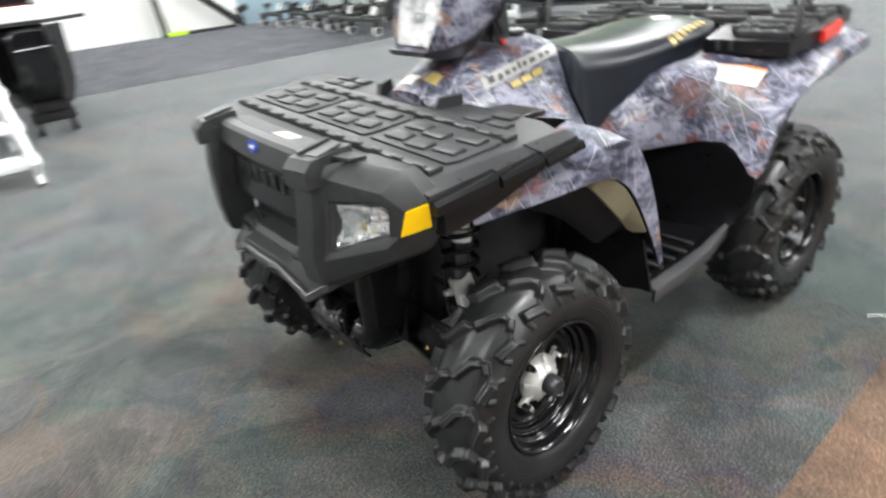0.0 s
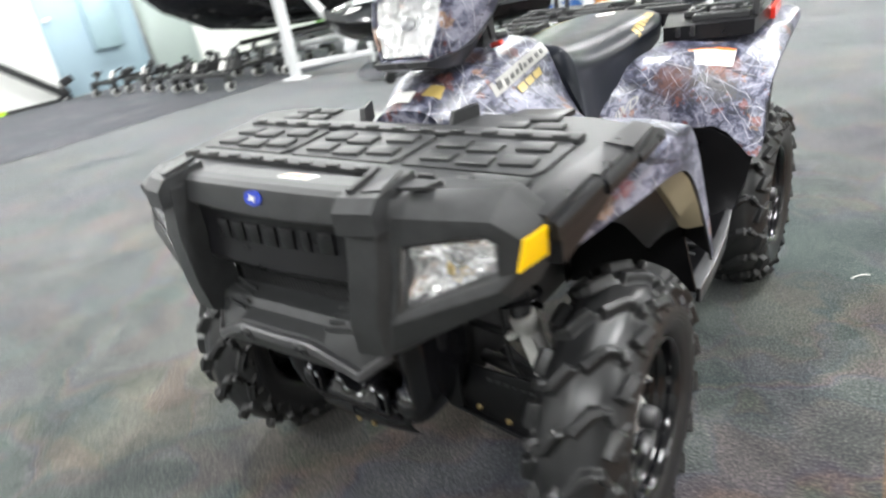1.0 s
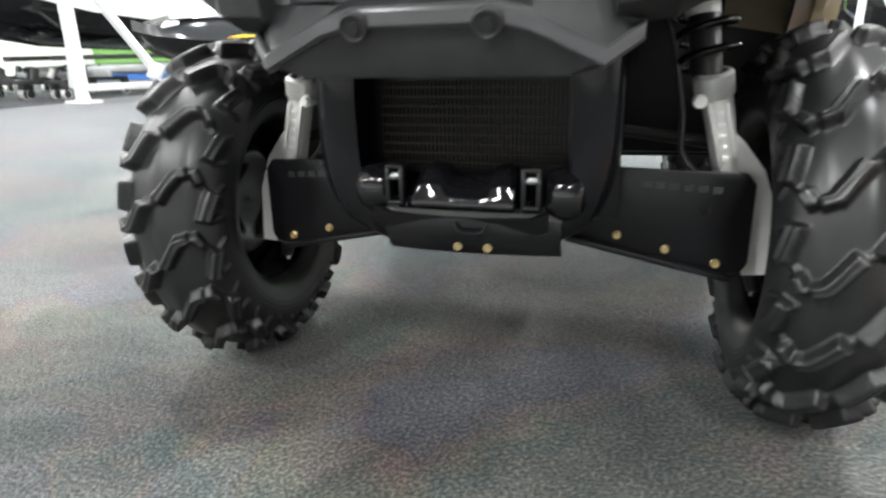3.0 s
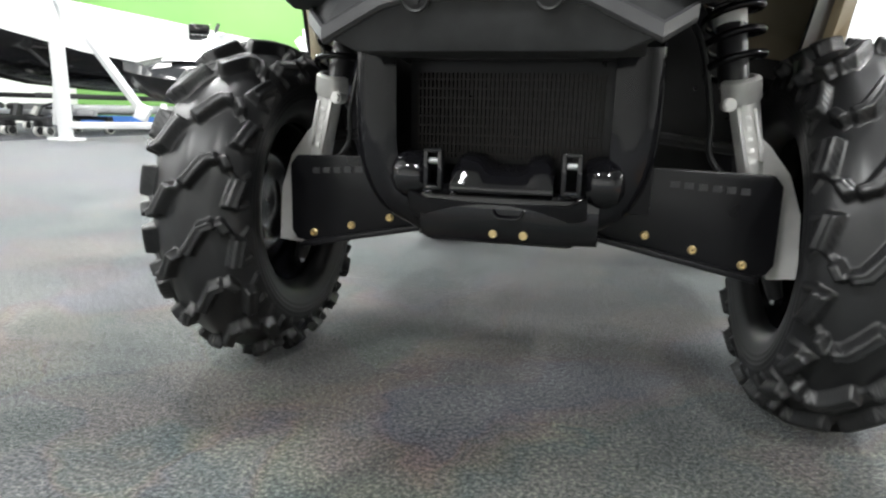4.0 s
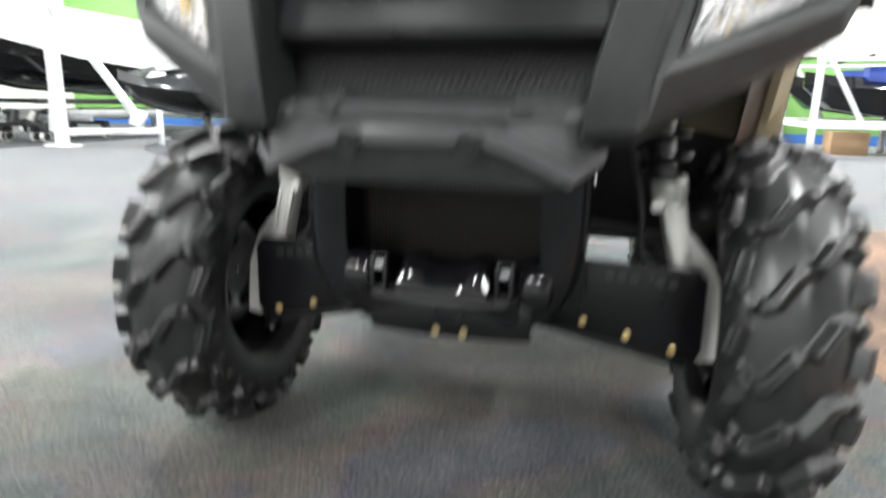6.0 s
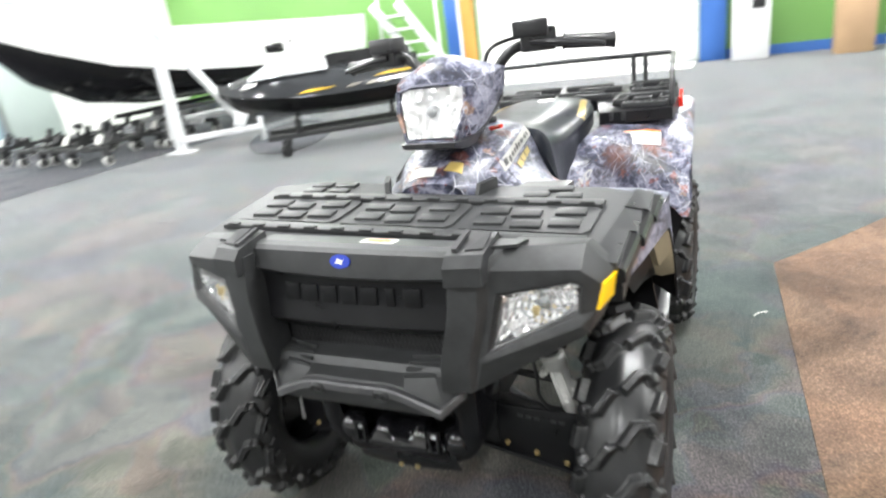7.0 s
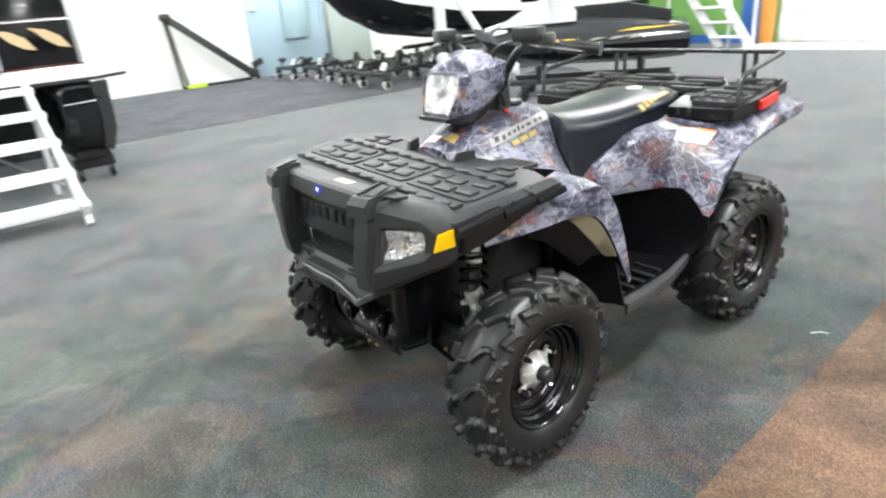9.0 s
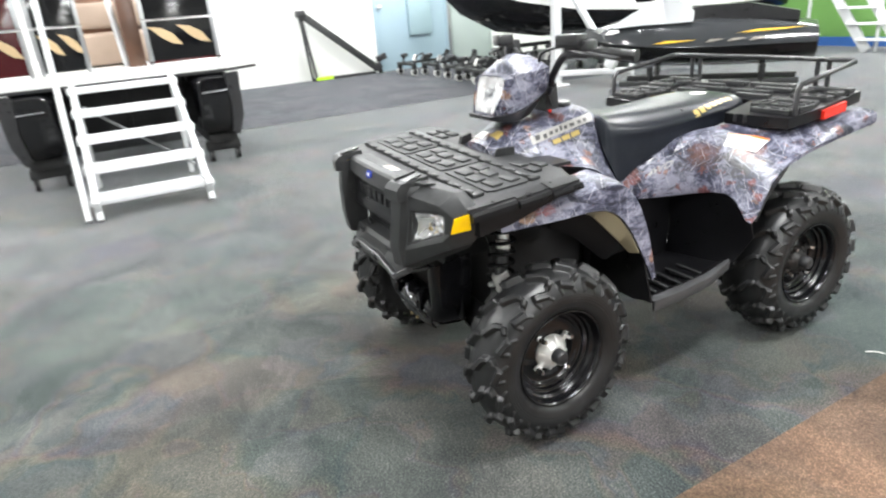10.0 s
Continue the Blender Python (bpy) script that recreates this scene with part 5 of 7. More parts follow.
        disc(bm, (0, 0.001, 0), 0.0155, 0.004, "y", 20)
        bm.transform(at)
        part("recess", bm, M_DARK, tw)
        bm = bm_new()
        disc(bm, (0, -0.003, 0), 0.009, 0.006, "y", 6)
        bm.transform(at)
        part("bolt", bm, M_SMOOTH, tw, "", 30)
    for s in (1, -1):
        for k in range(4):
            bm = bm_new()
            box(bm, (s * (0.158 - 0.004 * k), -0.290 - 0.014 * k, 0.672 - 0.007 * k), (0.084 - 0.006 * k, 0.005, 0.007), pose(0, 0, 0, 0, 0, s * 12))
            part("step_rib", bm, M_PLASTIC, quad, "", 30, 0.001)
        # rack clamp folded over the tower's head
        bm = bm_new()
        x0, x1 = s * 0.238, s * 0.308
        prism(bm, [(x0, -0.375, 0.862), (x0, -0.376, 0.897), (x0, -0.358, 0.915), (x0, -0.270, 0.926), (x0, -0.270, 0.906), (x0, -0.335, 0.896), (x0, -0.346, 0.862)], (x1 - x0, 0.012, 0))
        cl = part("rack_clamp", bm, M_PLASTIC, quad, "black rack clamp", 25, 0.0025)
        bm = bm_new()
        prism(bm, [(s * 0.248, -0.346, 0.9165), (s * 0.258, -0.346, 0.9165), (s * 0.258, -0.276, 0.9285), (s * 0.248, -0.276, 0.9285)], (0, 0, 0.007))
        prism(bm, [(s * 0.270, -0.338, 0.9155), (s * 0.302, -0.330, 0.9155), (s * 0.302, -0.276, 0.9285), (s * 0.270, -0.276, 0.9285)], (0, 0, 0.004))
        part("clamp_rib", bm, M_SMOOTH, cl, "", 30, 0.0015)
        bm = bm_new()
        prism(bm, [(s * 0.306, -0.304, 0.908), (s * 0.352, -0.292, 0.908), (s * 0.366, -0.262, 0.908), (s * 0.306, -0.262, 0.908)], (0, 0, 0.006))
        part("clamp_plate", bm, M_PLASTIC, cl, "", 30, 0.002)


front_cowl()


def headlamp(s):
    """Faceted lamp let into the cowl, clear lens over a fluted reflector bowl."""
    def place(x, y, z):
        x, y, z = unleaned(x, y, z)
        return Vector((s * (x - (0.16 * max(0.0, x - 0.34) if s < 0 else 0)), y, z))
    pts = [place(*p) for p in ((0.304, -0.3345, 0.722), (0.330, -0.3275, 0.830), (0.457, -0.2995, 0.849), (0.465, -0.2895, 0.835), (0.458, -0.2895, 0.791))]
    c = sum(pts, Vector()) / 5
    bm = bm_new()
    back = [bm.verts.new(p + Vector((0, 0.050, 0))) for p in pts]
    outer = [bm.verts.new(p + Vector((0, 0.002, 0))) for p in pts]
    inner = [bm.verts.new(c + (p - c) * 0.94 + Vector((0, 0.004, 0))) for p in pts]
    deep = [bm.verts.new(c + (p - c) * 0.90 + Vector((0, 0.030, 0))) for p in pts]
    skin(bm, [back, outer, inner, deep], True)
    lampb = part("headlight", bm, M_SMOOTH, quad, "angular clear headlight in the bumper", 20)
    # bowl: a grid over the lamp's outline, pushed back towards its middle, with flutes and two steps
    bm = bm_new()
    n, rows_n = 22, 12
    rng = random.Random(5)
    grid = []
    for i in range(rows_n + 1):
        row = []
        for j in range(n + 1):
            f, g = j / n, i / rows_n
            p = pts[0].lerp(pts[4], f).lerp(pts[1].lerp(pts[2].lerp(pts[3], 0.4), f), g)
            p = c + (p - c) * 0.95
            d = min(1.0, ((f - 0.45) / 0.55) ** 2 + ((g - 0.5) / 0.5) ** 2)
            flute = 0.0016 * (1 if j % 2 else -1)
            block = 0.004 * rng.uniform(-1, 1) if (i % 3 == 0) else 0.0
            row.append(bm.verts.new(p + Vector((0, 0.010 + 0.026 * (1 - d) + flute + block, 0))))
        grid.append(row)
    skin(bm, grid, False)
    part("reflector", bm, M_MIRROR, lampb, "fluted silver reflector bowl", 12)
    bm = bm_new()
    lathe(bm, [(0.001, -0.010), (0.013, -0.009), (0.016, 0.0), (0.016, 0.020)], (c.x, c.y + 0.014, c.z + 0.004), 20, "y")
    part("bulb_shield", bm, M_CHROME, lampb, "bright round bulb cap", 40)
    bm = bm_new()
    box(bm, (c.x - s * 0.018, c.y + 0.012, c.z - 0.016), (0.014, 0.010, 0.020))
    part("bulb_holder", bm, M_BRASS, lampb, "", 30, 0.003)
    bm = bm_new()
    a = [bm.verts.new(c + (p - c) * 0.985 + Vector((0, -0.003, 0))) for p in pts]
    b = [bm.verts.new(c + (p - c) * 0.985 + Vector((0, -0.0005, 0))) for p in pts]
    bm.faces.new(a)
    bm.faces.new(list(reversed(b)))
    skin(bm, [a + [a[0]], b + [b[0]]], False)
    ln = part("lens", bm, M_LENS, lampb, "clear plastic lens", 20)
    ln.visible_shadow = False
    # amber side reflector
    bm = bm_new()
    rim = [place(*p) for p in ((0.4905, -0.2870, 0.7945), (0.4990, -0.2765, 0.8405), (0.5145, -0.2385, 0.8490), (0.5065, -0.2295, 0.8000))]
    if s < 0:
        rim = [p + Vector((0.004, 0.012, 0)) for p in rim]
    prism(bm, rim, (s * 0.004, -0.001, 0))
    part("side_reflector", bm, M_AMBER, quad, "amber side reflector", 30, 0.001)


headlamp(1)
headlamp(-1)


def front_rack():
    """Black moulded composite rack with ridges and square pads."""
    bm = bm_new()
    top = 0.900
    # slab with a notch for the body at the rear
    poly = [(-0.47, -0.235), (0.485, -0.235), (0.508, -0.05), (0.520, 0.12), (0.42, 0.155), (0.17, 0.155), (0.12, 0.085), (-0.12, 0.085), (-0.17, 0.155), (-0.42, 0.155), (-0.515, 0.12), (-0.50, -0.05)]
    prism(bm, [(x, y, top - 0.024) for x, y in poly], (0, 0, 0.024))
    fr = part("front_rack", bm, M_PLASTIC, quad, "black moulded front cargo rack", 30, 0.004)
    # sloped flanges at the sides, black skirts below their front ends
    for s in (1, -1):
        bm = bm_new()
        dz = 0.0 if s > 0 else -0.022
        ox = 0.526 if s > 0 else 0.478
        pts = [(s * 0.430, -0.250, 0.899 + dz), (s * ox, -0.225, 0.888 + dz), (s * (ox + 0.014), 0.125, 0.888 + dz), (s * 0.500, 0.145, 0.899 + dz)]
        prism(bm, [(x, y, z - 0.015) for x, y, z in pts], (0, 0, 0.015))
        part("flange", bm, M_PLASTIC, fr, "", 30, 0.004)
        bm = bm_new()
        prism(bm, [(s * 0.500, -0.215, 0.812), (s * 0.500, -0.215, 0.862), (s * 0.500, 0.090, 0.868), (s * 0.500, 0.060, 0.856), (s * 0.500, -0.110, 0.820)], (s * 0.024, 0.004, 0))
        part("skirt", bm, M_BLACK, fr, "", 30, 0.003)
    # hood plate before the slab
    bm = bm_new()
    prism(bm, [(-0.385, -0.280, top - 0.012), (0.46, -0.300, top - 0.012), (0.47, -0.232, top - 0.010), (-0.430, -0.232, top - 0.010)], (0, 0, 0.012))
    part("hood_plate", bm, M_PLASTIC, fr, "", 30, 0.004)
    for s in (1,):
        for y0, y1, up, low in ((-0.238, -0.0895, 0.003, 0.862), (-0.0895, 0.0215, 0.0015, 0.866), (0.0215, 0.128, 0.004, 0.872)):
            xi0, xi1 = 0.470 + 0.10 * (y0 + 0.24), 0.470 + 0.10 * (y1 + 0.24)
            bm = bm_new()
            prism(bm, [(s * xi0, y0, 0.902 + up), (s * (xi0 + 0.050), y0, 0.896 + up), (s * (xi1 + 0.038), y1, 0.896 + up), (s * xi1, y1, 0.902 + up)], (0, 0, -0.02))
            part("flange_facet", bm, M_SMOOTH, fr, "", 30, 0.003)
            bm = bm_new()
            prism(bm, [(s * (xi0 + 0.020), y0 + 0.004, 0.892), (s * (xi0 + 0.058), y0 + 0.004, 0.888), (s * (xi0 + 0.064), y0 + 0.004, 0.880), (s * (xi0 + 0.064), y0 + 0.004, low), (s * (xi0 + 0.02), y0 + 0.004, low)], (s * 0.10 * (y1 - y0) * 0.6, y1 - y0 - 0.0045, 0.006))
            part("flange_step", bm, M_BLACK, fr, "", 30, 0.003)
    for y0, y1 in ((-0.160, -0.170), (0.040, 0.028)):
        bm = bm_new()
        box(bm, (0, (y0 + y1) / 2, top + 0.005), (0.90, 0.036, 0.012))
        for k in range(12):
            x = -0.415 + 0.0755 * k
            box(bm, (x, (y0 + y1) / 2 - 0.013, top + 0.012), (0.034, 0.012, 0.008))
        part("rack_ridge", bm, M_PLASTIC, fr, "", 30, 0.003)
    pads = []
    for gx in (-0.304, 0.0, 0.304):
        bm = bm_new()
        prism(bm, [(gx - 0.138, -0.130, top - 0.004), (gx + 0.130, -0.130, top - 0.004), (gx + 0.143, -0.108, top - 0.004), (gx + 0.146, 0.002, top - 0.004), (gx + 0.134, 0.016, top - 0.004), (gx - 0.130, 0.016, top - 0.004), (gx - 0.144, -0.010, top - 0.004)], (0, 0, 0.009))
        part("deck_plate", bm, M_PLASTIC, fr, "", 30, 0.003)
        for dx, dy in ((-0.080, -0.090), (0.005, -0.098), (0.085, -0.085), (-0.085, -0.030), (-0.010, -0.040), (0.085, -0.022)):
            pads.append((gx + dx, dy, 0.066 if dx else 0.05, 0.038))
    for x, y in ((-0.36, 0.085), (-0.28, 0.085), (-0.36, 0.130), (-0.28, 0.130), (0.28, 0.085), (0.36, 0.085), (0.33, 0.130)):
        pads.append((x, y, 0.06, 0.032))
    for x, y, w, h in pads:
        bm = bm_new()
        box(bm, (x, y, top + (0.007 if y < 0.03 else 0.003)), (w, h, 0.009), pose(0, 0, 0, 0, 0, 4))
        part("rack_pad", bm, M_PLASTIC, fr, "", 30, 0.003)
    bm = bm_new()
    prism(bm, [(-0.24, 0.06, 0.862), (0.30, 0.06, 0.862), (0.33, 0.26, 0.868), (-0.27, 0.26, 0.868)], (0, 0, 0.012))
    part("storage_tray", bm, M_SMOOTH, quad, "flat black tray behind the rack", 30, 0.003)
    for s in (1, -1):
        bm = bm_new()
        prism(bm, [(s * 0.118, 0.080, 0.885), (s * 0.150, 0.150, 0.885), (s * 0.150, 0.150, 0.925), (s * 0.125, 0.095, 0.925)], (s * 0.012, -0.004, 0))
        part("corner_tab", bm, M_PLASTIC, fr, "", 30, 0.003)


front_rack()


def front_fender(s):
    rows = [
        [(0.400, -0.135, 0.800), (0.430, 0.05, 0.835), (0.420, 0.20, 0.862), (0.350, 0.33, 0.838), (0.285, 0.44, 0.740), (0.270, 0.50, 0.600)],
        [(0.470, -0.135, 0.795), (0.500, 0.05, 0.826), (0.505, 0.20, 0.860), (0.480, 0.325, 0.832), (0.430, 0.425, 0.715), (0.420, 0.475, 0.570)],
        [(0.503, -0.130, 0.784), (0.538, 0.05, 0.812), (0.566, 0.215, 0.848), (0.560, 0.315, 0.815), (0.560, 0.385, 0.690), (0.572, 0.425, 0.495)],
        [(0.505, -0.128, 0.764), (0.540, 0.05, 0.770), (0.566, 0.175, 0.778), (0.568, 0.262, 0.745), (0.570, 0.335, 0.645), (0.573, 0.408, 0.490)],
    ]
    rows = [smooth_path(mirrored(r, s), 4) for r in rows]
    bm = bm_new()
    sheet(bm, rows, 0.006 * s, 1, 0)
    fn = part("front_fender", bm, [M_CAMO, M_BLACK], quad, "camouflage film front fender with tan liner", 28, 0.0)
    bm = bm_new()
    brim = [(0.525, 0.03, 0.780), (0.545, 0.110, 0.788), (0.556, 0.190, 0.782), (0.560, 0.262, 0.742), (0.563, 0.318, 0.668), (0.566, 0.352, 0.602)]
    deep = [(x - 0.030, y - 0.008, z - g) for (x, y, z), g in zip(brim, (0.004, 0.006, 0.022, 0.050, 0.034, 0.006))]
    inner = [(x - 0.16, y + 0.01, z + 0.03) for x, y, z in deep]
    sheet(bm, [smooth_path(mirrored(r, s), 4) for r in (brim, deep, inner)], 0.005 * s)
    part("fender_liner", bm, M_TAN, fn, "olive-tan fender liner", 50)
    # black arch lip inside the liner
    bm = bm_new()
    lip = [(x - 0.012, y - 0.004, z + 0.004) for x, y, z in deep[1:]]
    low = [(x - 0.050, y - 0.020, z - g) for (x, y, z), g in zip(lip, (0.07, 0.09, 0.085, 0.075, 0.03))]
    sheet(bm, [smooth_path(mirrored(r, s), 4) for r in (lip, low)], 0.005 * s)
    part("inner_arch", bm, M_BLACK, fn, "glossy black inner wheel arch", 50)


front_fender(1)
front_fender(-1)


def half_loft(name, sections, material, label, n=4, parent=None):
    """Closed body through half sections (y, [(x, z) ...] from the crown down), mirrored about the middle."""
    rows = []
    for y, half in sections:
        left = [Vector((x, y + dy, z)) for x, z, *rest in half for dy in (rest[0] if rest else 0,)]
        right = [Vector((-p.x, p.y, p.z)) for p in left if p.x > 1e-6]
        rows.append(list(reversed(right)) + left)
    rows = dense(rows, n)
    bm = bm_new()
    grid = [[bm.verts.new(p) for p in r] for r in rows]
    skin(bm, grid, False)
    bm.faces.new(grid[0])
    bm.faces.new(list(reversed(grid[-1])))
    for a, b in zip(grid, grid[1:]):
        bm.faces.new((a[0], a[-1], b[-1], b[0]))
    return part(name, bm, material, parent or quad, label, 42)


half_loft("body_panel", [
    (0.085, [(0, 0.925), (0.05, 0.922), (0.085, 0.905), (0.10, 0.880), (0.11, 0.850)]),
    (0.15, [(0, 0.955), (0.06, 0.950), (0.105, 0.920), (0.14, 0.885), (0.18, 0.850)]),
    (0.24, [(0, 0.985), (0.075, 0.982), (0.138, 0.955), (0.165, 0.905), (0.24, 0.850)]),
    (0.38, [(0, 1.005), (0.085, 1.000), (0.140, 0.972), (0.172, 0.905), (0.30, 0.825)]),
    (0.50, [(0, 1.008), (0.085, 1.000), (0.138, 0.972), (0.185, 0.870), (0.27, 0.740)]),
    (0.58, [(0, 0.960), (0.075, 0.950), (0.125, 0.910), (0.185, 0.800), (0.235, 0.690)]),
    (0.70, [(0, 0.880), (0.070, 0.870), (0.120, 0.840), (0.190, 0.760), (0.222, 0.660)]),
], M_CAMO, "camouflage film fuel tank cover")

half_loft("seat", [
    (0.508, [(0, 0.955), (0.085, 0.952), (0.140, 0.944), (0.166, 0.925), (0.186, 0.892), (0.206, 0.852)]),
    (0.530, [(0, 0.978), (0.090, 0.975), (0.158, 0.966), (0.186, 0.942), (0.202, 0.895), (0.226, 0.792)]),
    (0.580, [(0, 0.972), (0.085, 0.967), (0.150, 0.948), (0.187, 0.917), (0.200, 0.868), (0.225, 0.726)]),
    (0.70, [(0, 0.958), (0.090, 0.951), (0.152, 0.928), (0.191, 0.896), (0.193, 0.855), (0.205, 0.772)]),
    (0.86, [(0, 0.951), (0.100, 0.945), (0.164, 0.924), (0.200, 0.897), (0.201, 0.868), (0.210, 0.824)]),
    (1.02, [(0, 0.954), (0.112, 0.949), (0.178, 0.933), (0.208, 0.910), (0.207, 0.886), (0.212, 0.846)]),
    (1.16, [(0, 0.956), (0.115, 0.952), (0.180, 0.938), (0.206, 0.917), (0.205, 0.898), (0.207, 0.868)]),
    (1.27, [(0, 0.955), (0.100, 0.952), (0.152, 0.942), (0.174, 0.926), (0.176, 0.908), (0.176, 0.892)]),
    (1.305, [(0, 0.944), (0.090, 0.942), (0.134, 0.934), (0.150, 0.921), (0.152, 0.910), (0.150, 0.902)]),
], M_VINYL, "black vinyl saddle with gold lettering bars")


def rear_fender(s):
    rows = [
        [(0.165, 0.60, 0.745), (0.185, 0.76, 0.790), (0.215, 0.90, 0.850), (0.250, 1.05, 0.866), (0.330, 1.28, 0.872), (0.45, 1.59, 0.882)],
        [(0.205, 0.60, 0.720), (0.225, 0.76, 0.765), (0.330, 0.895, 0.856), (0.420, 1.05, 0.846), (0.485, 1.28, 0.862), (0.535, 1.59, 0.882)],
        [(0.220, 0.61, 0.690), (0.245, 0.76, 0.715), (0.390, 0.885, 0.770), (0.490, 1.03, 0.800), (0.545, 1.27, 0.838), (0.556, 1.595, 0.866)],
        [(0.228, 0.62, 0.655), (0.260, 0.76, 0.650), (0.440, 0.885, 0.690), (0.556, 0.950, 0.700), (0.574, 1.13, 0.792), (0.558, 1.595, 0.838)],
        [(0.224, 0.625, 0.640), (0.258, 0.77, 0.632), (0.452, 0.890, 0.662), (0.568, 0.890, 0.575), (0.576, 1.04, 0.756), (0.556, 1.590, 0.830)],
    ]
    rows = [smooth_path(mirrored(r, s), 4) for r in rows]
    bm = bm_new()
    sheet(bm, rows, 0.006 * s, 1, 0)
    rf = part("rear_fender", bm, [M_CAMO, M_DARK], quad, "camouflage film rear fender", 34)
    bm = bm_new()
    prism(bm, [(s * 0.498, 1.595, 0.836), (s * 0.556, 1.595, 0.836), (s * 0.556, 1.560, 0.822), (s * 0.498, 1.560, 0.822)], (0, 0, 0.014))
    part("fender_end", bm, M_PLASTIC, rf, "", 30, 0.003)
    # black splash panel under the front edge
    bm = bm_new()
    sheet(bm, [[(s * 0.20, 0.86, 0.66), (s * 0.33, 0.872, 0.66), (s * 0.450, 0.895, 0.655), (s * 0.556, 0.905, 0.585)], [(s * 0.20, 0.89, 0.48), (s * 0.33, 0.90, 0.47), (s * 0.45, 0.93, 0.47), (s * 0.530, 0.965, 0.49)], [(s * 0.20, 0.87, 0.35), (s * 0.33, 0.88, 0.36), (s * 0.45, 0.89, 0.37), (s * 0.510, 0.90, 0.41)]], 0.006 * s)
    part("splash_panel", bm, M_BLACK, quad, "black rear splash panel", 50)
    bm = bm_new()
    arch = [(0.95, 0.56), (1.00, 0.68), (1.10, 0.75), (1.30, 0.80), (1.55, 0.82)]
    sheet(bm, [[(s * x, y, z) for y, z in arch] for x in (0.18, 0.35, 0.54)], 0.006 * s)
    part("inner_arch", bm, M_DARK, quad, "dull black inner wheel arch", 50)


rear_fender(1)
rear_fender(-1)


def footwell(s):
    bm = bm_new()
    sheet(bm, [mirrored(r, s) for r in ([(0.19, 0.46, 0.355), (0.19, 0.60, 0.345), (0.19, 0.75, 0.345), (0.19, 0.885, 0.365)], [(0.44, 0.46, 0.360), (0.44, 0.60, 0.350), (0.44, 0.75, 0.352), (0.44, 0.885, 0.385)], [(0.495, 0.462, 0.375), (0.495, 0.60, 0.378), (0.495, 0.75, 0.388), (0.495, 0.870, 0.418)], [(0.530, 0.468, 0.372), (0.528, 0.60, 0.374), (0.522, 0.75, 0.386), (0.510, 0.865, 0.416)], [(0.528, 0.468, 0.335), (0.526, 0.60, 0.338), (0.520, 0.75, 0.350), (0.505, 0.865, 0.382)])], 0.008 * s)
    part("footwell", bm, M_BLACK, quad, "black moulded footwell", 30, 0.003)
    bm = bm_new()
    sheet(bm, [mirrored(r, s) for r in ([(0.497, 0.462, 0.379), (0.497, 0.60, 0.382), (0.497, 0.75, 0.392), (0.497, 0.872, 0.422)], [(0.533, 0.467, 0.376), (0.531, 0.60, 0.378), (0.525, 0.75, 0.390), (0.513, 0.868, 0.420)], [(0.532, 0.467, 0.335), (0.530, 0.60, 0.338), (0.524, 0.75, 0.350), (0.509, 0.868, 0.382)])], 0.004 * s)
    part("footwell_lip", bm, M_LIP, quad, "grey footwell edge", 30, 0.0015)
    for k in range(5):
        bm = bm_new()
        box(bm, (s * 0.40, 0.54 + 0.062 * k, 0.362), (0.13, 0.014, 0.016))
        part("tread_bar", bm, M_PLASTIC, quad, "", 30, 0.002)
    bm = bm_new()
    sheet(bm, [mirrored(r, s) for r in ([(0.25, 0.46, 0.72), (0.34, 0.455, 0.70), (0.45, 0.43, 0.66)], [(0.22, 0.47, 0.55), (0.36, 0.462, 0.55), (0.50, 0.44, 0.55)], [(0.19, 0.462, 0.36), (0.36, 0.462, 0.36), (0.525, 0.462, 0.37)])], 0.006 * s)
    part("leg_shield", bm, M_BLACK, quad, "black leg shield behind the front wheel", 50)
    bm = bm_new()
    sheet(bm, [mirrored(r, s) for r in ([(0.215, 0.44, 0.76), (0.212, 0.66, 0.67), (0.22, 0.88, 0.66)], [(0.195, 0.44, 0.55), (0.190, 0.66, 0.53), (0.195, 0.88, 0.53)], [(0.19, 0.44, 0.35), (0.19, 0.66, 0.34), (0.19, 0.88, 0.35)])], 0.008 * s)
    part("side_cover", bm, M_BLACK, quad, "smooth black engine side cover", 50)
    bm = bm_new()
    rows = [[(s * (0.225 + w), 0.470 + 0.6 * w + v, z) for v in (0.0, 0.035, 0.05)] for z, w in ((0.70, 0.00), (0.66, 0.05), (0.58, 0.065), (0.50, 0.05), (0.44, 0.01))]
    sheet(bm, rows, 0.006 * s)
    part("air_scoop", bm, M_GLOSS, quad, "glossy black curved cover", 50)


footwell(1)
footwell(-1)


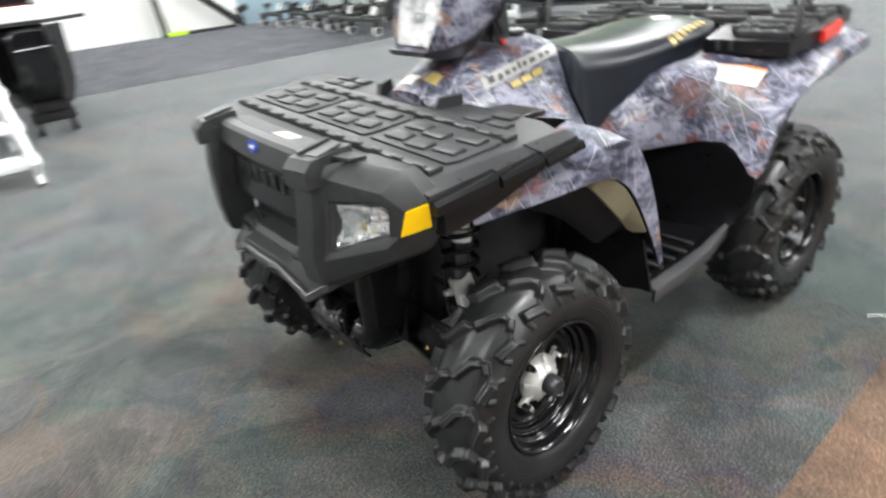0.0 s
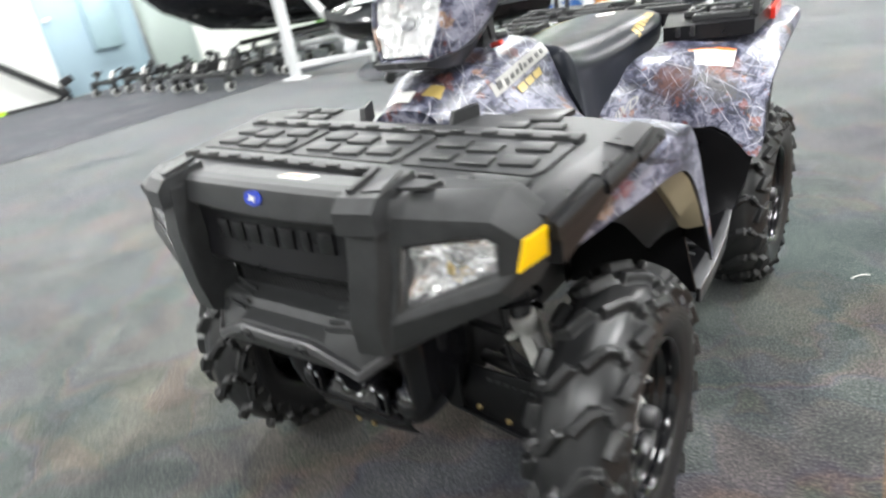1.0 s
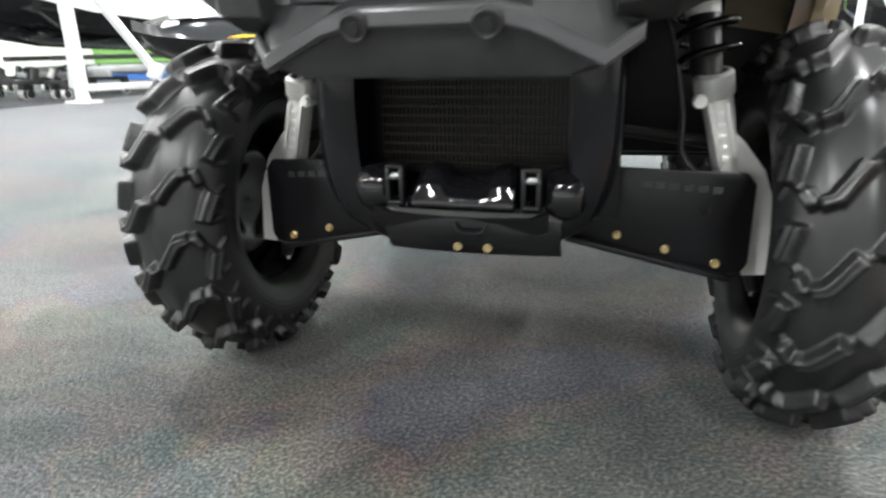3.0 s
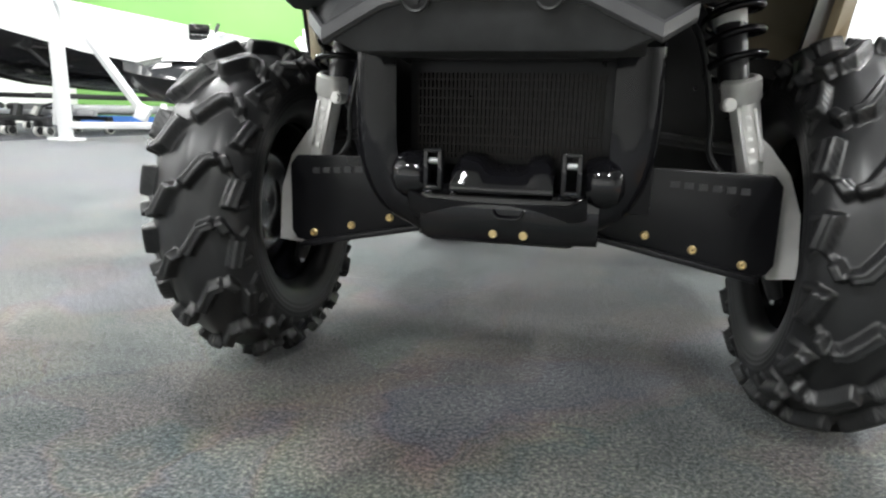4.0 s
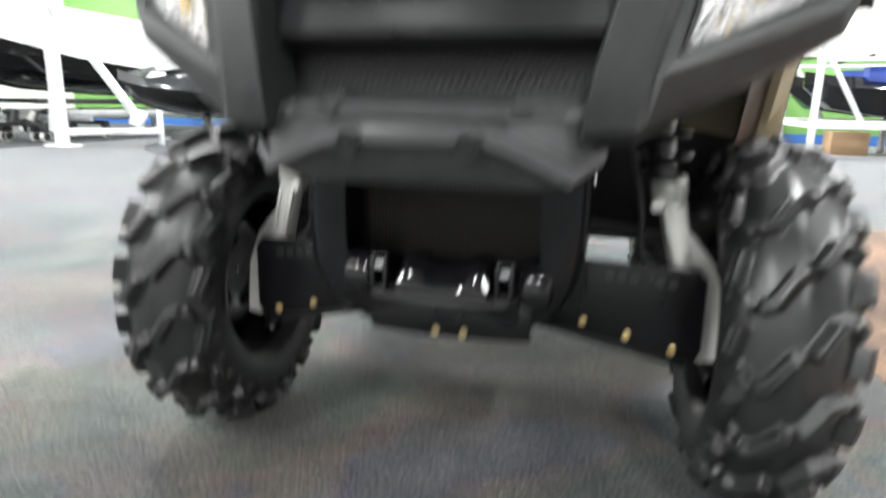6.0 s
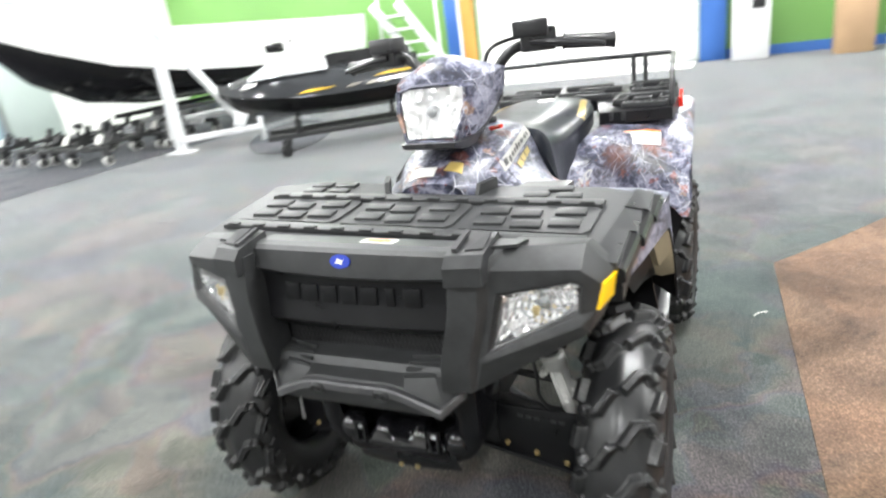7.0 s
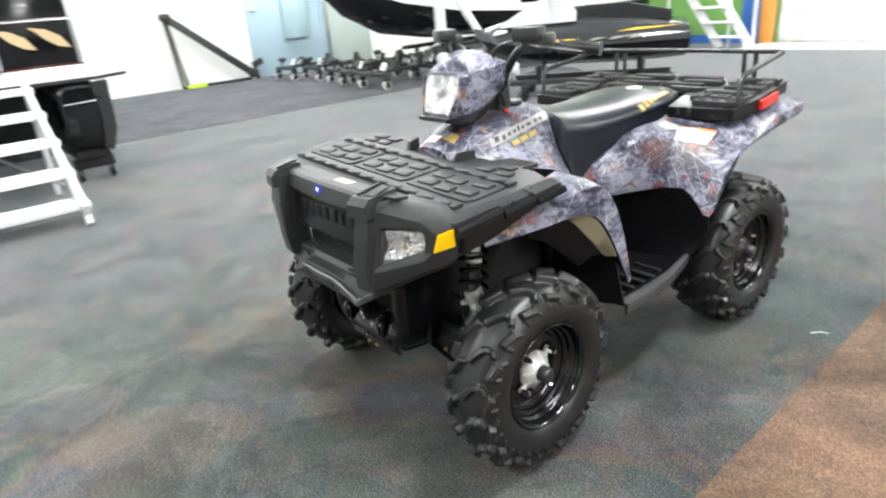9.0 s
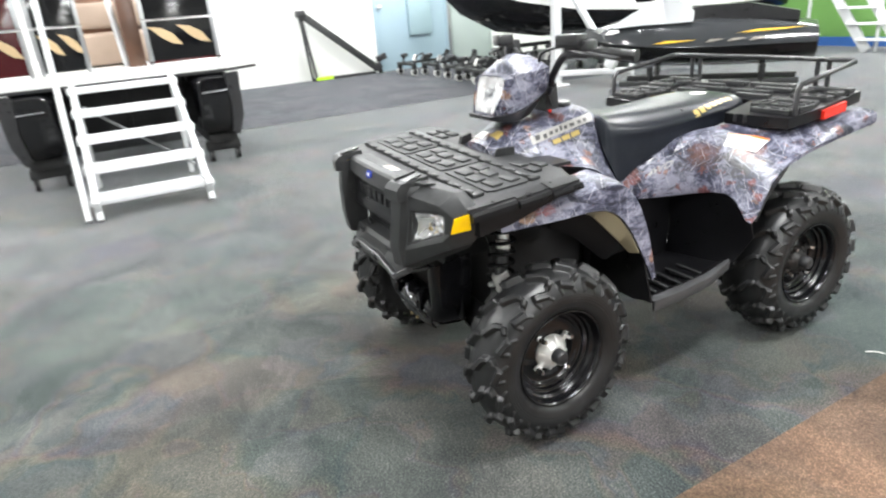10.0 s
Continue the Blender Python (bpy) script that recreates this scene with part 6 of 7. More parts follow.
def rear_rack():
    bm = bm_new()
    z0, z1 = 0.868, 0.922
    def rise(y):
        return 0.088 * (y - 1.12)
    plan = [(-0.505, 1.125), (-0.24, 1.10), (-0.19, 1.312), (0.19, 1.312), (0.24, 1.10), (0.505, 1.125), (0.515, 1.30), (0.490, 1.575), (-0.490, 1.575), (-0.515, 1.30)]
    prism(bm, [(x, y, z0 + rise(y)) for x, y in plan], (0, 0, z1 - z0 - 0.012))
    rk = part("rear_rack", bm, M_BLACK, quad, "black moulded rear cargo rack", 30, 0.006)
    blocks = []
    for s in (1, -1):
        blocks += [(s * 0.40, 1.175, 0.17, 0.05), (s * 0.30, 1.25, 0.05, 0.10), (s * 0.47, 1.25, 0.05, 0.10), (s * 0.385, 1.245, 0.07, 0.05), (s * 0.385, 1.315, 0.20, 0.035), (s * 0.40, 1.40, 0.16, 0.05), (s * 0.33, 1.47, 0.05, 0.06), (s * 0.45, 1.47, 0.05, 0.06), (s * 0.39, 1.535, 0.18, 0.04)]
        blocks += [(s * 0.17, 1.35, 0.16, 0.03), (s * 0.11, 1.41, 0.20, 0.03), (s * 0.18, 1.47, 0.18, 0.03), (s * 0.12, 1.535, 0.21, 0.035)]
    for x, y, w, h in blocks:
        z = z1 + rise(y)
        bm = bm_new()
        box(bm, (x, y, z - 0.009), (w, h, 0.012))
        pad = part("rack_pad", bm, M_SMOOTH, rk, "", 30, 0.002)
        for dx, dy, bw, bh in ((0, h / 2 - 0.005, w, 0.010), (0, 0.005 - h / 2, w, 0.010), (w / 2 - 0.005, 0, 0.010, h - 0.021), (0.005 - w / 2, 0, 0.010, h - 0.021)):
            bm = bm_new()
            box(bm, (x + dx, y + dy, z - 0.001), (bw, bh, 0.012))
            part("frame_bar", bm, M_PLASTIC, pad, "", 30, 0.002)
        n = round(w / 0.06) if h > 0.033 else 0
        for q in range(1, n):
            bm = bm_new()
            box(bm, (x - w / 2 + q * w / n, y, z - 0.002), (0.012, max(0.006, h - 0.022), 0.010))
            part("frame_rib", bm, M_PLASTIC, pad, "", 30, 0.002)
    for x in (0.285, 0.33):
        bm = bm_new()
        box(bm, (x, 1.106, 0.892), (0.014, 0.010, 0.030))
        part("latch", bm, M_SMOOTH, rk, "", 30, 0.002)
    # rail hoop
    path = [(0.500, 1.165, 0.915), (0.500, 1.165, 1.000), (0.498, 1.185, 1.022), (0.485, 1.36, 1.044), (0.478, 1.525, 1.066), (0.460, 1.548, 1.068), (0.3, 1.55, 1.068), (0, 1.55, 1.070)]
    full = path + [(-x, y, z) for x, y, z in reversed(path[:-1])]
    bm = bm_new()
    tube(bm, full, 0.0105, 10)
    part("rack_rail", bm, M_SMOOTH, rk, "black tubular rack rail")
    for x in (-0.36, -0.31, 0.31, 0.36):
        bm = bm_new()
        tube(bm, [(x, 1.55, 0.945), (x, 1.55, 1.066)], 0.010, 8)
        part("rail_post", bm, M_SMOOTH, rk)
    for s in (1, -1):
        bm = bm_new()
        prism(bm, [(s * 0.515, 1.300, 0.882), (s * 0.506, 1.445, 0.894), (s * 0.506, 1.445, 0.930), (s * 0.515, 1.300, 0.914)], (s * 0.014, 0, 0))
        part("red_reflector", bm, M_RED, rk, "red side reflector", 30, 0.002)


rear_rack()


def headlight_pod():
    """Handlebar lamp pod: angular film-covered shell with raised rear corners and a clear lamp at the front."""
    shape = (
        (0.174, [(0, 1.163, 0.022), (0.058, 1.159, 0.020), (0.108, 1.147, 0.014), (0.104, 1.090, -0.006), (0.074, 1.020, -0.026)]),
        (0.205, [(0, 1.196, 0.010), (0.046, 1.190, 0.007), (0.119, 1.156, 0.0), (0.124, 1.096, -0.010), (0.098, 1.022, -0.034)]),
        (0.255, [(0, 1.216, 0.0), (0.034, 1.212, 0.0), (0.136, 1.161, 0.0), (0.138, 1.104, 0.0), (0.114, 1.044, -0.012)]),
        (0.308, [(0, 1.204, 0.010), (0.036, 1.200, 0.010), (0.152, 1.170, 0.0), (0.147, 1.122, 0.0), (0.130, 1.088, -0.004)]),
        (0.345, [(0, 1.160, 0.005), (0.030, 1.156, 0.005), (0.070, 1.140, -0.005), (0.066, 1.116, -0.005), (0.050, 1.100, -0.010)]),
    )
    pod = half_loft("headlight_pod", shape, M_CAMO, "camouflage film handlebar headlight pod", 1)
    def front(x, z, f=1.0, dy=0.0):
        return Vector((x * f, 0.1235 + 0.34 * (z - 1.020) + dy, 1.085 + (z - 1.085) * f))
    outline = [(-0.072, 1.020), (-0.100, 1.088), (-0.103, 1.142), (-0.060, 1.152), (0.060, 1.152), (0.103, 1.142), (0.100, 1.088), (0.072, 1.020)]
    # film-covered bezel round the lamp
    bm = bm_new()
    rings = [[bm.verts.new(front(x * fx, 1.085 + (z - 1.085) * fz, 1.0, dy)) for x, z in outline] for fx, fz, dy in ((1.05, 1.05, 0.034), (1.0, 1.0, -0.002), (0.95, 0.985, -0.006), (0.89, 0.96, -0.004), (0.87, 0.95, 0.012))]
    skin(bm, rings, True)
    part("lamp_bezel", bm, M_CAMO, pod, "film-covered bezel round the lamp", 25)
    bm = bm_new()
    rings = [[bm.verts.new(front(x * f * 0.89, 1.085 + (z - 1.085) * 0.96, 1.0, dy)) for x, z in outline] for f, dy in ((0.995, 0.010), (0.99, -0.003), (0.94, -0.009))]
    skin(bm, rings, True)
    bm.faces.new(list(reversed(rings[-1])))
    bm.faces.new(rings[0])
    ln = part("lamp_lens", bm, M_LENS, pod, "large clear lamp lens", 25)
    ln.visible_shadow = False
    bm = bm_new()
    rng = random.Random(9)
    n, rows_n = 16, 12
    grid = []
    for i in range(rows_n + 1):
        z = 1.028 + 0.116 * i / rows_n
        wide = 0.062 + 0.023 * min(1, (z - 1.02) * 12)
        row = []
        for j in range(n + 1):
            f = 2 * j / n - 1
            hole = max(0.0, 1 - math.hypot(f * wide / 0.050, (z - 1.092) / 0.044))
            row.append(bm.verts.new(front(f * wide, z, 1.0, 0.0045 + 0.020 * hole + 0.0012 * (1 if j % 2 else -1) * (hole < 0.1) + 0.0030 * rng.uniform(-1, 1))))
        grid.append(row)
    skin(bm, grid, False)
    part("lamp_reflector", bm, M_POD_MIRROR, pod, "fluted silver reflector bowl", 14)
    bm = bm_new()
    lathe(bm, [(0.001, -0.012), (0.011, -0.010), (0.013, 0.0), (0.013, 0.018)], (0, 0.152, 1.090), 16, "y")
    part("bulb_shield", bm, M_GALV, pod, "grey round bulb cap", 40)
    # black tray below the shell, rising to the handlebar clamp
    bm = bm_new()
    rows = []
    for y, zt, zb, wt, wb in ((0.104, 1.020, 1.008, 0.078, 0.070), (0.150, 1.021, 0.996, 0.098, 0.080), (0.220, 1.034, 0.990, 0.116, 0.080), (0.275, 1.068, 1.004, 0.132, 0.070), (0.318, 1.098, 1.040, 0.134, 0.060), (0.345, 1.120, 1.075, 0.085, 0.050)):
        rows.append([bm.verts.new((x, y, z)) for x, z in ((-wt, zt), (wt, zt), (wb, zb), (-wb, zb))])
    skin(bm, rows, True, True)
    part("pod_tray", bm, M_SMOOTH, quad, "black pod tray", 25, 0.003)


headlight_pod()


def handlebar():
    bm = bm_new()
    pts = smooth_path([(-0.41, 0.462, 1.196), (-0.28, 0.415, 1.208), (-0.16, 0.375, 1.205), (-0.09, 0.365, 1.13), (-0.05, 0.37, 1.07), (0.05, 0.37, 1.07), (0.09, 0.365, 1.13), (0.16, 0.375, 1.205), (0.28, 0.415, 1.208), (0.41, 0.462, 1.196)], 5)
    tube(bm, pts, 0.014, 10)
    hb = part("handlebar", bm, M_SMOOTH, quad, "black steel handlebar")
    for s in (1, -1):
        bm = bm_new()
        tube(bm, [(s * 0.285, 0.417, 1.208), (s * 0.292, 0.419, 1.207), (s * 0.40, 0.458, 1.197), (s * 0.412, 0.463, 1.196)], [0.023, 0.0185, 0.0185, 0.022], 12)
        part("grip", bm, M_RUBBER, hb, "black ribbed rubber grip")
        bm = bm_new()
        box(bm, (s * 0.225, 0.385, 1.222), (0.095, 0.068, 0.058), pose(0, 0, 0, 0, 0, s * 18))
        part("switch_block", bm, M_SMOOTH, hb, "", 30, 0.008)
        bm = bm_new()
        box(bm, (s * 0.215, 0.352, 1.252), (0.092, 0.062, 0.040), pose(0, 0, 0, 0, 0, s * 18))
        part("brake_reservoir", bm, M_SMOOTH, hb, "", 30, 0.006)
        bm = bm_new()
        tube(bm, smooth_path([(s * 0.215, 0.345, 1.220), (s * 0.28, 0.350, 1.212), (s * 0.38, 0.395, 1.196), (s * 0.40, 0.400, 1.192)], 4), [0.008] * 9 + [0.006, 0.006, 0.007, 0.008], 8)
        part("lever", bm, M_SMOOTH, hb, "black brake lever")
        bm = bm_new()
        tube(bm, smooth_path([(s * 0.19, 0.36, 1.235), (s * 0.12, 0.30, 1.215), (s * 0.09, 0.31, 1.14), (s * 0.06, 0.38, 1.02)], 5), 0.005, 6)
        part("cable", bm, M_RUBBER, hb)
    bm = bm_new()
    prism(bm, [(-0.05, 0.36, 0.99), (-0.05, 0.42, 1.0), (-0.05, 0.41, 1.10), (-0.05, 0.36, 1.10)], (0.10, 0, 0))
    part("steering_stem", bm, M_SMOOTH, quad, "", 30, 0.006)
    bm = bm_new()
    lathe(bm, [(0.03, 0.0), (0.034, 0.012), (0.030, 0.02), (0.001, 0.021)], (0.03, 0.45, 1.005), 20, "z")
    part("fuel_cap", bm, M_SMOOTH, quad)
    bm = bm_new()
    tube(bm, [(0.075, 0.36, 1.005), (0.12, 0.33, 1.015)], 0.006, 8)
    part("key_tag", bm, M_RED, quad, "small red key tag")


handlebar()


def lettering(name, words, target, corners, way, material, parent, label, flip=False):
    """Words in the built-in font, laid on a part between four corners."""
    cu = bpy.data.curves.new(name, "FONT")
    cu.body = words
    cu.resolution_u = 2
    cu.shear = 0.25
    cu.offset = 0.012
    ob = bpy.data.objects.new(name, cu)
    bpy.context.scene.collection.objects.link(ob)
    bpy.context.view_layer.update()
    me = bpy.data.meshes.new_from_object(ob)
    bm = bm_new()
    bm.from_mesh(me)
    bpy.data.objects.remove(ob)
    xs, ys = [v.co.x for v in bm.verts], [v.co.y for v in bm.verts]
    tree = drape_tree(target)
    a, b, c, d = (Vector(p) for p in corners)
    way = Vector(way).normalized()
    for v in bm.verts:
        u, w = (v.co.x - min(xs)) / (max(xs) - min(xs)), (v.co.y - min(ys)) / (max(ys) - min(ys))
        if flip:
            u = 1 - u
        p = a.lerp(b, u).lerp(d.lerp(c, u), w)
        hit = tree.ray_cast(p - way * 0.25, way, 0.6)[0]
        v.co = (hit if hit is not None else p) - way * 0.0025
    return part(name, bm, material, parent, label, 50)


def marks():
    """Stickers and decals; makers' lettering is shown as plain bars of its size and colour."""
    tank, saddle = part_of("body_panel")[0], [o for o in part_of("seat") if o.parent == quad][0]
    for s in (1, -1):
        way = (-s, 0.0, -0.45)
        def spot(u, v):
            p = Vector((s * 0.155, 0.232, 0.922)).lerp(Vector((s * 0.150, 0.505, 0.968)), u)
            return p + Vector((-s * 0.35 * v, -0.10 * v, v))
        def film(name, u0, u1, v0, v1, m, parent, lift, label=""):
            return draped(name, tank, [spot(u0, v0), spot(u1, v0), spot(u1, v1), spot(u0, v1)], way, m, parent, label, 9 if u1 - u0 > 0.3 else 3, 4, lift)
        plate = film("name_decal", -0.02, 1.0, -0.006, 0.024, M_SILVER_DECAL, quad, 0.0014, "pale silver name decal shown as bars")
        for k, (w, low, high) in enumerate(((0.105, 0.000, 0.020), (0.085, -0.004, 0.014), (0.085, 0.000, 0.014), (0.065, 0.000, 0.014), (0.055, 0.000, 0.020), (0.080, 0.000, 0.014), (0.120, 0.000, 0.014), (0.085, 0.000, 0.014), (0.085, 0.000, 0.014))):
            u = (0.0, 0.118, 0.216, 0.314, 0.392, 0.460, 0.553, 0.686, 0.784)[k]
            film("letter_bar", u + 0.04, u + 0.04 + w * 0.62, low + 0.002, high - 0.001, M_DECAL_GREY, plate, 0.0026)
        back = film("number_decal", 0.24, 0.74, -0.036, -0.014, M_DECAL_GREY, quad, 0.0014)
        for k in range(3):
            film("number_bar", 0.262 + 0.158 * k, 0.392 + 0.158 * k, -0.033, -0.017, M_GOLD, back, 0.0026)
        fender = [o for o in part_of("rear_fender") if (o.data.vertices[0].co.x > 0) == (s > 0)][0]
        # four-wheel-drive mark ahead of the rear fender
        lettering("drive_mark", "4WD", fender, [(s * 0.26, 0.705, 0.722), (s * 0.26, 0.800, 0.750), (s * 0.26, 0.806, 0.776), (s * 0.26, 0.711, 0.748)], (-s, 0.25, -0.3), M_SILVER_DECAL, quad, "silver four-wheel-drive lettering", s < 0)
        if s > 0:
            st = draped("fender_sticker", fender, [(0.395, 0.930, 0.84), (0.490, 1.005, 0.83), (0.475, 1.090, 0.85), (0.350, 1.000, 0.86)], (-0.6, 0, -1), M_LABEL, quad, "white warning sticker with orange edge", 14, 12, 0.002)
            draped("sticker_band", fender, [(0.358, 0.987, 0.86), (0.477, 1.075, 0.85), (0.475, 1.089, 0.85), (0.350, 0.999, 0.86)], (-0.6, 0, -1), M_LABEL_ORANGE, st, "", 14, 2, 0.0034)
        for k in range(7):
            y, x = 0.975 + 0.036 * k, 0.207 - 0.0055 * k
            draped("letter_bar", saddle, [(s * x, y, 1.0), (s * x, y + 0.025, 1.0), (s * (x - 0.026), y + 0.029, 1.0), (s * (x - 0.026), y + 0.004, 1.0)], (0, 0, -1), M_GOLD, saddle, "", 2, 2, 0.0015)
    bm = bm_new()
    disc(bm, (0.008, 1.193, 0.957), 0.034, 0.003, "z", 20)
    part("seat_badge", bm, M_LABEL, quad, "small silver seat badge", 30)
    draped("nose_sticker", tank, [(-0.075, 0.090, 1.0), (0.000, 0.090, 1.0), (0.000, 0.128, 1.0), (-0.075, 0.128, 1.0)], (0, 0.3, -1), M_LABEL, quad, "white sticker on the nose", 4, 3)
    draped("emblem", tank, [(0.022, 0.112, 1.0), (0.072, 0.112, 1.0), (0.066, 0.150, 1.0), (0.030, 0.150, 1.0)], (0, 0.3, -1), M_GOLD, quad, "small gold emblem", 4, 3)


marks()


def underside():
    """Radiator bay, winch, guards, struts and skid plate behind the front bumper."""
    # flared shield round the radiator
    for s in (1, -1):
        rows = [[(0.150, -0.215, 0.575), (0.178, -0.222, 0.578), (0.210, -0.200, 0.580), (0.216, -0.080, 0.600)], [(0.150, -0.215, 0.480), (0.180, -0.222, 0.480), (0.212, -0.198, 0.480), (0.216, -0.080, 0.500)], [(0.146, -0.212, 0.420), (0.176, -0.222, 0.415), (0.204, -0.196, 0.412), (0.202, -0.080, 0.410)], [(0.122, -0.205, 0.372), (0.150, -0.215, 0.360), (0.178, -0.190, 0.358), (0.168, -0.080, 0.340)], [(0.08, -0.19, 0.330), (0.106, -0.19, 0.322), (0.132, -0.17, 0.324), (0.12, -0.08, 0.305)]]
        bm = bm_new()
        sheet(bm, dense([mirrored(r, s) for r in rows], 3), 0.005 * s)
        part("radiator_shield", bm, M_GLOSS, quad, "glossy black radiator shield", 60)
    # core and fins hold the cowl's shade in their dark colours
    bm = bm_new()
    box(bm, (0, -0.135, 0.50), (0.30, 0.02, 0.17))
    rad = part("radiator", bm, M_BLACK, quad, "dusty radiator core, darkened for the shade behind the bumper", 30)
    for k in range(44):
        bm = bm_new()
        box(bm, (-0.135 + 0.0063 * k, -0.147, 0.487), (0.0022, 0.010, 0.125))
        part("fin", bm, M_RADIATOR, rad, "", 0)
    for k in range(9):
        bm = bm_new()
        box(bm, (0, -0.151, 0.432 + 0.0135 * k), (0.276, 0.004, 0.003))
        part("cross_wire", bm, M_RADIATOR, rad, "", 0)
    bm = bm_new()
    box(bm, (0, -0.118, 0.475), (0.425, 0.008, 0.25))
    part("backing_plate", bm, M_BLACK, quad, "", 30, 0.002)
    # winch: a glossy housing with two shoulders and a dip between them, rounded drum ends outside
    bm = bm_new()
    rings = []
    for x, top, out in ((-0.062, 0.408, 0.010), (-0.058, 0.430, 0.002), (-0.046, 0.437, -0.002), (-0.024, 0.434, 0.000), (-0.016, 0.424, 0.008), (-0.006, 0.421, 0.010), (0.030, 0.421, 0.010), (0.040, 0.424, 0.008), (0.048, 0.434, 0.000), (0.066, 0.437, -0.002), (0.076, 0.430, 0.002), (0.080, 0.408, 0.010)):
        rings.append([bm.verts.new(p) for p in ((x, -0.170, top), (x, -0.200 + out, top + 0.001), (x, -0.220 + out, top - 0.008), (x, -0.232 + out * 0.6, 0.412), (x, -0.236, 0.398), (x, -0.241, 0.391), (x, -0.240, 0.386), (x, -0.170, 0.386))])
    skin(bm, rings, True, True)
    wn = part("winch", bm, M_WINCH, quad, "glossy black winch housing", 50, 0.002)
    for x0, x1 in ((-0.112, -0.142), (0.130, 0.160)):
        bm = bm_new()
        m = (x0 + x1) / 2
        lathe(bm, [(0.002, -0.030), (0.024, -0.028), (0.033, -0.020), (0.037, -0.006), (0.037, 0.006), (0.033, 0.020), (0.024, 0.028), (0.002, 0.030)], (m, -0.198, 0.402), 24, "x")
        part("drum_end", bm, M_WINCH, wn, "", 50)
    bm = bm_new()
    rows = [[(x, -0.214 - 0.012 * (1 - (x / 0.13) ** 2) + dy, z) for x in (-0.110, -0.098, -0.06, -0.02, 0.02, 0.06, 0.10, 0.130, 0.142)] for dy, z in ((0.016, 0.392), (0.002, 0.388), (-0.004, 0.376), (-0.004, 0.350), (0.0, 0.330), (0.014, 0.312))]
    sheet(bm, rows, 0.006)
    part("winch_plate", bm, M_WINCH, wn, "glossy black winch mount plate", 60)
    bm = bm_new()
    tube(bm, smooth_path([(-0.002, -0.232, 0.362), (0.004, -0.236, 0.352), (0.020, -0.237, 0.350), (0.036, -0.236, 0.352), (0.042, -0.232, 0.362)], 4), 0.0022, 6)
    part("plate_rib", bm, M_GLOSS, wn)
    bm = bm_new()
    tube(bm, [(-0.054, -0.229, 0.384), (0.010, -0.233, 0.3855), (0.073, -0.228, 0.387)], 0.0025, 6)
    part("plate_rib", bm, M_GLOSS, wn)
    for x in (-0.086, 0.104):
        bm = bm_new()
        for dx in (-0.010, 0.010):
            box(bm, (x + dx, -0.236, 0.414), (0.007, 0.018, 0.056))
        box(bm, (x, -0.238, 0.440), (0.027, 0.014, 0.007))
        box(bm, (x, -0.238, 0.390), (0.027, 0.014, 0.007))
        part("clevis", bm, M_WINCH, wn, "", 30, 0.003)
        bm = bm_new()
        disc(bm, (x, -0.236, 0.426), 0.005, 0.016, "x", 10)
        part("pin", bm, M_GALV, wn)
    # skid plate
    bm = bm_new()
    rows = [[(-0.125, y, z + 0.012), (-0.10, y, z), (0.10, y, z), (0.125, y, z + 0.012)] for y, z in ((-0.225, 0.372), (-0.215, 0.345), (-0.165, 0.306), (-0.10, 0.296), (0.30, 0.290), (0.9, 0.292))]
    sheet(bm, rows, 0.006)
    part("skid_plate", bm, M_BLACK, quad, "black skid plate", 40)
    for x in (-0.001, 0.042):
        bm = bm_new()
        disc(bm, (x, -0.222, 0.326), 0.006, 0.010, "y", 10)
        part("bolt", bm, M_BRASS, quad, "", 30)
    # engine and frame mass
    bm = bm_new()
    box(bm, (0, 0.35, 0.46), (0.32, 0.85, 0.30))
    part("engine_block", bm, M_DARK, quad, "dull black engine and frame", 30, 0.03)
    bm = bm_new()
    box(bm, (0, 0.05, 0.70), (0.36, 0.42, 0.28))
    part("front_frame", bm, M_DARK, quad, "", 30, 0.03)
    bm = bm_new()
    box(bm, (0, 1.15, 0.55), (0.30, 0.75, 0.30))
    part("rear_frame", bm, M_DARK, quad, "", 30, 0.03)
    bm = bm_new()
    tube(bm, [(-0.40, REAR_Y, 0.318), (0.40, REAR_Y, 0.318)], 0.03, 12)
    part("rear_axle", bm, M_DARK, quad)
    for s in (1, -1):
        bm = bm_new()
        tube(bm, [(s * 0.12, 1.15, 0.36), (s * 0.36, 1.28, 0.30)], 0.022, 8)
        tube(bm, [(s * 0.12, 1.40, 0.36), (s * 0.36, 1.32, 0.30)], 0.022, 8)
        part("rear_arm", bm, M_DARK, quad)
        # front arm with its guard
        bm = bm_new()
        tube(bm, [(s * 0.12, -0.02, 0.315), (s * 0.40, 0.015, 0.245)], 0.016, 8)
        tube(bm, [(s * 0.12, 0.16, 0.315), (s * 0.40, 0.05, 0.245)], 0.016, 8)
        arm = part("front_arm", bm, M_SMOOTH, quad, "black tubular control arm")
        bm = bm_new()
        out = [(0.133, 0.306), (0.366, 0.257), (0.392, 0.260), (0.402, 0.276), (0.401, 0.396), (0.388, 0.412), (0.232, 0.416), (0.133, 0.420)]
        prism(bm, [(s * x, -0.066, z) for x, z in out], (0, 0.008, 0))
        beam(bm, (s * 0.133, -0.062, 0.302), (s * 0.380, -0.062, 0.252), 0.030, 0.010, (0, 0, 1))
        gd = part("arm_guard", bm, M_BLACK, arm, "black plastic arm guard", 30, 0.003)
        for k in range(6):
            bm = bm_new()
            box(bm, (s * (0.250 + 0.020 * k), -0.0665, 0.392 - 0.0012 * k), (0.013, 0.003, 0.010))
            part("raised_mark", bm, M_SMOOTH, gd, "", 30)
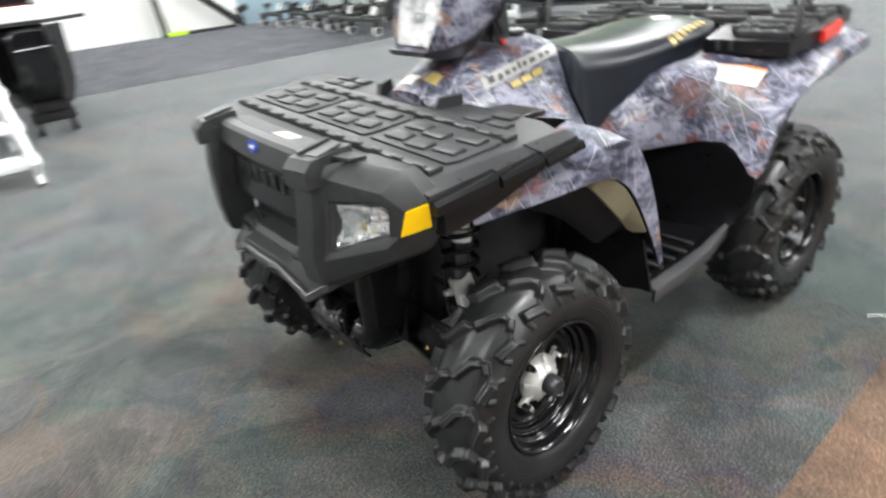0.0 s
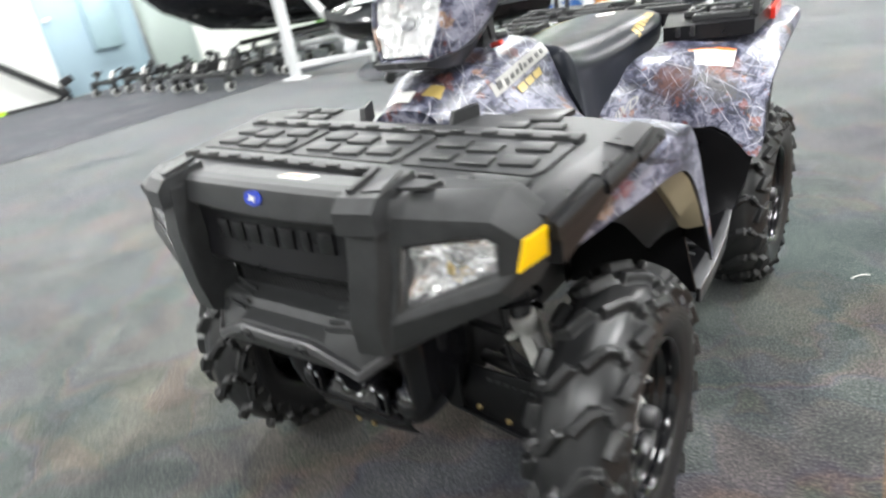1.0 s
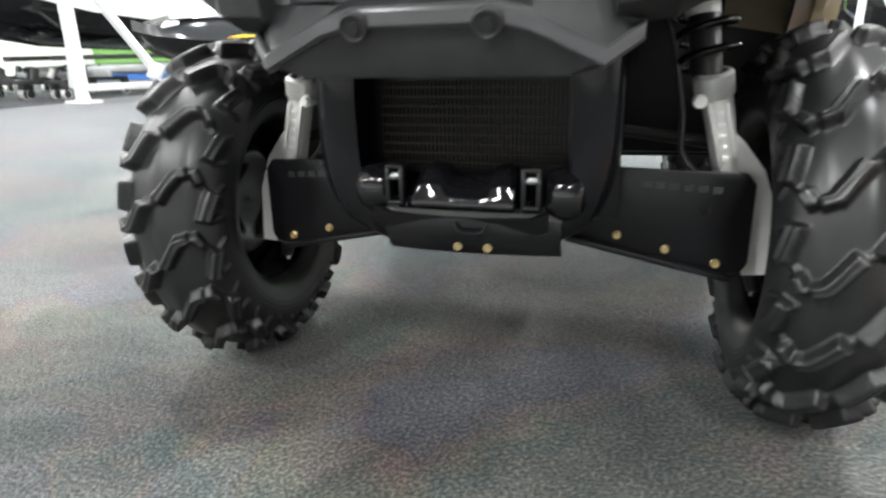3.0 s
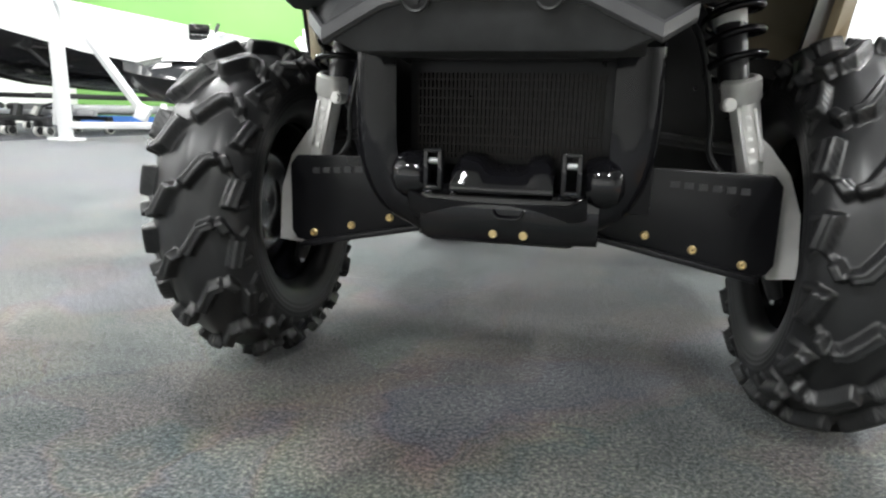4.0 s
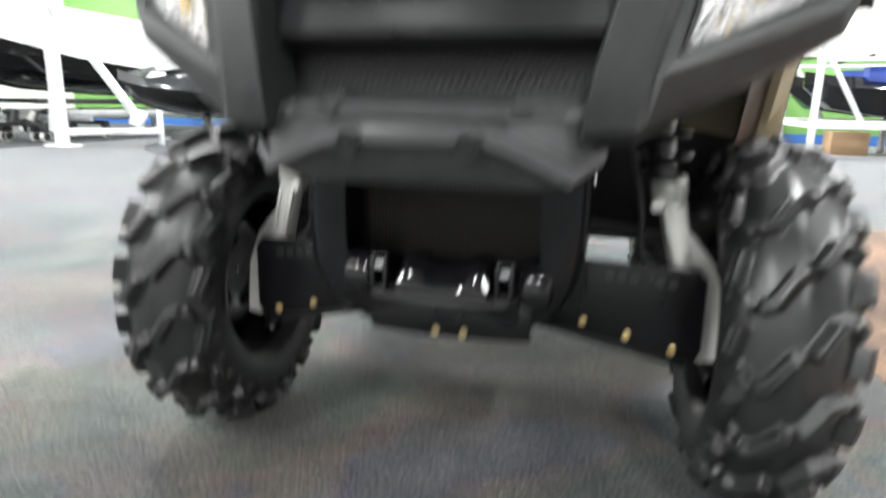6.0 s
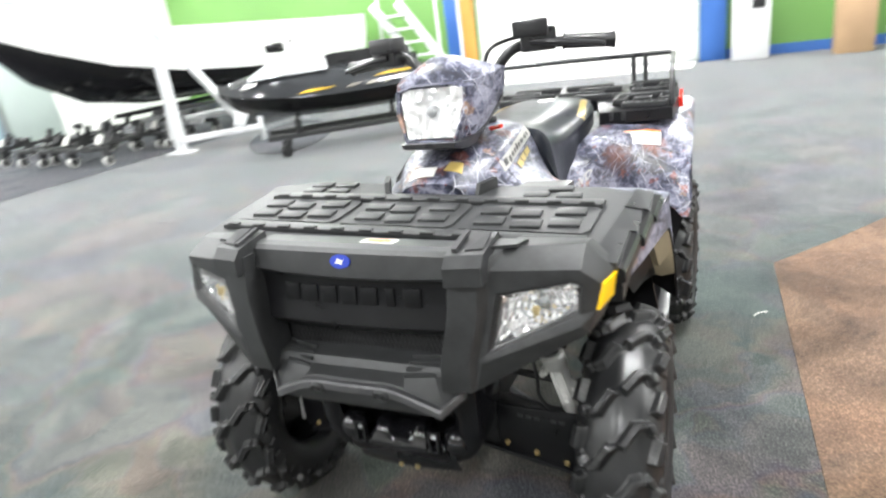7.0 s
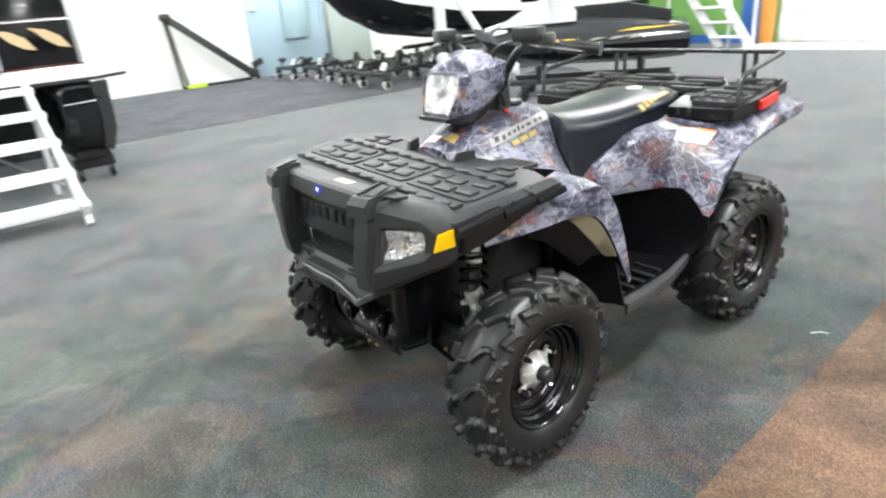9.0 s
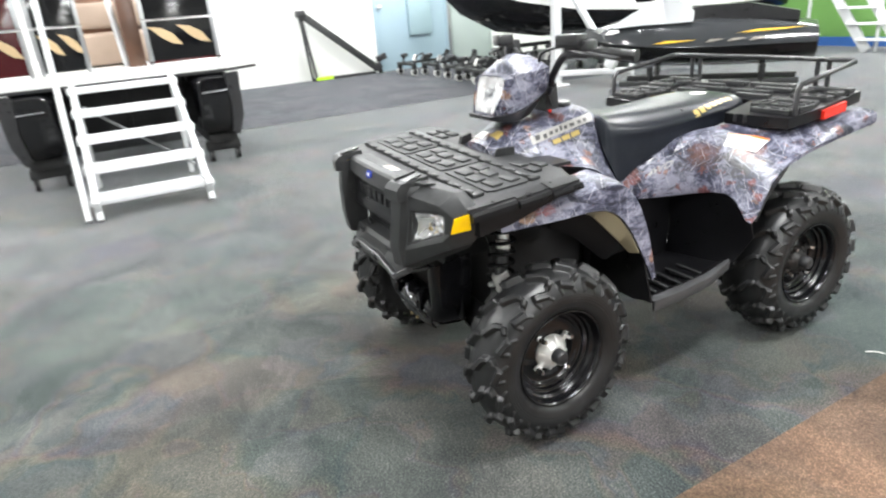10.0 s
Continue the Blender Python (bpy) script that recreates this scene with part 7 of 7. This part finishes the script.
        for x, z in ((0.212, 0.310), (0.284, 0.292), (0.357, 0.274)):
            bm = bm_new()
            lathe(bm, [(0.0072, 0.002), (0.0072, -0.002), (0.0058, -0.003), (0.0050, -0.0055), (0.003, -0.0055), (0.0025, -0.003), (0.001, -0.003)], (s * x, -0.067, z), 12, "y")
            part("bolt", bm, M_BRASS, arm, "", 30)
        # strut casting
        bm = bm_new()
        tube(bm, [(s * 0.333, -0.028, 0.548), (s * 0.345, -0.026, 0.490), (s * 0.362, -0.022, 0.410), (s * 0.372, -0.016, 0.360)], [0.0225, 0.0215, 0.0185, 0.020], 18)
        st = part("strut_casting", bm, M_ALU, quad, "cast aluminium strut and knuckle", 40)
        bm = bm_new()
        prism(bm, [(s * x, -0.030, z) for x, z in ((0.364, 0.470), (0.384, 0.452), (0.416, 0.410), (0.438, 0.350), (0.446, 0.250), (0.402, 0.246), (0.396, 0.300), (0.360, 0.380))], (0, 0.030, 0))
        part("knuckle_web", bm, M_ALU, st, "", 30, 0.006, 3)
        bm = bm_new()
        lathe(bm, [(0.026, 0.0), (0.0285, 0.004), (0.0285, 0.032), (0.024, 0.036), (0.019, 0.036)], (0, 0, 0), 24, "z")
        bm.transform(pose(s * 0.336, -0.028, 0.518, 12, -s * 11, 0))
        part("clamp_collar", bm, M_ALU, st, "cast aluminium clamp collar", 40)
        for u0, u1 in (((0.328, 0.508), (0.352, 0.416)), ((0.352, 0.508), (0.372, 0.430))):
            bm = bm_new()
            beam(bm, (s * u0[0], -0.046, u0[1]), (s * u1[0], -0.041, u1[1]), 0.006, 0.010, (0, 1, 0))
            part("web_rib", bm, M_ALU, st, "", 30, 0.002)
        bm = bm_new()
        disc(bm, (s * 0.315, -0.044, 0.512), 0.010, 0.026, "y", 18)
        part("pinch_boss", bm, M_ALU, st, "", 30, 0.003)
        bm = bm_new()
        disc(bm, (s * 0.313, -0.062, 0.512), 0.0075, 0.012, "y", 6)
        part("pinch_bolt", bm, M_ALU, st, "", 30, 0.002)
        for k in range(5):
            bm = bm_new()
            box(bm, (s * (0.3445 + 0.0036 * k), -0.0465 + 0.0008 * k, 0.492 - 0.016 * k), (0.010, 0.004, 0.009))
            part("raised_mark", bm, M_ALU, st, "", 30, 0.001)
        bm = bm_new()
        tube(bm, [(s * 0.323, -0.025, 0.54), (s * 0.308, 0.0, 0.66)], 0.022, 16)
        part("strut_body", bm, M_SMOOTH, st, "black strut body")
        bm = bm_new()
        tube(bm, [(s * 0.311, -0.006, 0.628), (s * 0.308, 0.0, 0.655)], 0.0245, 16)
        part("strut_band", bm, M_LABEL, st, "pale strut band")
        bm = bm_new()
        tube(bm, [(s * 0.308, 0.0, 0.66), (s * 0.295, 0.022, 0.80)], 0.020, 16)
        part("strut_rod", bm, M_ALU, st)
        bm = bm_new()
        lo, hi, turns = Vector((s * 0.323, -0.025, 0.552)), Vector((s * 0.295, 0.022, 0.80)), 7.0
        ax = (hi - lo).normalized()
        e1 = ax.orthogonal().normalized()
        e2 = ax.cross(e1)
        tube(bm, [lo + (hi - lo) * (k / 130) + 0.041 * (e1 * math.cos(2 * math.pi * turns * k / 130) + e2 * math.sin(2 * math.pi * turns * k / 130)) for k in range(131)], 0.0062, 8)
        part("coil_spring", bm, M_GLOSS, st, "glossy black coil spring", 60)
        bm = bm_new()
        tube(bm, [(s * 0.418, 0.02, 0.250), (s * 0.432, 0.022, 0.205)], [0.016, 0.012], 12)
        part("ball_joint", bm, M_SMOOTH, st)
        bm = bm_new()
        disc(bm, (s * 0.434, 0.024, 0.200), 0.009, 0.014, "z", 6)
        part("castle_nut", bm, M_CHROME, st)
        bm = bm_new()
        disc(bm, (s * 0.395, FRONT_Y, 0.309), 0.074, 0.008, "x", 32)
        part("brake_disc", bm, grained("rusty_steel", (0.16, 0.085, 0.05), 0.55, 0.6, 60.0, 0.4, 0.1), st, "rusty brake disc", 30)
        bm = bm_new()
        tube(bm, [(s * 0.14, 0.02, 0.47), (s * 0.37, 0.02, 0.44)], 0.010, 8)
        part("tie_rod", bm, M_DARK, quad)
        bm = bm_new()
        tube(bm, [(s * 0.14, 0.05, 0.36), (s * 0.38, 0.045, 0.318)], 0.016, 10)
        part("drive_shaft", bm, M_DARK, quad)
        bm = bm_new()
        tube(bm, smooth_path([(s * 0.20, -0.02, 0.66), (s * 0.262, -0.03, 0.62), (s * 0.292, -0.045, 0.50), (s * 0.296, -0.045, 0.44), (s * 0.325, -0.045, 0.405), (s * 0.39, -0.02, 0.38)], 6), 0.0045, 8)
        part("brake_hose", bm, M_RUBBER, quad, "black brake hose")


underside()


def settle():
    """The sprung body leans a little towards +x on its suspension."""
    firm = {"wheel", "front_arm", "strut_casting", "tie_rod", "drive_shaft", "rear_axle", "rear_arm", "skid_plate"}
    def hang(ob, tilted=False):
        for ch in ob.children:
            if ch.name.split(".")[0] in firm:
                continue
            n = len(ch.data.vertices)
            co = np.empty(n * 3, np.float32)
            ch.data.vertices.foreach_get("co", co)
            co = co.reshape(-1, 3)
            h = np.clip((co[:, 2] - 0.60) / 0.30, 0, 1)
            co[:, 0] = co[:, 0] * (1 - 0.045 * h) + 0.022 * h
            if tilted or ch.name.split(".")[0] == "front_rack":
                co[:, 2] += -0.014 - 0.035 * co[:, 0] + 0.06 * (co[:, 1] + 0.15)
            if ch.name.split(".")[0] in ("hood_bar", "badge", "star", "warning_sticker", "print_bar"):
                co[:, 2] -= 0.018 * co[:, 0]
            ch.data.vertices.foreach_set("co", co.ravel())
            hang(ch, tilted or ch.name.split(".")[0] == "front_rack")
    hang(quad)


settle()
